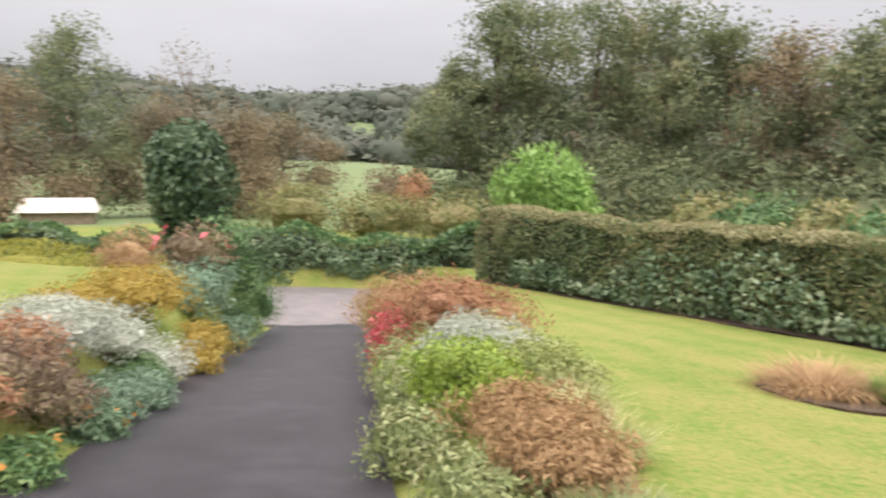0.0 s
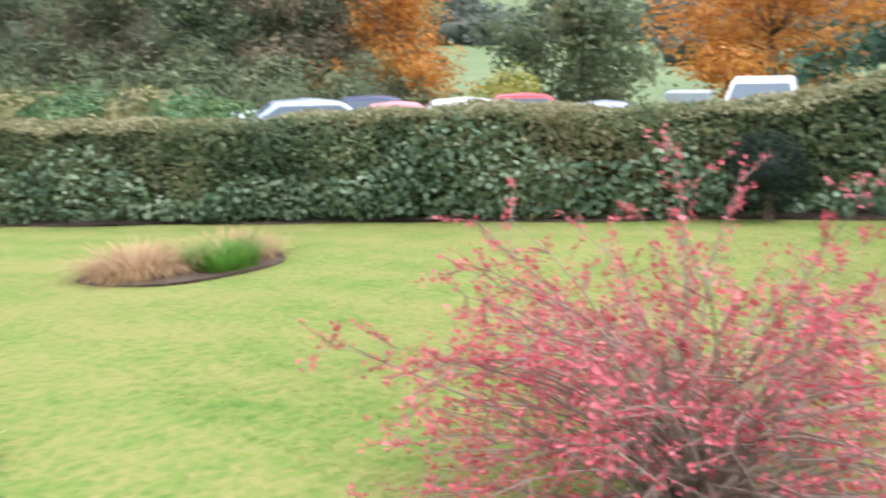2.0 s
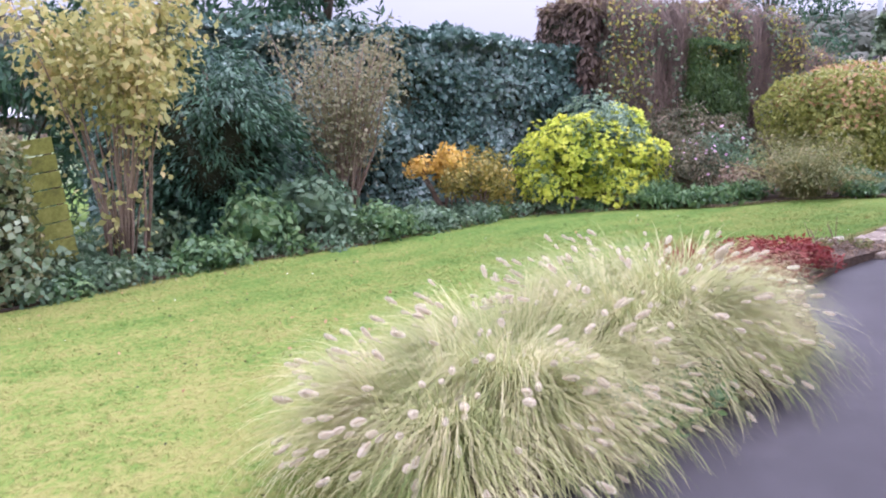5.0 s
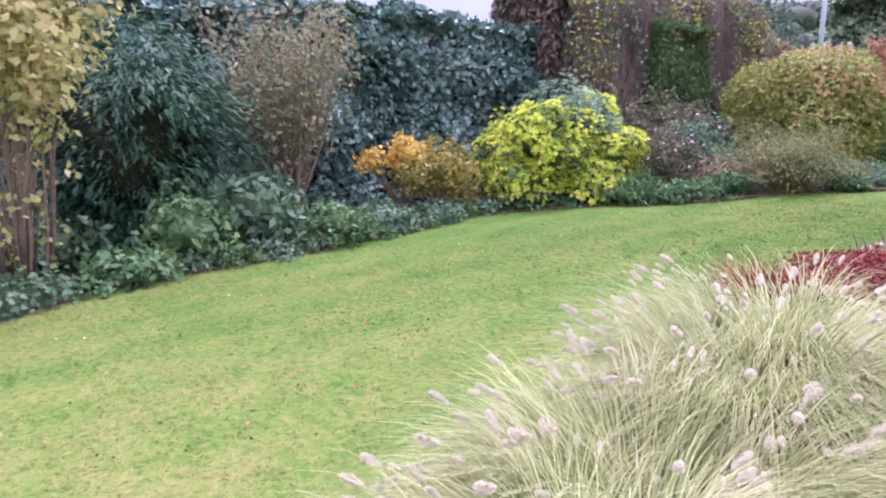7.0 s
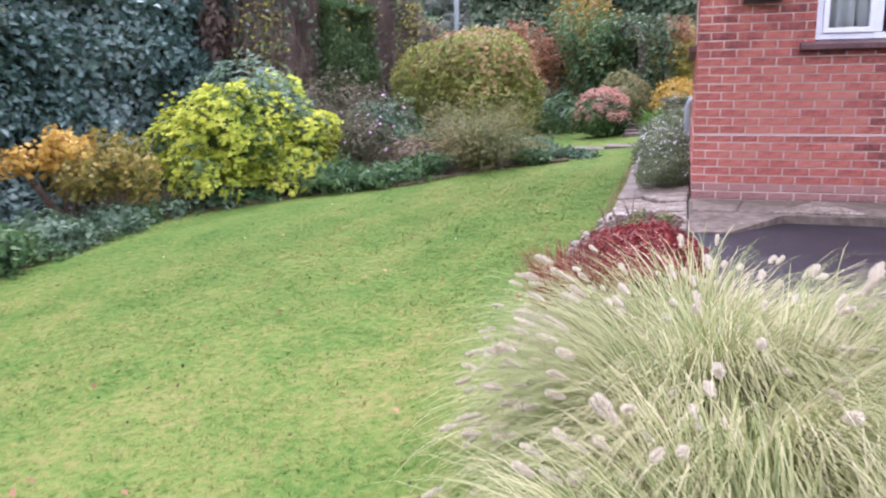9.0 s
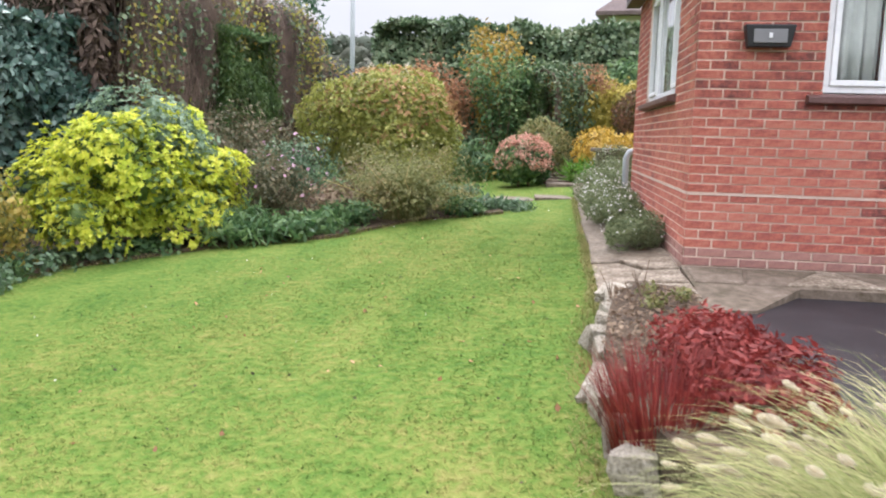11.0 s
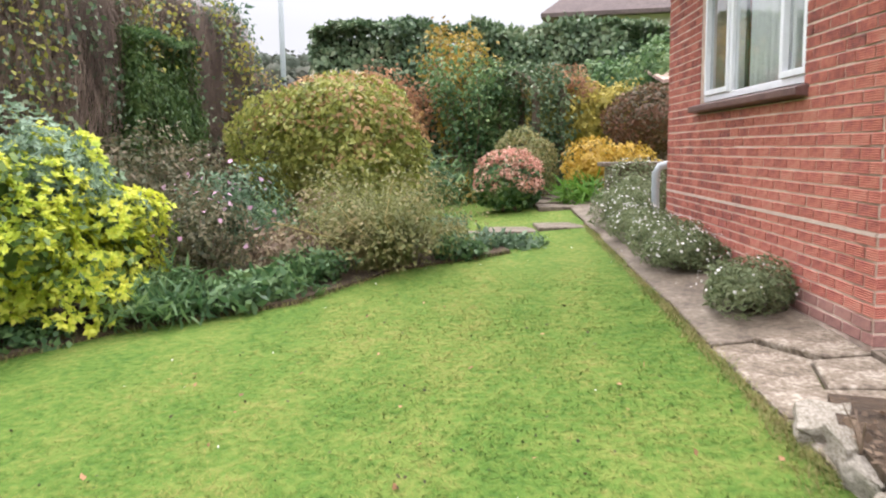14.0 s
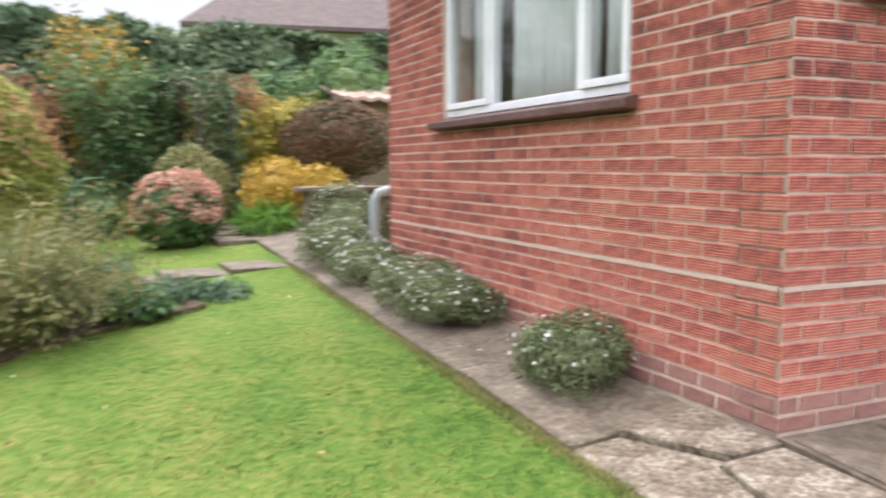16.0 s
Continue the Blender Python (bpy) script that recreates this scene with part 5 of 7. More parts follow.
shrub("copper_dome", "clipped rounded bush with copper brown top", "shrub", 11.3, -16.6, [(0, 0, 1.13, 0.82, 0.82, 0.6)], leaf_mat("copper_leaves", [(0.03, 0.035, 0.015), (0.09, 0.07, 0.03), (0.2, 0.10, 0.06), (0.3, 0.16, 0.1)], 0.5, 1.0), 3200, 0.075, 0.5, 1.0, 0, 0.04, 0.25, -0.95, True, 6)
shrub("yellow_shrub", "tall yellow shrub with bare brown top", "shrub", 12.9, -17.8, [(0, 0, 1.1, 0.85, 0.7, 0.5), (0.2, 0, 1.5, 0.85, 0.7, 0.55), (-0.6, 0, 1.5, 0.6, 0.6, 0.45)], leaf_mat("yellowing_leaves", [(0.1, 0.1, 0.03), (0.27, 0.24, 0.05), (0.46, 0.38, 0.08), (0.58, 0.48, 0.13)], 0.6, 2.0), 2800, 0.10, 0.5, 1.0, 0, 0.2, 0.6, -0.8, True, 8)
shrub("green_shrub", "olive green shrub before the back hedge", "shrub", 11.6, -19.0, [(0, 0, 1.9, 1.2, 0.9, 0.8), (1.0, 0, 1.7, 0.8, 0.8, 0.7)], L_MID, 2400, 0.11, 0.5, 1.0, 0, 0.2, 0.6, -0.8, True, 8)
stem_bush("rose_tree", "tall climbing rose with yellowing leaves", 15.2, -17.0, 3.3, 0.8, L_OCHRE, 2600, 0.1, 16, 15, 0.3)
stem_bush("climber", "tall green climber with a few pale roses", 14.6, -16.6, 2.6, 0.9, L_MID, 4600, 0.1, 18, 16, 0.15)
stem_bush("rusty_tree", "slender shrub with rusty brown leaves", 16.2, -16.6, 2.5, 0.9, L_RUST, 2600, 0.1, 16, 17, 0.3)
shrub("purple_shrub", "dark purple leaved shrub", "shrub", 17.6, -15.9, [(0, 0, 1.5, 1.1, 1.0, 1.1)], leaf_mat("purple_leaves", [(0.02, 0.02, 0.03), (0.06, 0.05, 0.07), (0.13, 0.12, 0.14)], 0.5, 1.0), 2600, 0.1, 0.5, 1.0, 0, 0.2, 0.5, -0.8, True, 6)
shrub("strap_plant", "arching green strap leaved plant", "plant", 14.9, -15.3, [(0, 0, 0.3, 0.7, 0.5, 0.4)], L_MID, 500, 0.36, 0.09, 0.6, 0.2, 0.2, 0.7, -0.5, False, 0)
shrub("strap_plant", "yellowing strap leaved plant beside the grass", "plant", 14.2, -15.6, [(0, 0, 0.15, 0.6, 0.35, 0.22)], L_OCHRE, 260, 0.3, 0.09, 0.6, 0.2, 0.2, 0.7, -0.5, False, 0)
arch = thing("garden_arch", 13.55, -17.2, ground_z(13.55, -17.2), "dark wooden arch over the garden path", "arch", rz=-28)
for sx in (-0.55, 0.55):
    Geo().box((sx - 0.05, -0.05, -0.05), (sx + 0.05, 0.05, 1.75)).box((sx - 0.05, 0.55, -0.05), (sx + 0.05, 0.65, 1.75)).put("post", M_BARK, arch)
Geo().tube([(-0.62, -0.02, 1.7), (-0.4, -0.02, 2.0), (0, -0.02, 2.15), (0.4, -0.02, 2.0), (0.62, -0.02, 1.7)], [0.04] * 5, 6).put("hoop", M_BARK, arch)
Geo().tube([(-0.62, 0.6, 1.7), (-0.4, 0.6, 2.0), (0, 0.6, 2.15), (0.4, 0.6, 2.0), (0.62, 0.6, 1.7)], [0.04] * 5, 6).put("hoop", M_BARK, arch)
P, N = [], []
for i in range(2600):
    w, sy = rng.uniform(0, 3.1416), rng.uniform(-0.1, 0.7)
    if rng.random() < 0.55:
        c = (math.copysign(0.6, rng.uniform(-1, 0.45)), sy, rng.uniform(0.2, 1.75))
    else:
        c = (0.62 * math.cos(w), sy, 1.7 + 0.45 * math.sin(w))
    P.append(np.array(c) + rng.normal(0, 0.12, 3))
    N.append(rng.normal(size=3) + np.array([0, -0.8, 0.6]))
P = np.array(P)
P[:, 2] = np.maximum(P[:, 2], 0.05)
tagged(link_mesh("leaf_mass", array_mesh("leaf_mass", leaf_quads(P, unit(np.array(N)), 0.1, 0.6, 1.0, 0.4), 4), L_IVY, arch), "dark climbing leaves over the arch")
shrub("rusty_shrub", "bare rusty brown shrub over the arch", "shrub", 13.3, -17.45, [(0, 0, 1.95, 0.7, 0.5, 0.28), (-0.4, -0.2, 1.75, 0.4, 0.4, 0.25)], L_RUST, 1800, 0.08, 0.2, 1.0, 0.2, 0.2, 0.6, -0.9, False, 8)

# daisies and soft plants along the side wall
for lx, ly, r, h, seed in ((-0.30, 1.08, 0.30, 0.33, 1), (-0.31, 2.5, 0.33, 0.31, 2), (-0.33, 3.05, 0.36, 0.36, 3), (-0.34, 4.2, 0.36, 0.32, 4), (-0.36, 5.1, 0.38, 0.44, 5), (-0.1, 5.65, 0.45, 0.7, 6)):
    x, y = loc(lx, ly)
    shrub("daisy_mound", "grey green mound of small white daisies by the wall", "flowers", x, y, [(0, 0, h * 0.45, r, r * 1.1, h * 0.6)], L_DAISYLEAF, 1700, 0.045, 0.3, 1.0, 0.1, 0.12, 0.5, -0.6, True, 0, [("flower_mass", L_DAISY, 130 if seed > 1 else 60, 0.026, 0.95, 0.0, "small white daisies")], group="daisy mounds", z=ground_z(x, y) + 0.03)

# fountain grasses, red grass, red berried bush by the drive
def fountain_grass(x, y, h, spread, n, plumes, seed, label):
    r = np.random.default_rng(seed)
    e = thing("fountain_grass", x, y, ground_z(x, y), label, "ornamental grass", "fountain grasses")
    tufts = 26
    ta, tr = r.uniform(0, 6.28, tufts), 0.27 * spread * np.sqrt(r.random(tufts))
    tl = r.uniform(0.8, 1.12, tufts)
    k = r.integers(0, tufts, n)
    a = ta[k] + r.normal(0, 0.42, n)
    lean = np.stack([np.cos(a), np.sin(a)], 1)
    base = np.stack([tr[k] * np.cos(ta[k]) + r.normal(0, 0.035, n), tr[k] * np.sin(ta[k]) + r.normal(0, 0.035, n), np.full(n, -0.02)], 1)
    q, t = blades(base, lean, r.uniform(0.65, 1.08, n) * tl[k] * h * 1.42, 0.005, 8, r.uniform(0.75, 1.15, n), 0.05 + 0.85 * r.random(n) ** 1.3, 1.9)
    q[..., 2] = np.maximum(q[..., 2], 0.015)
    link_mesh("blade_mass", blade_mesh("blade_mass", q), L_PENN, e)
    m = plumes
    a = r.uniform(0, 6.28, m)
    lean = np.stack([np.cos(a), np.sin(a)], 1)
    base = np.stack([0.15 * spread * np.cos(a), 0.15 * spread * np.sin(a), np.zeros(m)], 1)
    q, t = blades(base, lean, r.uniform(0.9, 1.12, m) * h * 1.12, 0.003, 7, r.uniform(0.35, 0.8, m), 0.05 + 0.95 * r.random(m) ** 0.8, 2.0)
    q[..., 2] = np.maximum(q[..., 2], 0.05)
    link_mesh("stalk_mass", blade_mesh("stalk_mass", q), L_PENN, e)
    for k in range(m):
        d = q[k, -1, 3] - q[k, -2, 3]
        ob = new("seed_head", PLUMES[k % len(PLUMES)])
        ob.parent = e
        s = r.uniform(0.42, 0.72)
        ob.matrix_basis = Matrix.Translation(Vector(q[k, -1, 3])) @ Vector(d).to_track_quat("Z", "Y").to_matrix().to_4x4() @ Matrix.Scale(s, 4)
    return e


def plume_mesh(seed):
    """A soft bottlebrush of fine bristles."""
    r = np.random.default_rng(seed)
    n = 300
    t = r.random(n)
    a = r.uniform(0, 6.28, n)
    P = np.stack([0.004 * np.cos(a), 0.004 * np.sin(a), t * 0.11 - 0.02], 1)
    A = np.stack([np.cos(a), np.sin(a), np.full(n, 0.9)], 1)
    size = 0.027 * np.sin(np.pi * (0.12 + 0.8 * t))
    s = size[:, None]
    A = unit(A + 0.2 * r.normal(size=(n, 3)))
    side = unit(np.cross(A, np.array([0.2, 0.1, 1.0]) + 0.3 * r.normal(size=(n, 3)))) * 0.0022
    V = np.stack([P - side, P + side, P + A * s + side * 0.4, P + A * s - side * 0.4], 1)
    me = array_mesh("seed_head", V, 4)
    me.materials.append(L_PLUME)
    return me


PLUMES = [plume_mesh(k) for k in range(4)]
for gx, gy, gh, sd in ((5.1, -1.62, 0.56, 21), (5.36, -2.02, 0.60, 22), (5.77, -2.78, 0.68, 23), (6.13, -3.27, 0.66, 24)):
    fountain_grass(gx, gy, gh, 1.0, 6500, 140, sd, "mound of pale fountain grass with fluffy seed heads")


def spiky_grass(name, label, x, y, h, spread, n, mat, seed, bend=(0.05, 0.4), width=0.008, category="ornamental grass"):
    r = np.random.default_rng(seed)
    e = thing(name, x, y, ground_z(x, y), label, category)
    a = r.uniform(0, 6.28, n)
    lean = np.stack([np.cos(a), np.sin(a)], 1)
    rad = spread * np.sqrt(r.random(n))
    base = np.stack([rad * np.cos(a), rad * np.sin(a), np.full(n, -0.02)], 1)
    q, t = blades(base, lean, r.uniform(0.5, 1.1, n) * h, width, 4, r.uniform(*bend, n))
    link_mesh("blade_mass", blade_mesh("blade_mass", q), mat, e)
    return e


spiky_grass("red_grass", "clump of deep red upright blood grass", 7.25, -4.2, 0.48, 0.2, 1000, L_RED, 31, (0.0, 0.45))
shrub("red_berberis", "low spreading dark red berberis in the bed", "shrub", 7.15, -4.75, [(0, 0, 0.12, 0.33, 0.33, 0.17), (0.12, -0.5, 0.1, 0.28, 0.3, 0.14), (-0.25, 0.3, 0.11, 0.3, 0.3, 0.16)], L_RED, 2400, 0.045, 0.4, 1.0, 0, 0.2, 0.5, -0.5, True, 5, z=0.0)

# the red berried bush: a tangle of fine bowed twigs strung with red
RX, RY = 2.55, 0.95
e = thing("red_berry_bush", RX, RY, ground_z(RX, RY), "open twiggy bush strung with small red leaves and berries", "shrub")
tw, P, A = Geo(), [], []
for i in range(150):
    a = rng.uniform(0, 6.28)
    el = rng.uniform(0.6, 1.5)
    ln = rng.uniform(0.7, 1.24)
    p = Vector((rng.normal(0, 0.08), rng.normal(0, 0.08), -0.02))
    d = Vector((math.cos(a) * math.cos(el), math.sin(a) * math.cos(el), math.sin(el)))
    pts = [p.copy()]
    for k in range(7):
        d = (d + Vector((math.cos(a) * 0.10, math.sin(a) * 0.10, -0.10)) + Vector(rng.normal(0, 0.13, 3))).normalized()
        p = p + d * ln / 7
        pts.append(p.copy())
        if k > 1:
            for s in range(3):
                sd = (d * 0.7 + Vector(rng.normal(0, 0.6, 3))).normalized()
                l2 = rng.uniform(0.08, 0.22)
                tw.tube([p, p + sd * l2], [0.0025, 0.001], 3)
                red = 0.85 if k > 3 else 0.4
                if rng.random() < red:
                    for j in range(13):
                        P.append(np.array((p + sd * l2 * rng.uniform(0.2, 1.05))[:]) + rng.normal(0, 0.008, 3))
                        A.append(np.array(sd[:]) + rng.normal(0, 0.6, 3))
        if k > 3 and rng.random() < 0.8:
            for j in range(6):
                P.append(np.array(p[:]) + rng.normal(0, 0.016, 3))
                A.append(np.array(d[:]) + rng.normal(0, 0.6, 3))
    tw.tube(pts, [0.009 - 0.0011 * k for k in range(8)], 5)
tw.put("twig_mass", leaf_mat("grey_brown_twigs", [(0.18, 0.13, 0.10), (0.31, 0.24, 0.18), (0.42, 0.35, 0.27)]), e)
P, A = np.array(P), np.array(A)
link_mesh("berry_mass", array_mesh("berry_mass", leaf_quads(P, unit(rng.normal(size=P.shape)), 0.019, 0.6, 1.0, 0, A), 4), L_BERRY, e)

# island bed on the front lawn
ib = [(3.9 + 0.98 * math.cos(t) * (1 + 0.08 * math.sin(3 * t)), 6.85 + 0.82 * math.sin(t) * (1 + 0.1 * math.cos(2 * t))) for t in np.linspace(0, 6.28, 26)[:-1]]
sheet("island_bed", ib, ground_z, M_SOIL, "oval island bed of bare soil in the lawn", "flower bed", 0.4, 0.05, 0.02)
spiky_grass("dry_fern", "collapsed rust brown fern leaves", 3.45, 7.0, 0.46, 0.48, 900, L_DRY, 41, (0.7, 1.35), 0.014, "plant")
spiky_grass("dry_fern", "pale brown dry stems", 4.4, 7.0, 0.42, 0.48, 700, L_DRY, 42, (0.6, 1.3), 0.012, "plant")
spiky_grass("green_tuft", "bright green tuft of grass in the bed", 4.05, 6.5, 0.34, 0.32, 1000, L_GREENB, 43, (0.1, 0.7), 0.012)

# banks beside the drive
def bank(name, label, x, y, r, h, mat, n, size, aspect=0.4, extra=None, dz=0.0):
    shrub(name, label, "shrub", x, y, [(0, 0, h * 0.5, r, r, h * 0.55), (r * 0.5, -r * 0.4, h * 0.4, r * 0.7, r * 0.7, h * 0.5), (-r * 0.3, r * 0.6, h * 0.42, r * 0.7, r * 0.7, h * 0.5)], mat, int(n * 1.7), size * 0.9, aspect, 1.0, 0.1, 0.24, 0.6, -0.7, 0.75, 4, extra, "bank planting", ground_z(x, y) + dz)


bank("heather", "rust brown heather on the bank of the drive", 0.55, 4.7, 0.38, 0.38, L_DRY, 2400, 0.055, 0.25)
bank("lime_shrub", "yellow green leafy shrub beside the drive", 0.2, 5.7, 0.42, 0.6, leaf_mat("lime_leaves", [(0.10, 0.17, 0.02), (0.24, 0.33, 0.05), (0.42, 0.48, 0.12)], 0.5, 2.0), 2200, 0.06, 0.4)
bank("silver_shrub", "pale silvery shrub on the bank", 0.35, 7.2, 0.5, 0.5, L_SILVER, 2400, 0.06, 0.3)
bank("green_mound", "yellow green mound beside the lawn", 0.8, 6.2, 0.42, 0.4, leaf_mat("mound_leaves", [(0.14, 0.18, 0.04), (0.28, 0.32, 0.1), (0.42, 0.42, 0.2)], 0.5, 2.0), 2000, 0.06, 0.3)
bank("rusty_mound", "rust brown heather mound on the bank", 0.2, 9.3, 0.75, 0.75, L_RUST, 2400, 0.07, 0.3)
bank("rusty_mound", "pinkish brown heather mound on the bank", -0.45, 11.6, 0.75, 0.8, L_DRY, 2000, 0.07, 0.3)
bank("red_fern", "line of red leaves at the drive edge", -0.6, 9.6, 0.3, 0.85, L_BERRY, 700, 0.08, 0.35)
bank("heather", "dry brown heather and grass on the bank", 0.62, 3.95, 0.32, 0.34, L_DRY, 1900, 0.06, 0.25)
spiky_grass("green_tuft", "tuft of pale and green grass on the bank", 0.85, 3.4, 0.2, 0.26, 800, L_BANK, 44, (0.1, 0.8), 0.007)
spiky_grass("dry_grass", "tuft of dry grass on the bank", 0.95, 4.5, 0.34, 0.26, 700, L_PENN, 45, (0.2, 0.9), 0.007)
spiky_grass("dry_grass", "tuft of dry grass on the bank", 0.9, 5.3, 0.36, 0.28, 700, L_PENN, 46, (0.2, 0.9), 0.007)
bank("brown_shrub", "dark brown and green shrub by the drive", -3.35, 5.6, 0.5, 0.42, L_CREEPER, 2400, 0.06, 0.35)
bank("silver_shrub", "large silvery white shrub by the drive", -3.75, 7.4, 0.65, 0.42, L_SILVER, 3200, 0.06, 0.3)
bank("ochre_shrub", "ochre heather shrub by the drive", -4.1, 10.4, 0.7, 0.5, L_OCHRE, 2600, 0.07, 0.3)
bank("ivy_shrub", "grey green variegated shrub by the drive", -4.05, 12.7, 0.6, 0.7, L_GREYGREEN, 1800, 0.08, 0.5)
bank("dark_shrub", "dark green shrub at the end of the drive", -4.2, 15.0, 0.6, 1.5, L_MID, 1800, 0.09, 0.5)
bank("marigolds", "low blue green plants with orange flowers", -2.85, 6.3, 0.32, 0.28, L_BLUEG, 700, 0.07, 0.4, [("flower_mass", L_ORANGE, 14, 0.08, 0.9, 0.1, "orange flowers")])
bank("marigolds", "low yellow green plants with orange flowers", -2.75, 4.9, 0.3, 0.25, L_MID, 700, 0.06, 0.4, [("flower_mass", L_ORANGE, 10, 0.07, 0.9, 0.1, "orange flowers")])
shrub("ivy_column", "tall dark ivy clad column", "shrub", -5.0, 15.9, [(0, 0, 2.0, 0.85, 0.85, 1.15), (0.05, 0, 0.9, 0.6, 0.6, 0.9), (-0.1, 0.1, 2.5, 0.75, 0.75, 0.55)], leaf_mat("dark_ivy", [(0.015, 0.035, 0.018), (0.04, 0.08, 0.038), (0.09, 0.14, 0.07), (0.17, 0.21, 0.12)], 0.5, 1.2, 0.2), 5200, 0.12, 0.7, 0.9, 0.2, 0.08, 0.3, -0.95, True, 3)
shrub("gate_post_bush", "low purple brown bush by the drive end", "shrub", -4.35, 13.9, [(0, 0, 0.6, 0.6, 0.5, 0.5)], L_CREEPER, 900, 0.08, 0.5, 1.0, 0, 0.2, 0.5, -0.7, True, 4, [("berry_mass", L_BERRY, 16, 0.16, 0.8, 0.2, "red berries")])
shrub("yellow_dome", "clipped yellow green dome beyond the lawn", "shrub", -11.9, 22.3, [(0, 0, 0.7, 2.0, 1.6, 1.0)], leaf_mat("dome_leaves", [(0.14, 0.15, 0.02), (0.27, 0.26, 0.04), (0.36, 0.33, 0.07)], 0.6, 1.0), 3000, 0.1, 0.5, 1.0, 0, 0.06, 0.3, -0.7, True, 4)
shrub("brown_shrub", "feathery pinkish brown shrub", "shrub", -9.0, 22.6, [(0, 0, 1.0, 1.2, 1.0, 0.9)], L_DRY, 1600, 0.12, 0.3, 1.0, 0.2, 0.15, 0.5, -0.8, True, 4)
shrub("yellow_bush", "yellow green bush beyond the road", "shrub", -5.0, 27.5, [(0, 0, 1.4, 1.6, 1.3, 1.2), (2.6, 1, 1.1, 1.4, 1.2, 1.0)], L_BROOM, 2600, 0.14, 0.5, 1.0, 0, 0.2, 0.5, -0.8, True, 4)
shrub("yellow_bush", "yellow green scrub beyond the road", "shrub", 0.5, 28.5, [(0, 0, 1.3, 1.8, 1.3, 1.0), (-2.4, 1, 1.4, 1.6, 1.2, 1.0)], L_BROOM, 2600, 0.14, 0.5, 1.0, 0, 0.2, 0.5, -0.8, True, 4)
shrub("rust_bush", "rust orange bush beyond the hedge", "shrub", -1.2, 31.0, [(0, 0, 1.8, 0.7, 0.7, 1.0)], L_RUST, 900, 0.14, 0.5, 1.0, 0, 0.2, 0.5, -0.9, True, 4)
shrub("olive_bush", "olive brown bush beyond the hedge", "shrub", -2.2, 33.0, [(0, 0, 1.9, 1.0, 1.0, 1.1)], L_WOOD2, 900, 0.16, 0.5, 1.0, 0, 0.2, 0.5, -0.9, True, 4)
shrub("lime_shrub", "bright green shrub with upright pale leaves", "shrub", 2.6, 21.0, [(0, 0, 1.9, 1.2, 1.0, 1.0), (0.6, -0.3, 1.6, 0.9, 0.8, 0.8)], L_LIME, 2000, 0.26, 0.25, 0.8, -0.6, 0.15, 0.5, -0.8, True, 5, z=-1.35)
for s, k, mt in ((8.5, 0.5, L_MID), (10.0, 0.55, L_BROOM), (11.0, 0.5, L_MID), (7.2, 0.5, L_BROOM)):
    x, y = hedge_xy(s - 1.5, 1.7)
    shrub("ivy_clump", "clump of yellow green ivy above the hedge", "ivy", x, y, [(0, 0, 1.25, 0.9, 0.8, k + 0.1)], mt, 900, 0.12, 0.7, 1.0, 0, 0.2, 0.5, -0.9, True, 3, z=-1.2)

# dark clipped yew by the hedge, boards at its end
yx, yy = hedge_xy(18.0, -0.35)
shrub("yew_ball", "small very dark clipped yew against the hedge", "shrub", yx, yy, [(0, 0, 0.56, 0.45, 0.42, 0.46)], leaf_mat("yew_leaves", [(0.004, 0.010, 0.006), (0.012, 0.024, 0.014), (0.02, 0.035, 0.02)], 0.7), 2200, 0.05, 0.3, 1.0, 0, 0.04, 0.25, -0.95, True, 3)
bx, by = hedge_xy(21.45, 0.7)
e = thing("board_panel", bx, by, ground_z(bx, by), "leaning panel of mossy yellow green boards", "fence panel", rz=-62)
e.matrix_basis = pose(bx, by, ground_z(bx, by), 0, -9, -62)
for i in range(9):
    b = Geo().add([(-0.3, -0.02, i * 0.185), (0.3, -0.02, i * 0.185), (0.3, -0.035, i * 0.185 + 0.17), (-0.3, -0.035, i * 0.185 + 0.17), (-0.3, 0.01, i * 0.185), (0.3, 0.01, i * 0.185), (0.3, 0.0, i * 0.185 + 0.17), (-0.3, 0.0, i * 0.185 + 0.17)],
                    [(0, 1, 2, 3), (7, 6, 5, 4), (0, 4, 5, 1), (1, 5, 6, 2), (2, 6, 7, 3), (3, 7, 4, 0)]).put("board", M_MOSSWOOD, e)
for sx in (-0.25, 0.25):
    Geo().box((sx - 0.03, 0.012, -0.05), (sx + 0.03, 0.06, 1.68)).put("post", M_WOOD, e)

for k, (x, y, r, h, mt) in enumerate([(-2.95, 7.6, 0.32, 0.4, L_GREYGREEN), (-3.35, 9.0, 0.45, 0.4, L_SILVER), (-3.3, 10.2, 0.4, 0.4, L_OCHRE), (-3.55, 11.5, 0.5, 0.5, L_OCHRE), (-3.6, 13.2, 0.45, 0.6, L_GREYGREEN), (-3.75, 14.4, 0.5, 0.9, L_MID), (-3.9, 16.4, 0.6, 1.4, L_MID), (-3.1, 4.3, 0.4, 0.4, L_MID), (-3.6, 6.5, 0.45, 0.35, L_RUST), (-4.0, 4.8, 0.5, 0.4, L_CREEPER)]):
    bank("bank_plant", "leafy plant spilling over the bank of the drive", x, y, r, h, mt, 1000, 0.06, 0.35)
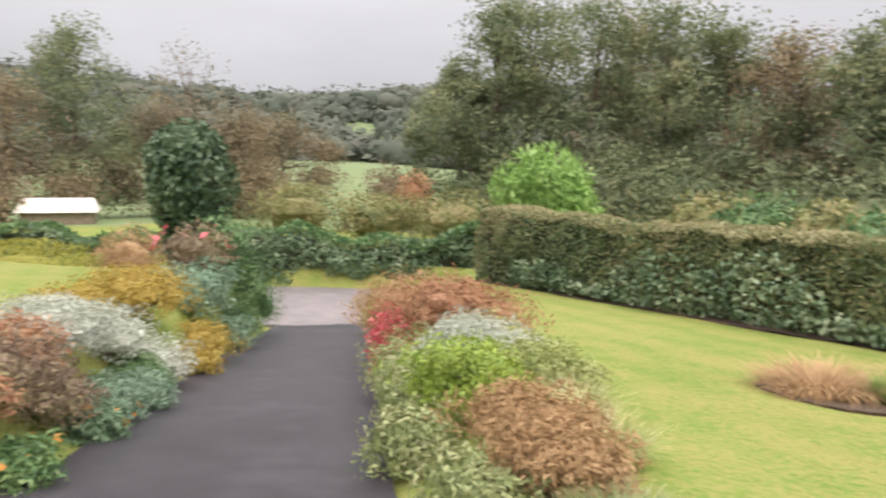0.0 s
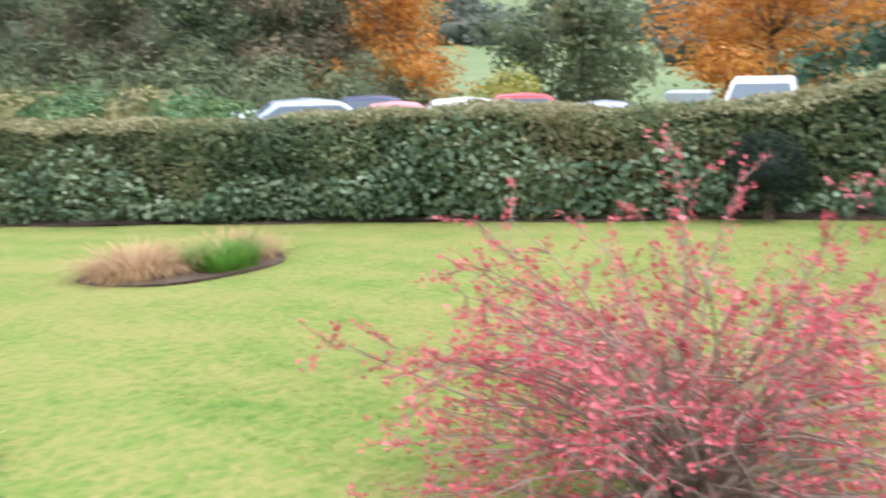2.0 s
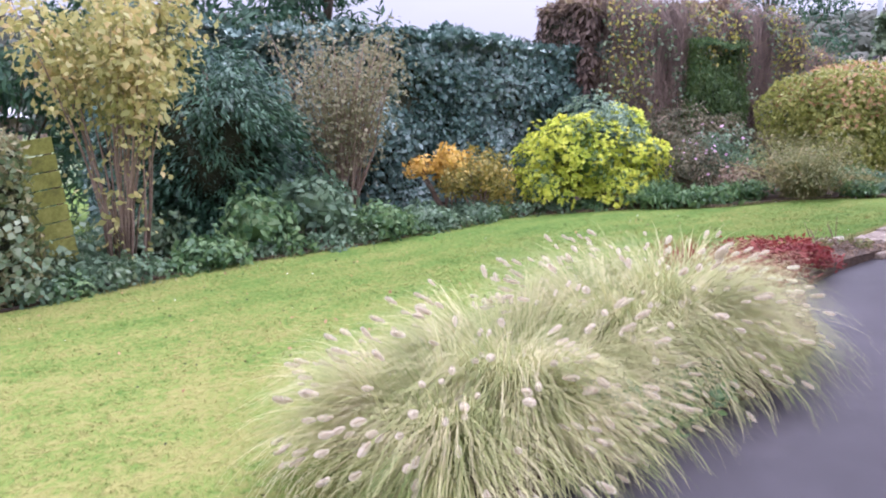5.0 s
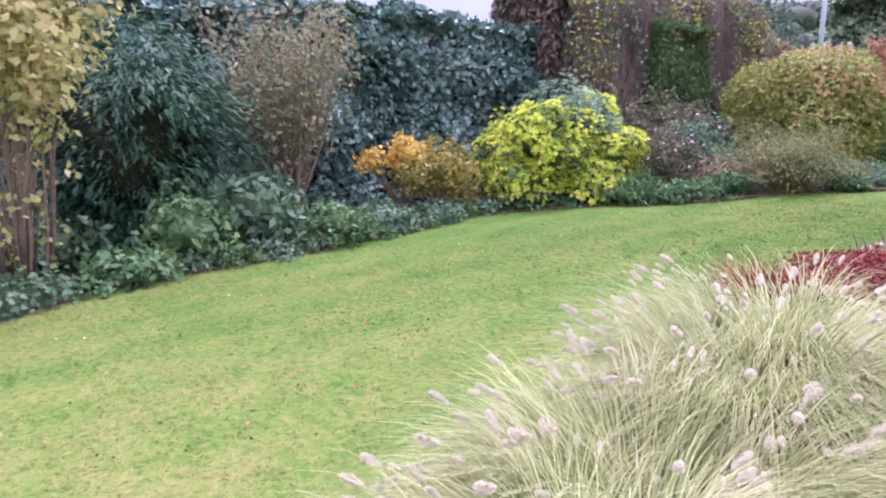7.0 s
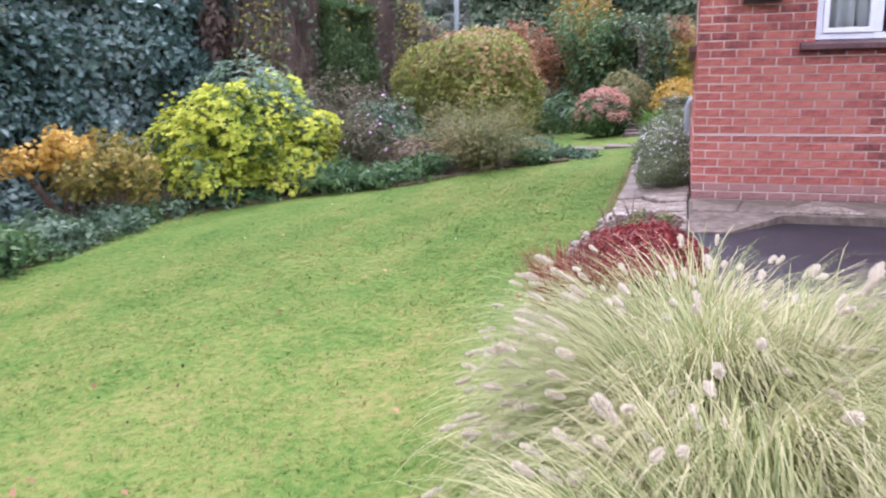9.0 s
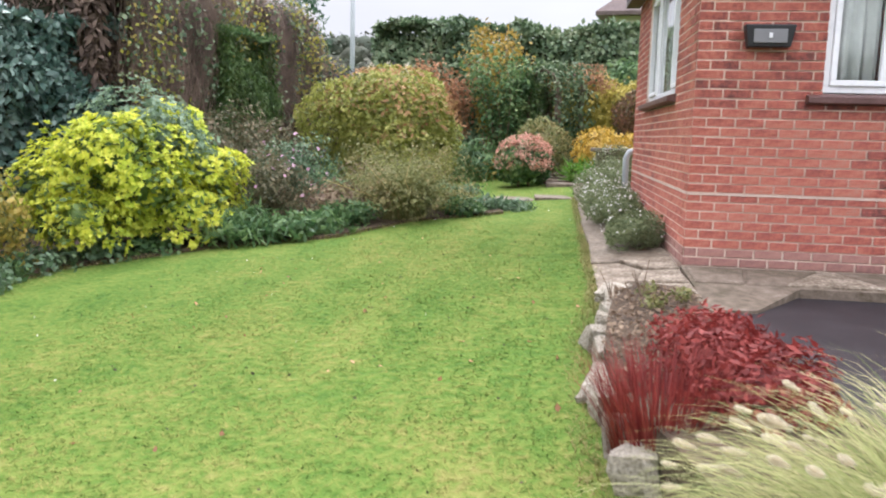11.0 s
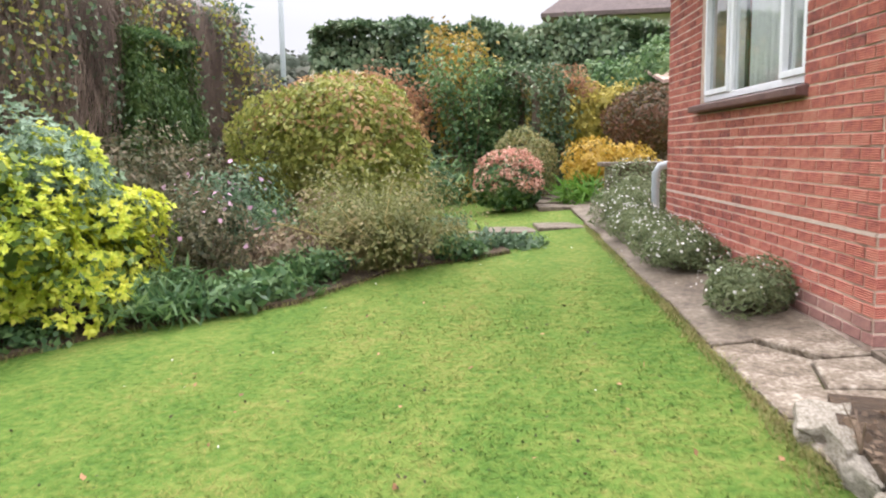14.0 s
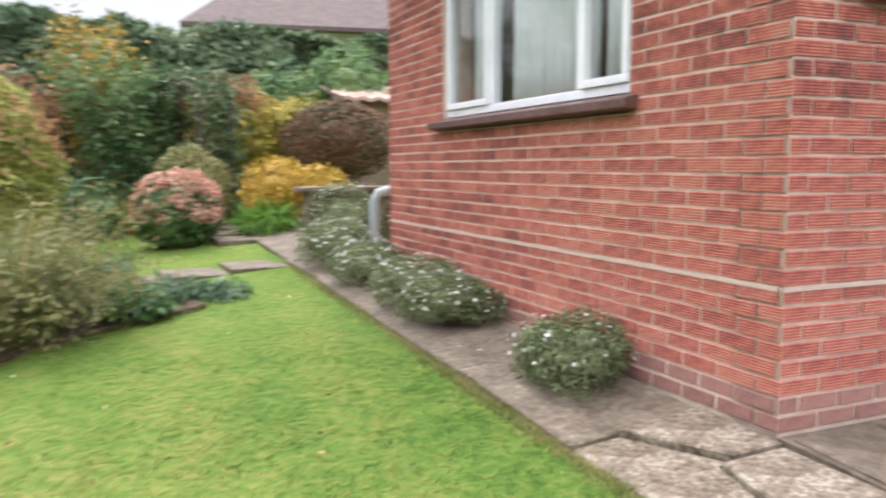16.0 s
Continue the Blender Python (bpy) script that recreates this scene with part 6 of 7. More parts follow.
for k, (x, y, r, h, mt) in enumerate([(-0.2, 5.2, 0.3, 0.45, L_BANK), (-0.25, 6.7, 0.35, 0.5, L_BANK), (-0.35, 8.0, 0.4, 0.6, L_BANK), (-0.75, 12.6, 0.5, 0.7, L_RUST), (-1.0, 14.5, 0.55, 0.9, L_DOME), (-1.2, 16.4, 0.6, 1.0, L_RUST), (0.25, 3.9, 0.3, 0.35, L_BANK), (0.45, 8.3, 0.4, 0.35, L_PENN), (0.2, 10.2, 0.45, 0.45, L_RUST)]):
    bank("bank_plant", "leafy plant spilling over the bank of the drive", x, y, r, h, mt, 1000, 0.06, 0.35)

# pampas behind the dome
e = spiky_grass("pampas_grass", "pampas grass with tall white plumes", 16.6, -14.9, 1.9, 0.35, 500, L_PENN, 47, (0.2, 0.9), 0.012)
for k in range(4):
    a = 1.5 * k + rng.uniform(0, 1)
    g = Geo().tube([(0, 0, 0), (0.25 * math.cos(a), 0.25 * math.sin(a), 1.5), (0.4 * math.cos(a), 0.4 * math.sin(a), 2.1)], [0.012, 0.01, 0.006], 5)
    g.put("stalk", M_TWIG, e)
    P2, N2 = blob_points(160, (0.42 * math.cos(a), 0.42 * math.sin(a), 2.22), (0.06, 0.06, 0.24), 5, 0.1, -1, 0.5)
    link_mesh("plume", array_mesh("plume", leaf_quads(P2, N2, 0.08, 0.25, 0.6, 0, N2 + np.array([0, 0, 1.2])), 4), L_PLUME, e)

# dead leaves in the raised bed and a few on the lawn and path
def litter(name, label, n, x0, x1, y0, y1, zf, mat, size, poly=None):
    P = []
    while len(P) < n:
        x, y = rng.uniform(x0, x1), rng.uniform(y0, y1)
        if poly is None or inside(poly, x, y):
            P.append((x, y, zf(x, y)))
    P = np.array(P)
    ob = link_mesh(name, array_mesh(name, leaf_quads(P, unit(np.tile((0, 0, 1.0), (n, 1)) + 0.35 * rng.normal(size=P.shape)), size, 0.7, 0.4), 4), mat)
    tagged(ob, label, "leaves", kind="stuff")


litter("leaf_litter", "dead brown leaves lying in the bed", 900, 6.6, 8.4, -6.9, -4.0, lambda x, y: 0.045, leaf_mat("dead_leaves", [(0.09, 0.06, 0.04), (0.18, 0.125, 0.085), (0.32, 0.24, 0.17)], 0.8, 3.0), 0.038, [(7.85, -6.95), (7.35, -5.7), (6.9, -4.95), (7.45, -4.3), (7.8, -5.0), (8.05, -5.7), (8.3, -6.5)])
litter("fallen_leaf_scatter", "a few fallen leaves on the lawn", 90, 4.5, 12.5, -9.5, 1.5, lambda x, y: ground_z(x, y) + 0.025, L_RUST, 0.035, [(4.8, -0.9), (5.6, -0.5), (10.0, 1.0), (11.6, -1.0), (13.0, -5), (12.0, -8.3), (9.8, -9.0), (8.6, -6.6), (7.6, -4.0)])
litter("pale_petal_scatter", "small pale petals on the path and lawn edge", 45, 8.4, 12.5, -11.5, 1.0, lambda x, y: ground_z(x, y) + 0.05, L_DAISY, 0.018)
for x, y in ((4.98, -2.3), (5.12, -2.75)):
    shrub("ground_cover", "small green leafy plant under the pale grass", "plant", x, y, [(0, 0, 0.06, 0.17, 0.2, 0.12)], L_MID, 240, 0.045, 0.6, 1.0, 0.1, 0.25, 0.5, -0.4, False, 0, group="ground cover", z=-0.1)
dead = thing("dead_stems", 8.1, -6.2, 0.02, "bare brown dead stems standing in the bed", "plant")
for i in range(9):
    a, hh = rng.uniform(0, 6.28), rng.uniform(0.14, 0.3)
    b = (0.12 * math.cos(2.1 * i), 0.12 * math.sin(2.1 * i))
    Geo().tube([(b[0], b[1], 0), (b[0] + 0.03 * math.cos(a), b[1] + 0.03 * math.sin(a), hh * 0.5), (b[0] + 0.08 * math.cos(a), b[1] + 0.08 * math.sin(a), hh)], [0.005, 0.004, 0.002], 5).put("stem", M_TWIG, dead)
litter("dark_leaf_scatter", "dark crumbs of leaf and soil on the lawn", 420, 4.5, 12.5, -9.5, 1.5, lambda x, y: lawn_z(x, y) + 0.03, leaf_mat("dark_crumbs", [(0.02, 0.028, 0.012), (0.05, 0.05, 0.025), (0.10, 0.075, 0.045)], 0.9, 3.0), 0.022, [(4.8, -0.9), (5.6, -0.5), (10.0, 1.0), (11.6, -1.0), (13.0, -5), (12.0, -8.3), (11.2, -10.0), (10.4, -10.2), (8.6, -6.6), (7.6, -4.0)])
for k, (x, y) in enumerate([(7.85, -6.0), (7.8, -6.4), (8.05, -6.45)]):
    shrub("weed", "small green weed in the bed", "plant", x, y, [(0, 0, 0.03, 0.07, 0.07, 0.07)], L_BROOM, 40, 0.04, 0.5, 1.0, 0, 0.2, 0.6, -0.4, False, 0, group="weeds", z=0.03)

for k, (x, y, r, h, mt) in enumerate([(-3.25, 5.1, 0.4, 0.35, L_RUST), (-3.15, 6.1, 0.4, 0.35, L_CREEPER), (-3.6, 8.4, 0.5, 0.38, L_SILVER), (-3.0, 6.9, 0.35, 0.4, L_GREYGREEN), (-3.25, 8.2, 0.35, 0.4, L_MID), (-4.4, 9.2, 0.5, 0.35, L_OCHRE), (-4.4, 6.4, 0.5, 0.35, L_SILVER)]):
    bank("bank_plant", "leafy plant spilling over the bank of the drive", x, y, r, h, mt, 1000, 0.06, 0.35)

for x, y, r, h, mt in [(11.95, -10.45, 0.28, 0.2, L_MID), (12.4, -10.9, 0.32, 0.26, L_BROOM), (13.0, -11.2, 0.4, 0.4, L_MID), (13.5, -10.5, 0.45, 0.55, L_BROOM), (13.9, -11.3, 0.5, 0.5, L_MID), (12.9, -11.8, 0.35, 0.25, L_BLUEG), (14.6, -11.7, 0.5, 0.6, L_CREEPER), (12.9, -9.15, 0.35, 0.35, L_MID), (13.3, -9.3, 0.4, 0.5, L_CREEPER), (14.8, -10.6, 0.5, 0.7, L_MID)]:
    shrub("border_plant", "leafy green border plant at the lawn edge", "plant", x, y, [(0, 0, h * 0.5, r, r, h * 0.6)], mt, 500, 0.075, 0.45, 1.0, 0.1, 0.22, 0.5, -0.6, True, 3, group="border plants")

# ---- beyond the garden ----
for k, (hd, ds, ht, sp, mt) in enumerate([(1.2, 47, 9.5, 3.4, L_WOOD), (3.4, 44, 12.2, 3.8, L_WOOD), (5.8, 46, 13.2, 4.4, L_WOOD), (10, 42, 12.0, 4.5, L_WOOD), (15, 44, 12.2, 4.5, L_WOOD), (19.5, 40, 10.6, 4.0, L_WOOD), (24, 41, 9.8, 4.2, L_WOOD2), (28.5, 38, 9.6, 4.0, L_WOOD), (33, 37, 10.0, 3.8, L_WOOD), (37.5, 36, 9.5, 3.6, L_WOOD2),
                                          (12.5, 54, 13.0, 5.0, L_WOOD2), (21.5, 52, 11.4, 5.0, L_WOOD), (31, 50, 11.6, 5.0, L_WOOD), (40.5, 44, 10, 4.0, L_WOOD)]):
    tree("woodland_tree", "dark green woodland tree turning brown in autumn", "tree", ds * math.sin(radians(hd)), ds * math.cos(radians(hd)), ht, sp, mt, 19000, 0.21, 0.25, 0.05, 1, 50 + k, 30, "woodland trees", gap=-0.9)
for k, (hd, ds) in enumerate([(6, 38), (11, 36), (17, 36), (23, 35), (29, 33), (35, 32), (40, 32)]):
    x, y = ds * math.sin(radians(hd)), ds * math.cos(radians(hd))
    shrub("undergrowth", "dark undergrowth at the foot of the wood", "shrub", x, y, [(0, 0, 1.6, 2.6, 2.2, 2.4), (2.2, -1, 1.3, 2.2, 1.8, 1.8)], L_WOOD, 2600, 0.24, 0.5, 1.0, 0, 0.2, 0.5, -0.8, True, 3, group="undergrowth")
tree("orange_tree", "autumn tree with orange leaves", "tree", 22.9, 24.6, 7.2, 3.0, L_ORANGE, 11000, 0.16, 0.15, 0.1, 1, 71, 24, "autumn trees")
tree("orange_tree", "spreading autumn tree with bright orange leaves", "tree", 28.2, 11.2, 6.6, 3.9, L_ORANGE, 13000, 0.2, 0.2, 0.25, 1, 72, 22, "autumn trees", flat=0.5)
tree("green_tree", "rounded green and brown tree beyond the cars", "tree", 34.5, 23.5, 7.5, 4.5, L_WOOD, 10000, 0.34, 0.2, 0.1, 1, 73, 20)
shrub("yellow_shrub", "yellow green shrub beyond the cars", "shrub", 26.5, 21.5, [(0, 0, 1.4, 1.9, 1.6, 1.4)], L_DOME, 2000, 0.16, 0.5, 1.0, 0, 0.2, 0.5, -0.8, True, 3)
for k, (x, y, h) in enumerate([(22.5, 3.5, 8.5), (21.2, 5.2, 7.5), (20.5, 0.2, 8.0), (19.5, -3.5, 7.0), (27, -21, 9), (33, -18, 10)]):
    tree("dark_conifer", "tall dark conifer behind the garden", "conifer", x, y, h, 2.4, L_DARK, 6000, 0.26, 0.2, 0.05, 1, 80 + k, 22, "dark conifers", droop=0.5, aspect=0.3)
for k, (hd, ds, ht, sp, mt) in enumerate([(-29, 47, 7.0, 4.5, L_WOOD2), (-25, 50, 10.5, 3.6, L_WOOD), (-33, 42, 6.5, 4.0, L_WOOD2), (-19.5, 52, 6.5, 4.2, L_WOOD2), (-15, 48, 5.8, 3.8, L_WOOD2), (-11.5, 56, 6.0, 4.2, L_WOOD2)]):
    tree("roadside_tree", "brown autumn tree beyond the road", "tree", ds * math.sin(radians(hd)), ds * math.cos(radians(hd)), ht, sp, mt, 12000, 0.2, 0.22, 0.06, 1, 90 + k, 22, "roadside trees")
tree("bare_tree", "thin half bare tree against the sky", "tree", 64 * math.sin(radians(-18)), 64 * math.cos(radians(-18)), 12.5, 4.2, L_WOOD2, 900, 0.22, 0.18, 0.35, 1, 99, 26)
# woods on the far hills
fb = bmesh.new()
bmesh.ops.create_icosphere(fb, subdivisions=2, radius=1)
FAR_V = np.array([v.co[:] for v in fb.verts])
FAR_F = [tuple(v.index for v in f.verts) for f in fb.faces]
fb.free()
far = Geo()
P, N = [], []
for hd in np.arange(-50, 160, 0.8):
    for band, (lo, hi) in enumerate(((150, 170), (230, 255), (275, 300), (320, 350), (370, 410), (430, 480), (500, 560), (580, 640))):
        open_field = 43 < hd < 62 or -12 < hd < -1
        if band == 0 and (open_field or math.sin(hd * 0.35) < 0):
            continue
        if open_field and band in (2, 3, 4) and math.sin(hd * 0.9 + band) < 0.55:
            continue
        ds = rng.uniform(lo, hi)
        x, y = ds * math.sin(radians(hd)), ds * math.cos(radians(hd))
        rr = rng.uniform(3.0, 5.0) * (0.8 + ds / 450)
        c = (x, y, ground_z(x, y) + rr * 0.4)
        far.add(FAR_V * lump(FAR_V, int(rng.integers(1e6)), 0.12)[:, None] * np.array((rr, rr, rr * 0.8)) + np.array(c), FAR_F)
        p, nn = blob_points(75, c, (rr * 1.15, rr * 1.15, rr), int(rng.integers(1e6)), 0.2, -0.4, 0.2)
        P.append(p)
        N.append(nn)
P, N = np.concatenate(P), np.concatenate(N)
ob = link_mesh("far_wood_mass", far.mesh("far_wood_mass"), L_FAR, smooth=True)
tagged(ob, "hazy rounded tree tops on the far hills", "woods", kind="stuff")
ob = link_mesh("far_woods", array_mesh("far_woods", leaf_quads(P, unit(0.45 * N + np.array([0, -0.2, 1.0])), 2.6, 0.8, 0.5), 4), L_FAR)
tagged(ob, "hazy woods and hedgerows on the far hills", "woods", kind="stuff")

# parked cars beyond the hedge
def car(label, x, y, z, rz, paint, kind="hatch", group="parked cars"):
    """Body with wheel arches and cabin, glass, wheels, lamps."""
    e = thing("car", x, y, z, label, "car", group, rz=rz)
    L, H = 4.2, 1.46
    lower = [(-2.1, 0.32), (-2.08, 0.62), (-1.95, 0.80), (-1.0, 0.92), (1.75, 0.95), (2.08, 0.88), (2.1, 0.35)]
    top = {"hatch": [(-1.05, 0.91), (-0.35, 1.38), (0.3, 1.46), (1.2, 1.42), (1.95, 0.94)], "suv": [(-1.1, 0.93), (-0.55, 1.5), (0.3, 1.58), (1.75, 1.53), (2.0, 0.95)], "saloon": [(-0.9, 0.92), (-0.2, 1.36), (0.4, 1.42), (1.0, 1.36), (1.65, 0.95)]}[kind]
    Geo().prism(lower, -0.86, 0.86).put("body", paint, e, bevel=0.05, smooth=True)
    cab = Geo()
    n = len(top)
    vs = [(px, s * (0.80 if pz < 1.0 else 0.62), pz) for s in (-1, 1) for px, pz in top]
    cab.add(vs, [tuple(range(n)), tuple(range(2 * n - 1, n - 1, -1))] + [(i, i + n, i + 1 + n, i + 1) for i in range(n - 1)] + [(n - 1, 2 * n - 1, n, 0)])
    cab.put("cabin", paint, e, bevel=0.03, smooth=True)
    (x0, z0), (x1, z1), (x2, z2), (x3, z3), (x4, z4) = top
    for s in (-1, 1):
        w = Geo()
        o = [(x0 + 0.22, z0 + 0.06), (x1 + 0.08, z1 - 0.06), (x3 - 0.1, z3 - 0.07), (x4 - 0.25, z4 + 0.07)]
        pts = [(px, s * (0.815 - (pz - 0.95) * 0.40), pz) for px, pz in o] + [(px, s * (0.80 - (pz - 0.95) * 0.40), pz) for px, pz in o]
        w.add(pts, [(0, 1, 2, 3), (7, 6, 5, 4), (0, 4, 5, 1), (1, 5, 6, 2), (2, 6, 7, 3), (3, 7, 4, 0)])
        w.put("side_window", M_CARGLASS, e)
    for (ax, az), (cx2, cz), dx in (((x0, z0), (x1, z1), -0.02), ((x4, z4), (x3, z3), 0.02)):
        w = Geo()
        t0, t1 = 0.12, 0.9
        pa, pb = (ax + (cx2 - ax) * t0 + dx, az + (cz - az) * t0 + 0.02), (ax + (cx2 - ax) * t1 + dx, az + (cz - az) * t1 + 0.02)
        w.add([(pa[0], -0.70, pa[1]), (pa[0], 0.70, pa[1]), (pb[0], 0.57, pb[1]), (pb[0], -0.57, pb[1]), (pa[0] - dx, -0.70, pa[1] - 0.03), (pa[0] - dx, 0.70, pa[1] - 0.03), (pb[0] - dx, 0.57, pb[1] - 0.03), (pb[0] - dx, -0.57, pb[1] - 0.03)],
              [(0, 1, 2, 3), (7, 6, 5, 4), (0, 4, 5, 1), (1, 5, 6, 2), (2, 6, 7, 3), (3, 7, 4, 0)])
        w.put("windscreen", M_CARGLASS, e)
    for wx in (-1.3, 1.3):
        for s in (-1, 1):
            wh = Geo().tube([(wx, s * 0.70, 0.31), (wx, s * 0.88, 0.31)], [0.31, 0.31], 16).put("wheel", M_RUBBER, e, smooth=False)
            Geo().tube([(wx, s * 0.875, 0.31), (wx, s * 0.89, 0.31)], [0.2, 0.18], 12).put("rim", M_GREY, wh)
    for s in (-1, 1):
        Geo().box((-2.115, s * 0.6 - 0.16, 0.6), (-2.04, s * 0.6 + 0.16, 0.74)).put("headlight", M_LAMPLENS, e)
        Geo().box((2.05, s * 0.66 - 0.12, 0.65), (2.115, s * 0.66 + 0.12, 0.85)).put("tail_light", L_BERRY, e)
    return e


P_SILVER = plain_mat("silver_blue_paint", (0.36, 0.40, 0.50), 0.25, 0.4)
P_RED = plain_mat("red_paint", (0.50, 0.06, 0.07), 0.25)
P_WHITE = plain_mat("white_car_paint", (0.72, 0.72, 0.74), 0.25)
P_PINK = plain_mat("faded_red_paint", (0.55, 0.2, 0.22), 0.35)
P_DARK = plain_mat("dark_blue_paint", (0.06, 0.07, 0.12), 0.25)


def spot(hd, ds):
    return 0.34 + ds * math.sin(radians(hd)), -0.1 + ds * math.cos(radians(hd))


for hd, ds, lab, pm, kd, rz, zz in [(37.2, 19.5, "silver blue hatchback parked behind the hedge", P_SILVER, "hatch", 150, -1.3), (32.8, 19.8, "white car parked behind the hedge", P_WHITE, "saloon", 150, -1.5), (43.3, 21.0, "faded red car parked behind the hedge", P_PINK, "saloon", 140, -1.5), (41.5, 24, "dark blue car parked behind the hedge", P_DARK, "hatch", 140, -1.5),
                                      (48.3, 21.0, "white car parked behind the hedge", P_WHITE, "hatch", 135, -1.5), (52.3, 25.0, "red car parked behind the hedge", P_RED, "hatch", 130, -1.62), (58.0, 22.0, "silver car parked behind the hedge", P_SILVER, "saloon", 125, -1.68), (67.3, 19.5, "white off-road car parked behind the hedge", P_WHITE, "suv", 20, -1.18)]:
    x, y = spot(hd, ds)
    car(lab, x, y, zz, rz, pm, kd)
x, y = spot(62.6, 20.5)
e = thing("box_trailer", x, y, -1.4, "grey box trailer parked beside a white car", "trailer", rz=20)
Geo().box((-0.55, -0.5, 0.4), (0.55, 0.5, 1.45)).put("box", M_GREY, e, bevel=0.03)
for s in (-1, 1):
    Geo().tube([(0, s * 0.5, 0.25), (0, s * 0.62, 0.25)], [0.25, 0.25], 14).put("wheel", M_RUBBER, e)

e = thing("white_shed", 22.6, 4.3, ground_z(22.6, 4.3) + 0.9, "small outbuilding with a pale gable roof", "shed", rz=-10)
Geo().box((-1.0, -0.8, -0.1), (1.0, 0.8, 1.7)).put("wall_body", M_WOOD, e)
Geo().add([(-1.1, -0.95, 1.65), (1.1, -0.95, 1.65), (1.1, 0.95, 1.65), (-1.1, 0.95, 1.65), (-1.1, 0, 2.2), (1.1, 0, 2.2)], [(0, 1, 5, 4), (2, 3, 4, 5), (1, 2, 5), (3, 0, 4), (3, 2, 1, 0)]).put("roof", M_WHITE, e, "pale roof")

# shed, neighbour's house, pole
e = thing("garden_shed", 10.75, -18.6, ground_z(10.75, -18.6), "small shed with a faded pink corrugated roof", "shed", rz=-155)
Geo().box((-0.9, -0.7, -0.1), (0.9, 0.7, 1.64)).put("wall_body", M_WOOD, e)
vs = []
for i in range(33):
    x = -1.05 + 2.1 * i / 32
    vs += [(x, -0.9, 1.68 + 0.02 * math.sin(i * 1.57)), (x, 0.9, 2.03 + 0.02 * math.sin(i * 1.57)), (x, 0.9, 2.01 + 0.02 * math.sin(i * 1.57)), (x, -0.9, 1.62 + 0.02 * math.sin(i * 1.57))]
Geo().add(vs, [(i * 4 + j, i * 4 + (j + 1) % 4, i * 4 + 4 + (j + 1) % 4, i * 4 + 4 + j) for i in range(32) for j in range(4)]).put("roof", noise_mat("faded_pink_tiles", [(0.22, 0.14, 0.11), (0.40, 0.28, 0.23), (0.55, 0.44, 0.37)], 5.0, 40.0, 0.85, 0.4, 0.01), e, "faded pink corrugated roof")
e = thing("house", 14.1, -38.5, ground_z(14.1, -38.5), "brick house with a brown tiled roof behind the hedge", "house", rz=-165)
Geo().box((-6, -4, -1), (6, 4, 6.25 - ground_z(14.1, -38.5))).put("wall", M_RENDER, e)
zt = 6.25 - ground_z(14.1, -38.5)
Geo().add([(-6.5, -4.5, zt), (6.5, -4.5, zt), (6.5, 4.5, zt), (-6.5, 4.5, zt), (-3, 0, zt + 3.3), (3, 0, zt + 3.3), (-6.5, -4.5, zt - 0.15), (6.5, -4.5, zt - 0.15), (6.5, 4.5, zt - 0.15), (-6.5, 4.5, zt - 0.15)],
          [(0, 1, 5, 4), (1, 2, 5), (2, 3, 4, 5), (3, 0, 4), (6, 7, 1, 0), (7, 8, 2, 1), (8, 9, 3, 2), (9, 6, 0, 3), (9, 8, 7, 6)]).put("roof", M_ROOF, e, "brown tiled hipped roof")
Geo().box((-4.9, 1.6, zt), (-4.1, 2.4, zt + 2.4)).box((-4.95, 1.55, zt + 2.4), (-4.05, 2.45, zt + 2.55)).put("chimney", M_BRICK, e, "red brick chimney")
e = thing("utility_pole", 23.2, -21.8, ground_z(23.2, -21.8), "tall wooden utility pole behind the hedge", "pole")
Geo().tube([(0, 0, -0.2), (0, 0, 7.2)], [0.09, 0.07], 10).put("pole", M_GREY, e, smooth=True)
e = thing("outbuilding", -17.6, 36.5, -2.6, "low outbuilding with a pale roof beyond the garden", "shed", rz=20)
Geo().box((-1.5, -1.2, -0.5), (1.5, 1.2, 1.6)).put("wall_body", M_WOOD, e)
Geo().add([(-1.7, -1.4, 1.6), (1.7, -1.4, 1.6), (1.7, 1.4, 1.6), (-1.7, 1.4, 1.6), (-1.5, 0, 2.2), (1.5, 0, 2.2)], [(0, 1, 5, 4), (2, 3, 4, 5), (1, 2, 5), (3, 0, 4), (3, 2, 1, 0)]).put("roof", M_RENDER, e)

# ---- paths, edging, grass ----
def slab_mesh(w, l, h, seed):
    r = np.random.default_rng(seed)
    c = [(-w / 2, -l / 2), (w / 2, -l / 2), (w / 2, l / 2), (-w / 2, l / 2)]
    c = [(x + r.normal(0, 0.012), y + r.normal(0, 0.012)) for x, y in c]
    k = 0.012
    inn = [(x - math.copysign(k, x), y - math.copysign(k, y)) for x, y in c]
    vs = [(x, y, -h) for x, y in c] + [(x, y, -0.008) for x, y in c] + [(x, y, 0) for x, y in inn]
    return Geo().add(vs, [(8, 9, 10, 11)] + [(a + i, a + (i + 1) % 4, b + (i + 1) % 4, b + i) for a, b in ((0, 4), (4, 8)) for i in range(4)])


garden_path = thing("path", 0, 0, 0, "worn concrete slab path along the side of the house", "path", kind="structure")
garden_path.matrix_world = HM
k = 0


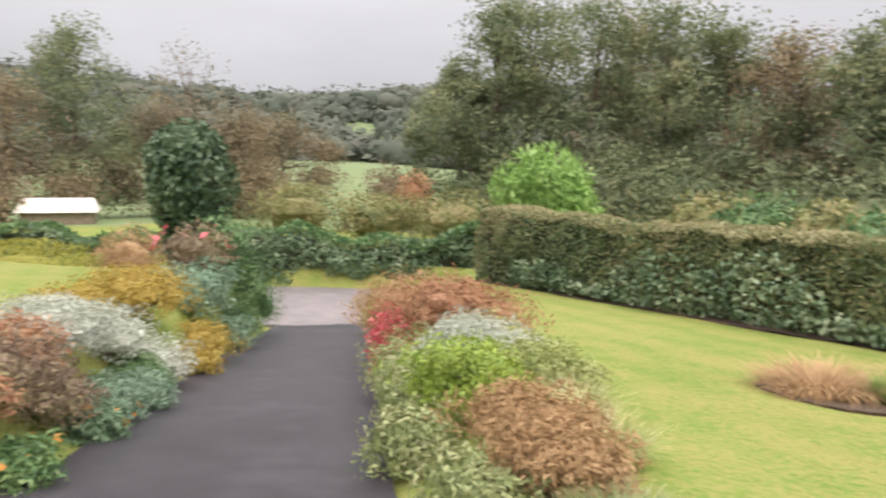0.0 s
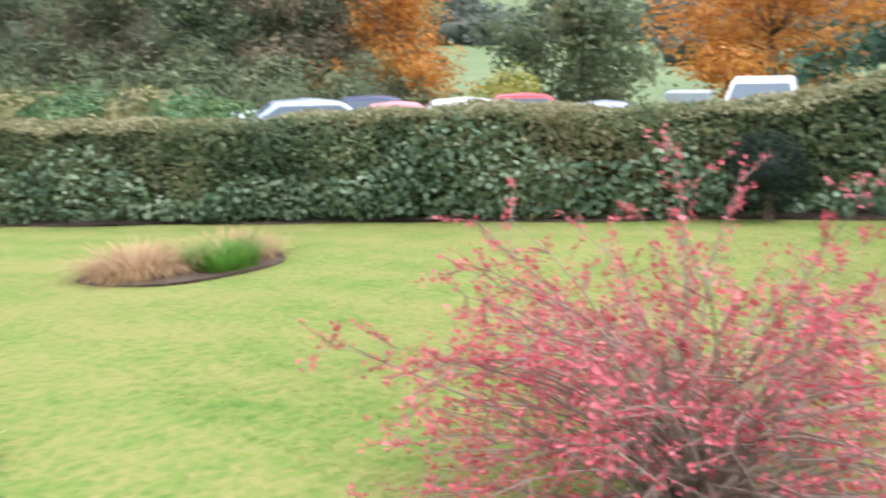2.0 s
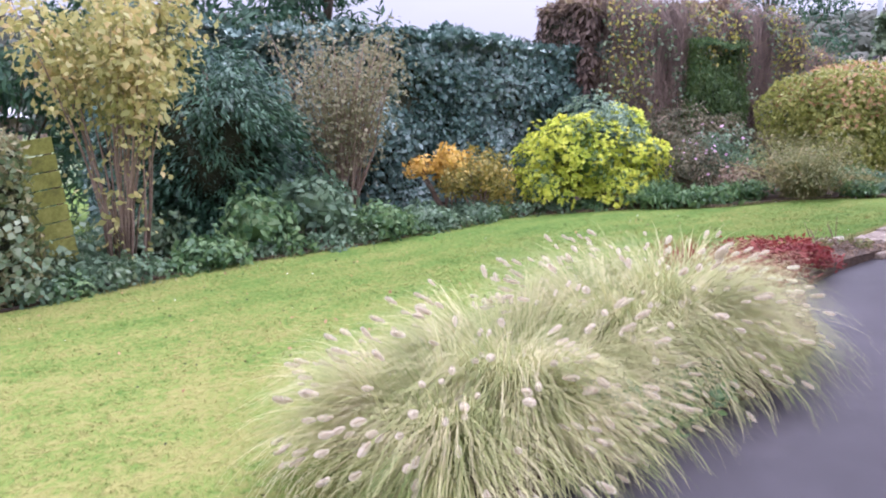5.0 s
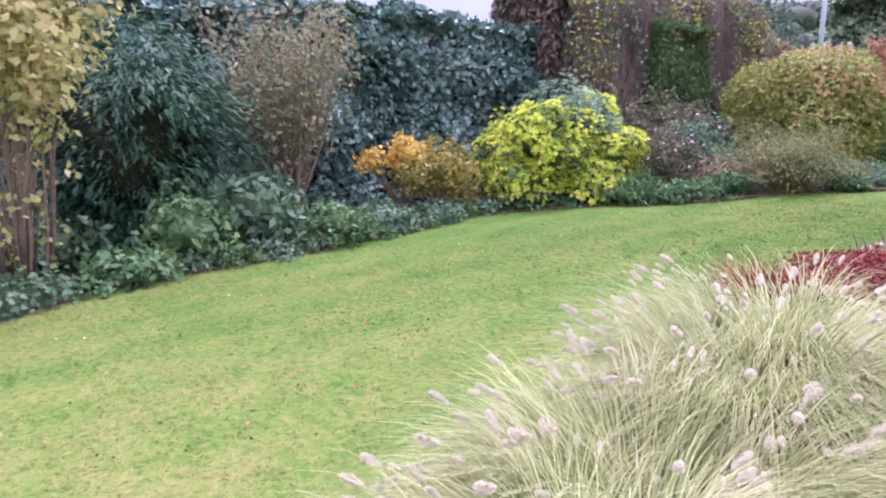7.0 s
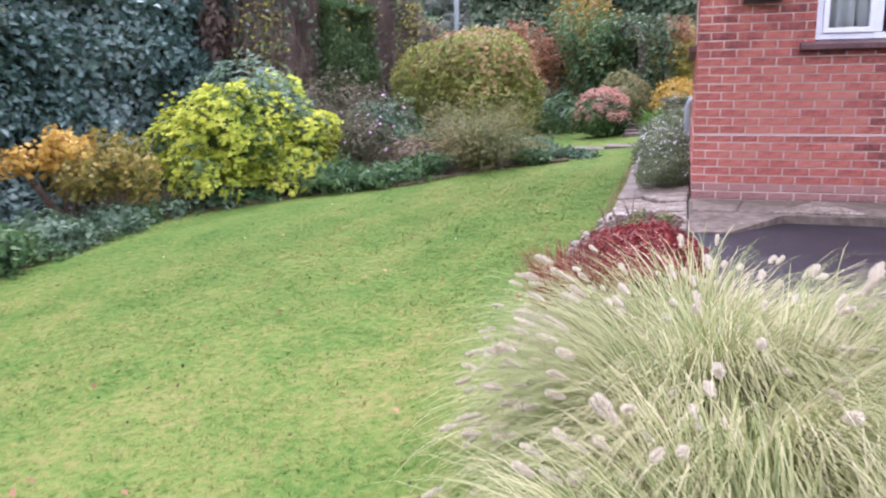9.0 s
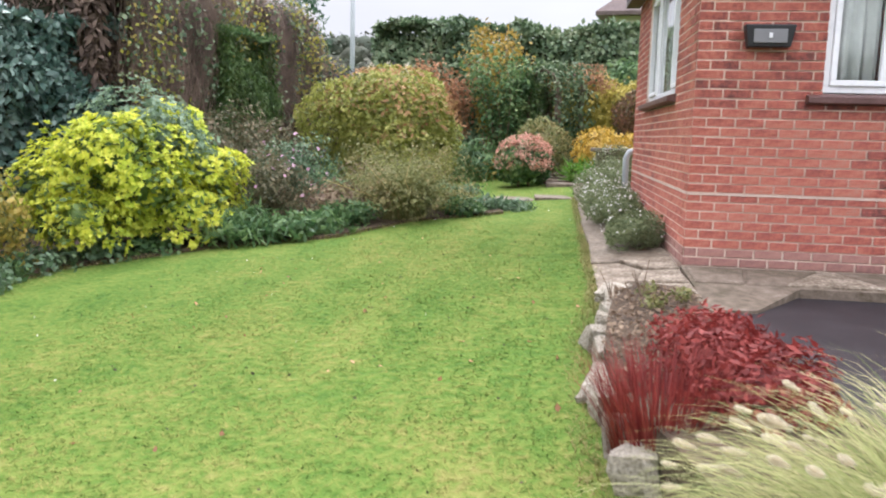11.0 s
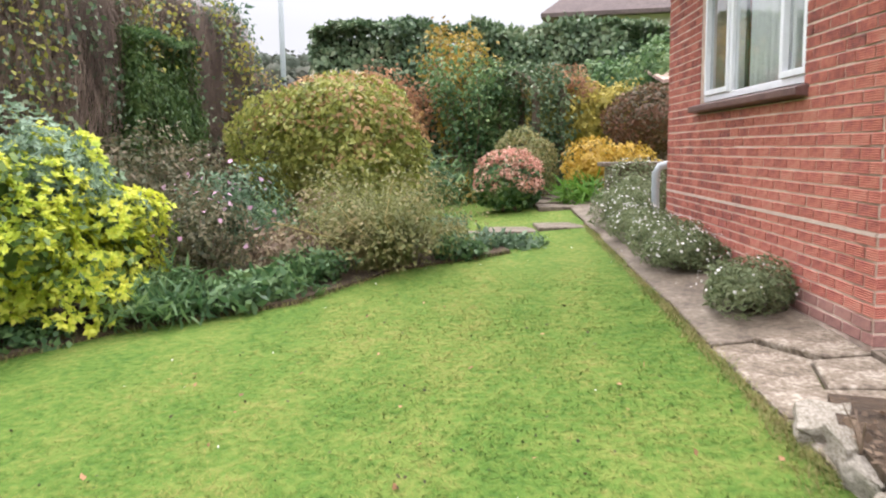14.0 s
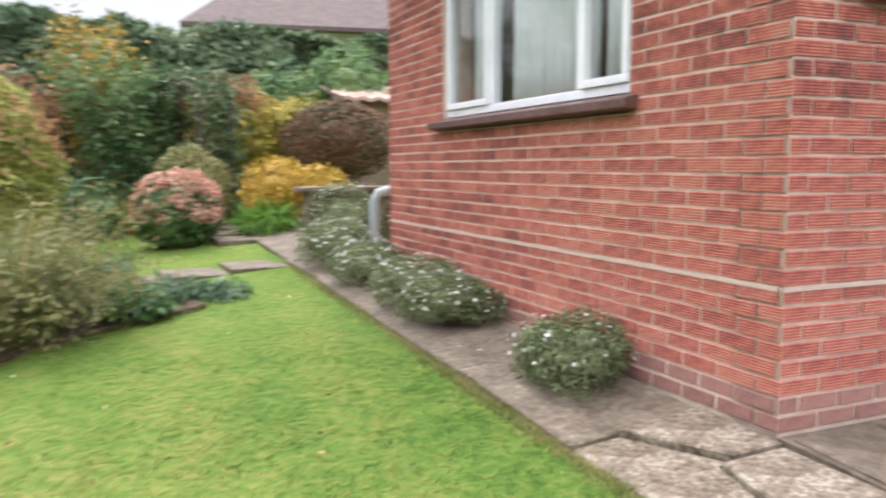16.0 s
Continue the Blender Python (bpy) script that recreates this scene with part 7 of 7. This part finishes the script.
def broken_paving(x0, x1, y0, y1, cuts, seed):
    """A rectangle cracked by random straight breaks into uneven pieces."""
    r = np.random.default_rng(seed)
    polys = [[Vector((x0, y0)), Vector((x1, y0)), Vector((x1, y1)), Vector((x0, y1))]]

    def area(p):
        return abs(sum(a.x * b.y - b.x * a.y for a, b in zip(p, p[1:] + p[:1]))) / 2

    for i in range(cuts):
        polys.sort(key=area)
        p = polys.pop()
        c = sum(p, Vector((0, 0))) / len(p)
        long_x = max(q.x for q in p) - min(q.x for q in p) > max(q.y for q in p) - min(q.y for q in p)
        w = (0 if long_x else math.pi / 2) + r.normal(0, 0.4)
        nn = Vector((math.cos(w), math.sin(w)))
        halves = ([], [])
        for a, b in zip(p, p[1:] + p[:1]):
            da, db = (a - c).dot(nn), (b - c).dot(nn)
            halves[0 if da > 0 else 1].append(a)
            if da * db < 0:
                m = a.lerp(b, da / (da - db))
                halves[0].append(m)
                halves[1].append(m)
        polys += [h for h in halves if len(h) > 2]
    return polys


for p in broken_paving(-0.72, -0.03, -1.35, 0.42, 7, 5):
    c = sum(p, Vector((0, 0))) / len(p)
    wx = HM @ Vector((c.x, c.y, 0))
    n = len(p)
    q = [(a - c) * (1 - 0.006 / max(0.05, (a - c).length)) for a in p]
    q2 = [a * (1 - 0.014 / max(0.05, a.length)) for a in q]
    ob = Geo().add([(a.x, a.y, -0.07) for a in q] + [(a.x, a.y, -0.008) for a in q] + [(a.x, a.y, 0.0) for a in q2], [tuple(range(2 * n, 3 * n))] + [(o + i, o + (i + 1) % n, o + n + (i + 1) % n, o + n + i) for o in (0, n) for i in range(n)]).put("slab", M_CRAZY, garden_path)
    ob.matrix_basis = pose(c.x, c.y, lawn_z(wx.x, wx.y) + 0.042 + 0.096 * (c.x + 0.37) + rng.normal(0, 0.004), 2.6 + rng.normal(0, 0.6), -5.5 + rng.normal(0, 0.6), 0)
y = 0.42
while y < 7.4:
    l = 1.15 + 0.5 * ((k * 7) % 3) / 2
    wx = HM @ Vector((-0.36, y + l / 2, 0))
    ob = slab_mesh(0.70, l - 0.006, 0.08, k).put("slab", M_SLAB, garden_path)
    ob.matrix_basis = pose(-0.37, y + l / 2, lawn_z(wx.x, wx.y) + 0.04, 2.6, -5.5 + rng.normal(0, 0.3), rng.normal(0, 0.6))
    y += l
    k += 1
for i in range(7):
    for j in range(1):
        wx = HM @ Vector((-0.95 - 0.62 * i, 5.85, 0))
        ob = slab_mesh(0.61, 0.62, 0.08, 30 + i).put("slab", M_SLAB, garden_path)
        ob.matrix_basis = pose(-1.05 - 0.62 * i, 5.8, ground_z(wx.x, wx.y) + 0.016, 0, 0, rng.normal(0, 0.6))
for i in range(6):
    wx = HM @ Vector((-0.5, 7.7 + 0.65 * i, 0))
    ob = slab_mesh(0.9, 0.64, 0.08, 50 + i).put("slab", M_SLAB, garden_path)
    ob.matrix_basis = pose(-0.75 - 0.12 * i, 7.75 + 0.65 * i, ground_z(wx.x, wx.y) + 0.016, 0, 0, rng.normal(0, 0.6))
apron = [tuple((HM @ Vector((a, b, 0))).xy) for a, b in ((-0.02, -1.3), (-0.02, -0.02), (8.9, -0.02), (8.9, -0.62), (0.75, -0.62), (0.3, -1.25))]
sheet("house_apron", apron, lambda x, y: 0.075 + 0.08 * min(0.0, (x - 8.16) * 0.42 - (y + 7.67) * 0.907 + 0.1), M_APRON, "mossy concrete strip at the foot of the front wall", "paving", 0.6, 0.15)
for p in broken_paving(0.0, 3.4, -0.58, -0.06, 8, 9):
    c = sum(p, Vector((0, 0))) / len(p)
    n = len(p)
    q = [(a - c) * (1 - 0.016 / max(0.05, (a - c).length)) for a in p]
    q2 = [a * (1 - 0.02 / max(0.05, a.length)) for a in q]
    ob = Geo().add([(a.x, a.y, -0.05) for a in q] + [(a.x, a.y, -0.01) for a in q] + [(a.x, a.y, 0.0) for a in q2], [tuple(range(2 * n, 3 * n))] + [(o + i, o + (i + 1) % n, o + n + (i + 1) % n, o + n + i) for o in (0, n) for i in range(n)]).put("slab", M_APRON if rng.random() < 0.7 else M_CRAZY, garden_path)
    ob.matrix_basis = pose(c.x, c.y, 0.088 + 0.08 * (c.y + 0.1) + abs(rng.normal(0, 0.004)), 4.6 + rng.normal(0, 0.5), rng.normal(0, 0.5), 0)
FB = [(7.85, -6.95), (7.72, -6.5), (7.35, -5.7), (6.9, -4.95), (6.3, -4.45), (5.75, -4.05), (5.25, -3.4), (5.0, -2.6), (4.75, -2.0), (4.55, -1.6), (4.95, -1.4), (5.6, -1.9), (6.3, -2.9), (6.9, -3.6), (7.45, -4.3), (7.8, -5.0), (8.05, -5.7), (8.3, -6.5), (8.35, -6.9)]
sheet("drive_bed", FB, lambda x, y: 0.03 - 0.05 * (7 - y) / 7 * 0 + min(0.0, (x - 7.0) * 0.06), M_SOIL, "narrow raised soil bed between drive and lawn", "flower bed", 0.4, 0.3)


def rock_mesh(seed):
    bm = bmesh.new()
    bmesh.ops.create_cube(bm, size=1.5)
    bmesh.ops.subdivide_edges(bm, edges=bm.edges[:], cuts=3, use_grid_fill=True)
    r = np.random.default_rng(seed)
    w = r.normal(size=(6, 3)) * np.array([2, 2, 3, 3, 6, 6])[:, None]
    ph = r.uniform(0, 6.3, 6)
    for v in bm.verts:
        c = np.array(v.co[:])
        k = 1 - 0.07 * max(0, np.linalg.norm(c) - 0.75) / 0.5
        c = c * k * (1 + sum((0.07, 0.07, 0.05, 0.05, 0.035, 0.035)[i] * math.sin(c @ w[i] + ph[i]) for i in range(6))) + r.normal(0, 0.022, 3)
        v.co = Vector(c)
    me = bpy.data.meshes.new("stone")
    bm.to_mesh(me)
    bm.free()
    me.materials.append(M_STONE)
    return me


ROCKS = [rock_mesh(100 + k) for k in range(5)]
edging = thing("stone_edging", 0, 0, 0, "row of rough pale stones edging the drive and bed", "edging", kind="structure")
LINES = [([(1.9, 0.72), (2.6, 0.28), (3.12, -0.05), (3.58, -0.58), (3.93, -1.07), (4.42, -1.52)], 0.095, 0.08, 0.04), ([(4.6, -1.45), (5.0, -1.38)], 0.25, 0.12, 0.08), ([(7.15, -3.85), (7.5, -4.4), (7.8, -5.0), (8.05, -5.7), (8.22, -6.25), (8.4, -6.75)], 0.25, 0.17, 0.1)]
k = 0
for pts, step, rl, rh in LINES:
    for (ax, ay), (bx, by) in zip(pts, pts[1:]):
        d = math.hypot(bx - ax, by - ay)
        for i in range(max(1, int(d / step))):
            if rh < 0.05 and rng.random() < 0.22:
                continue
            t = (i + 0.5) / max(1, int(d / step))
            x, y = ax + (bx - ax) * t + rng.normal(0, 0.02), ay + (by - ay) * t + rng.normal(0, 0.02)
            ob = new("stone", ROCKS[k % 5])
            ob.parent = edging
            ob.matrix_basis = pose(x, y, max(lawn_z(x, y) + rh * 0.45, tarmac_z(x, y) - 0.01 if x < 6 else -1), 0, 0, math.degrees(math.atan2(by - ay, bx - ax)) + rng.normal(0, 14)) @ pose(0, 0, 0, rng.normal(0, 9), rng.normal(0, 9), 0) @ Matrix.Diagonal((rl * rng.uniform(0.5, 1.4), (0.06 if rh < 0.1 else 0.12) * rng.uniform(0.7, 1.4), rh * rng.uniform(0.7, 1.4), 1))
            k += 1

# mown blades over the near lawn
NOGRASS = [BORDER, FB, ib, [hedge_xy(0, -0.3), hedge_xy(21.5, -0.3), hedge_xy(21.5, 3), hedge_xy(0, 3)]]
PATHB = [tuple((HM @ Vector((a, b, 0))).xy) for a, b in ((-0.70, -1.4), (-0.70, 12), (9, 12), (9, -0.3))]


def within(poly, x, y):
    c = np.zeros(len(x), bool)
    for (xi, yi), (xj, yj) in zip(poly, poly[-1:] + poly[:-1]):
        if yi != yj:
            c ^= ((yi > y) != (yj > y)) & (x < (xj - xi) * (y - yi) / (yj - yi) + xi)
    return c


def lawn_blades(n, x0, x1, y0, y1, length):
    x, y = rng.uniform(x0, x1, n), rng.uniform(y0, y1, n)
    keep = ~within(TARMAC, x, y) & ~within(PATHB, x, y) & ~((x < 1.9) & (y > 1.5))
    keep &= rng.random(n) < np.minimum(np.minimum(x - x0, x1 - x), np.minimum(y - y0, y1 - y)) / 2.2
    for p in NOGRASS:
        keep &= ~within(p, x, y)
    x, y = x[keep], y[keep]
    n = len(x)
    z = -0.132 - 0.0481 * x - 0.0725 * y + 0.0004 * x * y + 0.012 * np.sin(x * 2.1) * np.sin(y * 1.7)
    P = np.stack([x, y, z - 0.004], 1)
    a = rng.uniform(0, 6.28, n)
    tuft = 0.78 + 0.2 * np.sin(x * 9.1 + 2 * np.sin(y * 4.3)) * np.sin(y * 8.3 + 2 * np.sin(x * 5.1))
    s = (length * tuft * rng.uniform(0.5, 1.3, n))[:, None]
    side = np.stack([np.cos(a), np.sin(a), np.zeros(n)], 1) * 0.004
    tip = np.stack([-np.sin(a), np.cos(a), np.full(n, 0.55)], 1) * rng.uniform(0.6, 1.0, (n, 1))
    return np.stack([P - side, P + side, P + tip * s], 1)


V = np.concatenate([lawn_blades(680000, 1.5, 13.0, -10.5, 4.0, 0.044), lawn_blades(90000, 0.5, 9, 0.0, 10.0, 0.04), lawn_blades(110000, 7, 16, -15, -3, 0.034)])
ob = link_mesh("lawn_grass", array_mesh("lawn_grass", V, 3), M_LAWN_BLADE)
tagged(ob, "short mown grass blades of the lawn", "grass", kind="stuff")


def fringe(pts, per_metre, length, spread):
    """Longer, half dry grass where the mower misses the lawn's edge."""
    out = []
    for (ax, ay), (bx, by) in zip(pts, pts[1:]):
        n = int(per_metre * math.hypot(bx - ax, by - ay))
        t = rng.random(n)
        x, y = ax + (bx - ax) * t + rng.normal(0, spread, n), ay + (by - ay) * t + rng.normal(0, spread, n)
        a = rng.uniform(0, 6.28, n)
        z = -0.132 - 0.0481 * x - 0.0725 * y + 0.0004 * x * y
        q, tip = blades(np.stack([x, y, z - 0.005], 1), np.stack([np.cos(a), np.sin(a)], 1), rng.uniform(0.4, 1.2, n) * length, 0.005, 3, rng.uniform(0.4, 1.3, n))
        out.append(q)
    return np.concatenate(out)


EDGE = [tuple((HM @ Vector((-0.74, b, 0))).xy) for b in np.arange(-1.3, 5.8, 0.5)]
BEDSIDE = [(7.35, -3.8), (7.65, -4.4), (7.95, -5.0), (8.2, -5.7), (8.38, -6.25), (8.55, -6.75)]
DRIVESIDE = [(1.95, 0.85), (2.68, 0.38), (3.22, 0.05), (3.68, -0.48), (4.05, -0.97), (4.55, -1.4)]
q = np.concatenate([fringe(EDGE, 700, 0.065, 0.03), fringe(BEDSIDE, 450, 0.05, 0.05), fringe(DRIVESIDE, 700, 0.08, 0.05), fringe(BORDER[1:10], 350, 0.08, 0.05)])
tagged(link_mesh("edge_grass", blade_mesh("edge_grass", q), L_FRINGE), "ragged half dry grass along the lawn edges", "grass", kind="stuff")

# facing bricks
lay_bricks(wall_side, SIDE_L + 0.006, [(SIDE_OPEN[0][0], SIDE_OPEN[0][1], 1.49, 2.76)], lambda p, z: p > SIDE_L - 2.1 and z < 1.5, SIDE)
lay_bricks(wall_front, FRONT_L, [(a, b, 1.45, d) for a, b, c, d in FRONT_OPEN], lambda p, z: p < 1.25 and z < 1.3, Matrix())
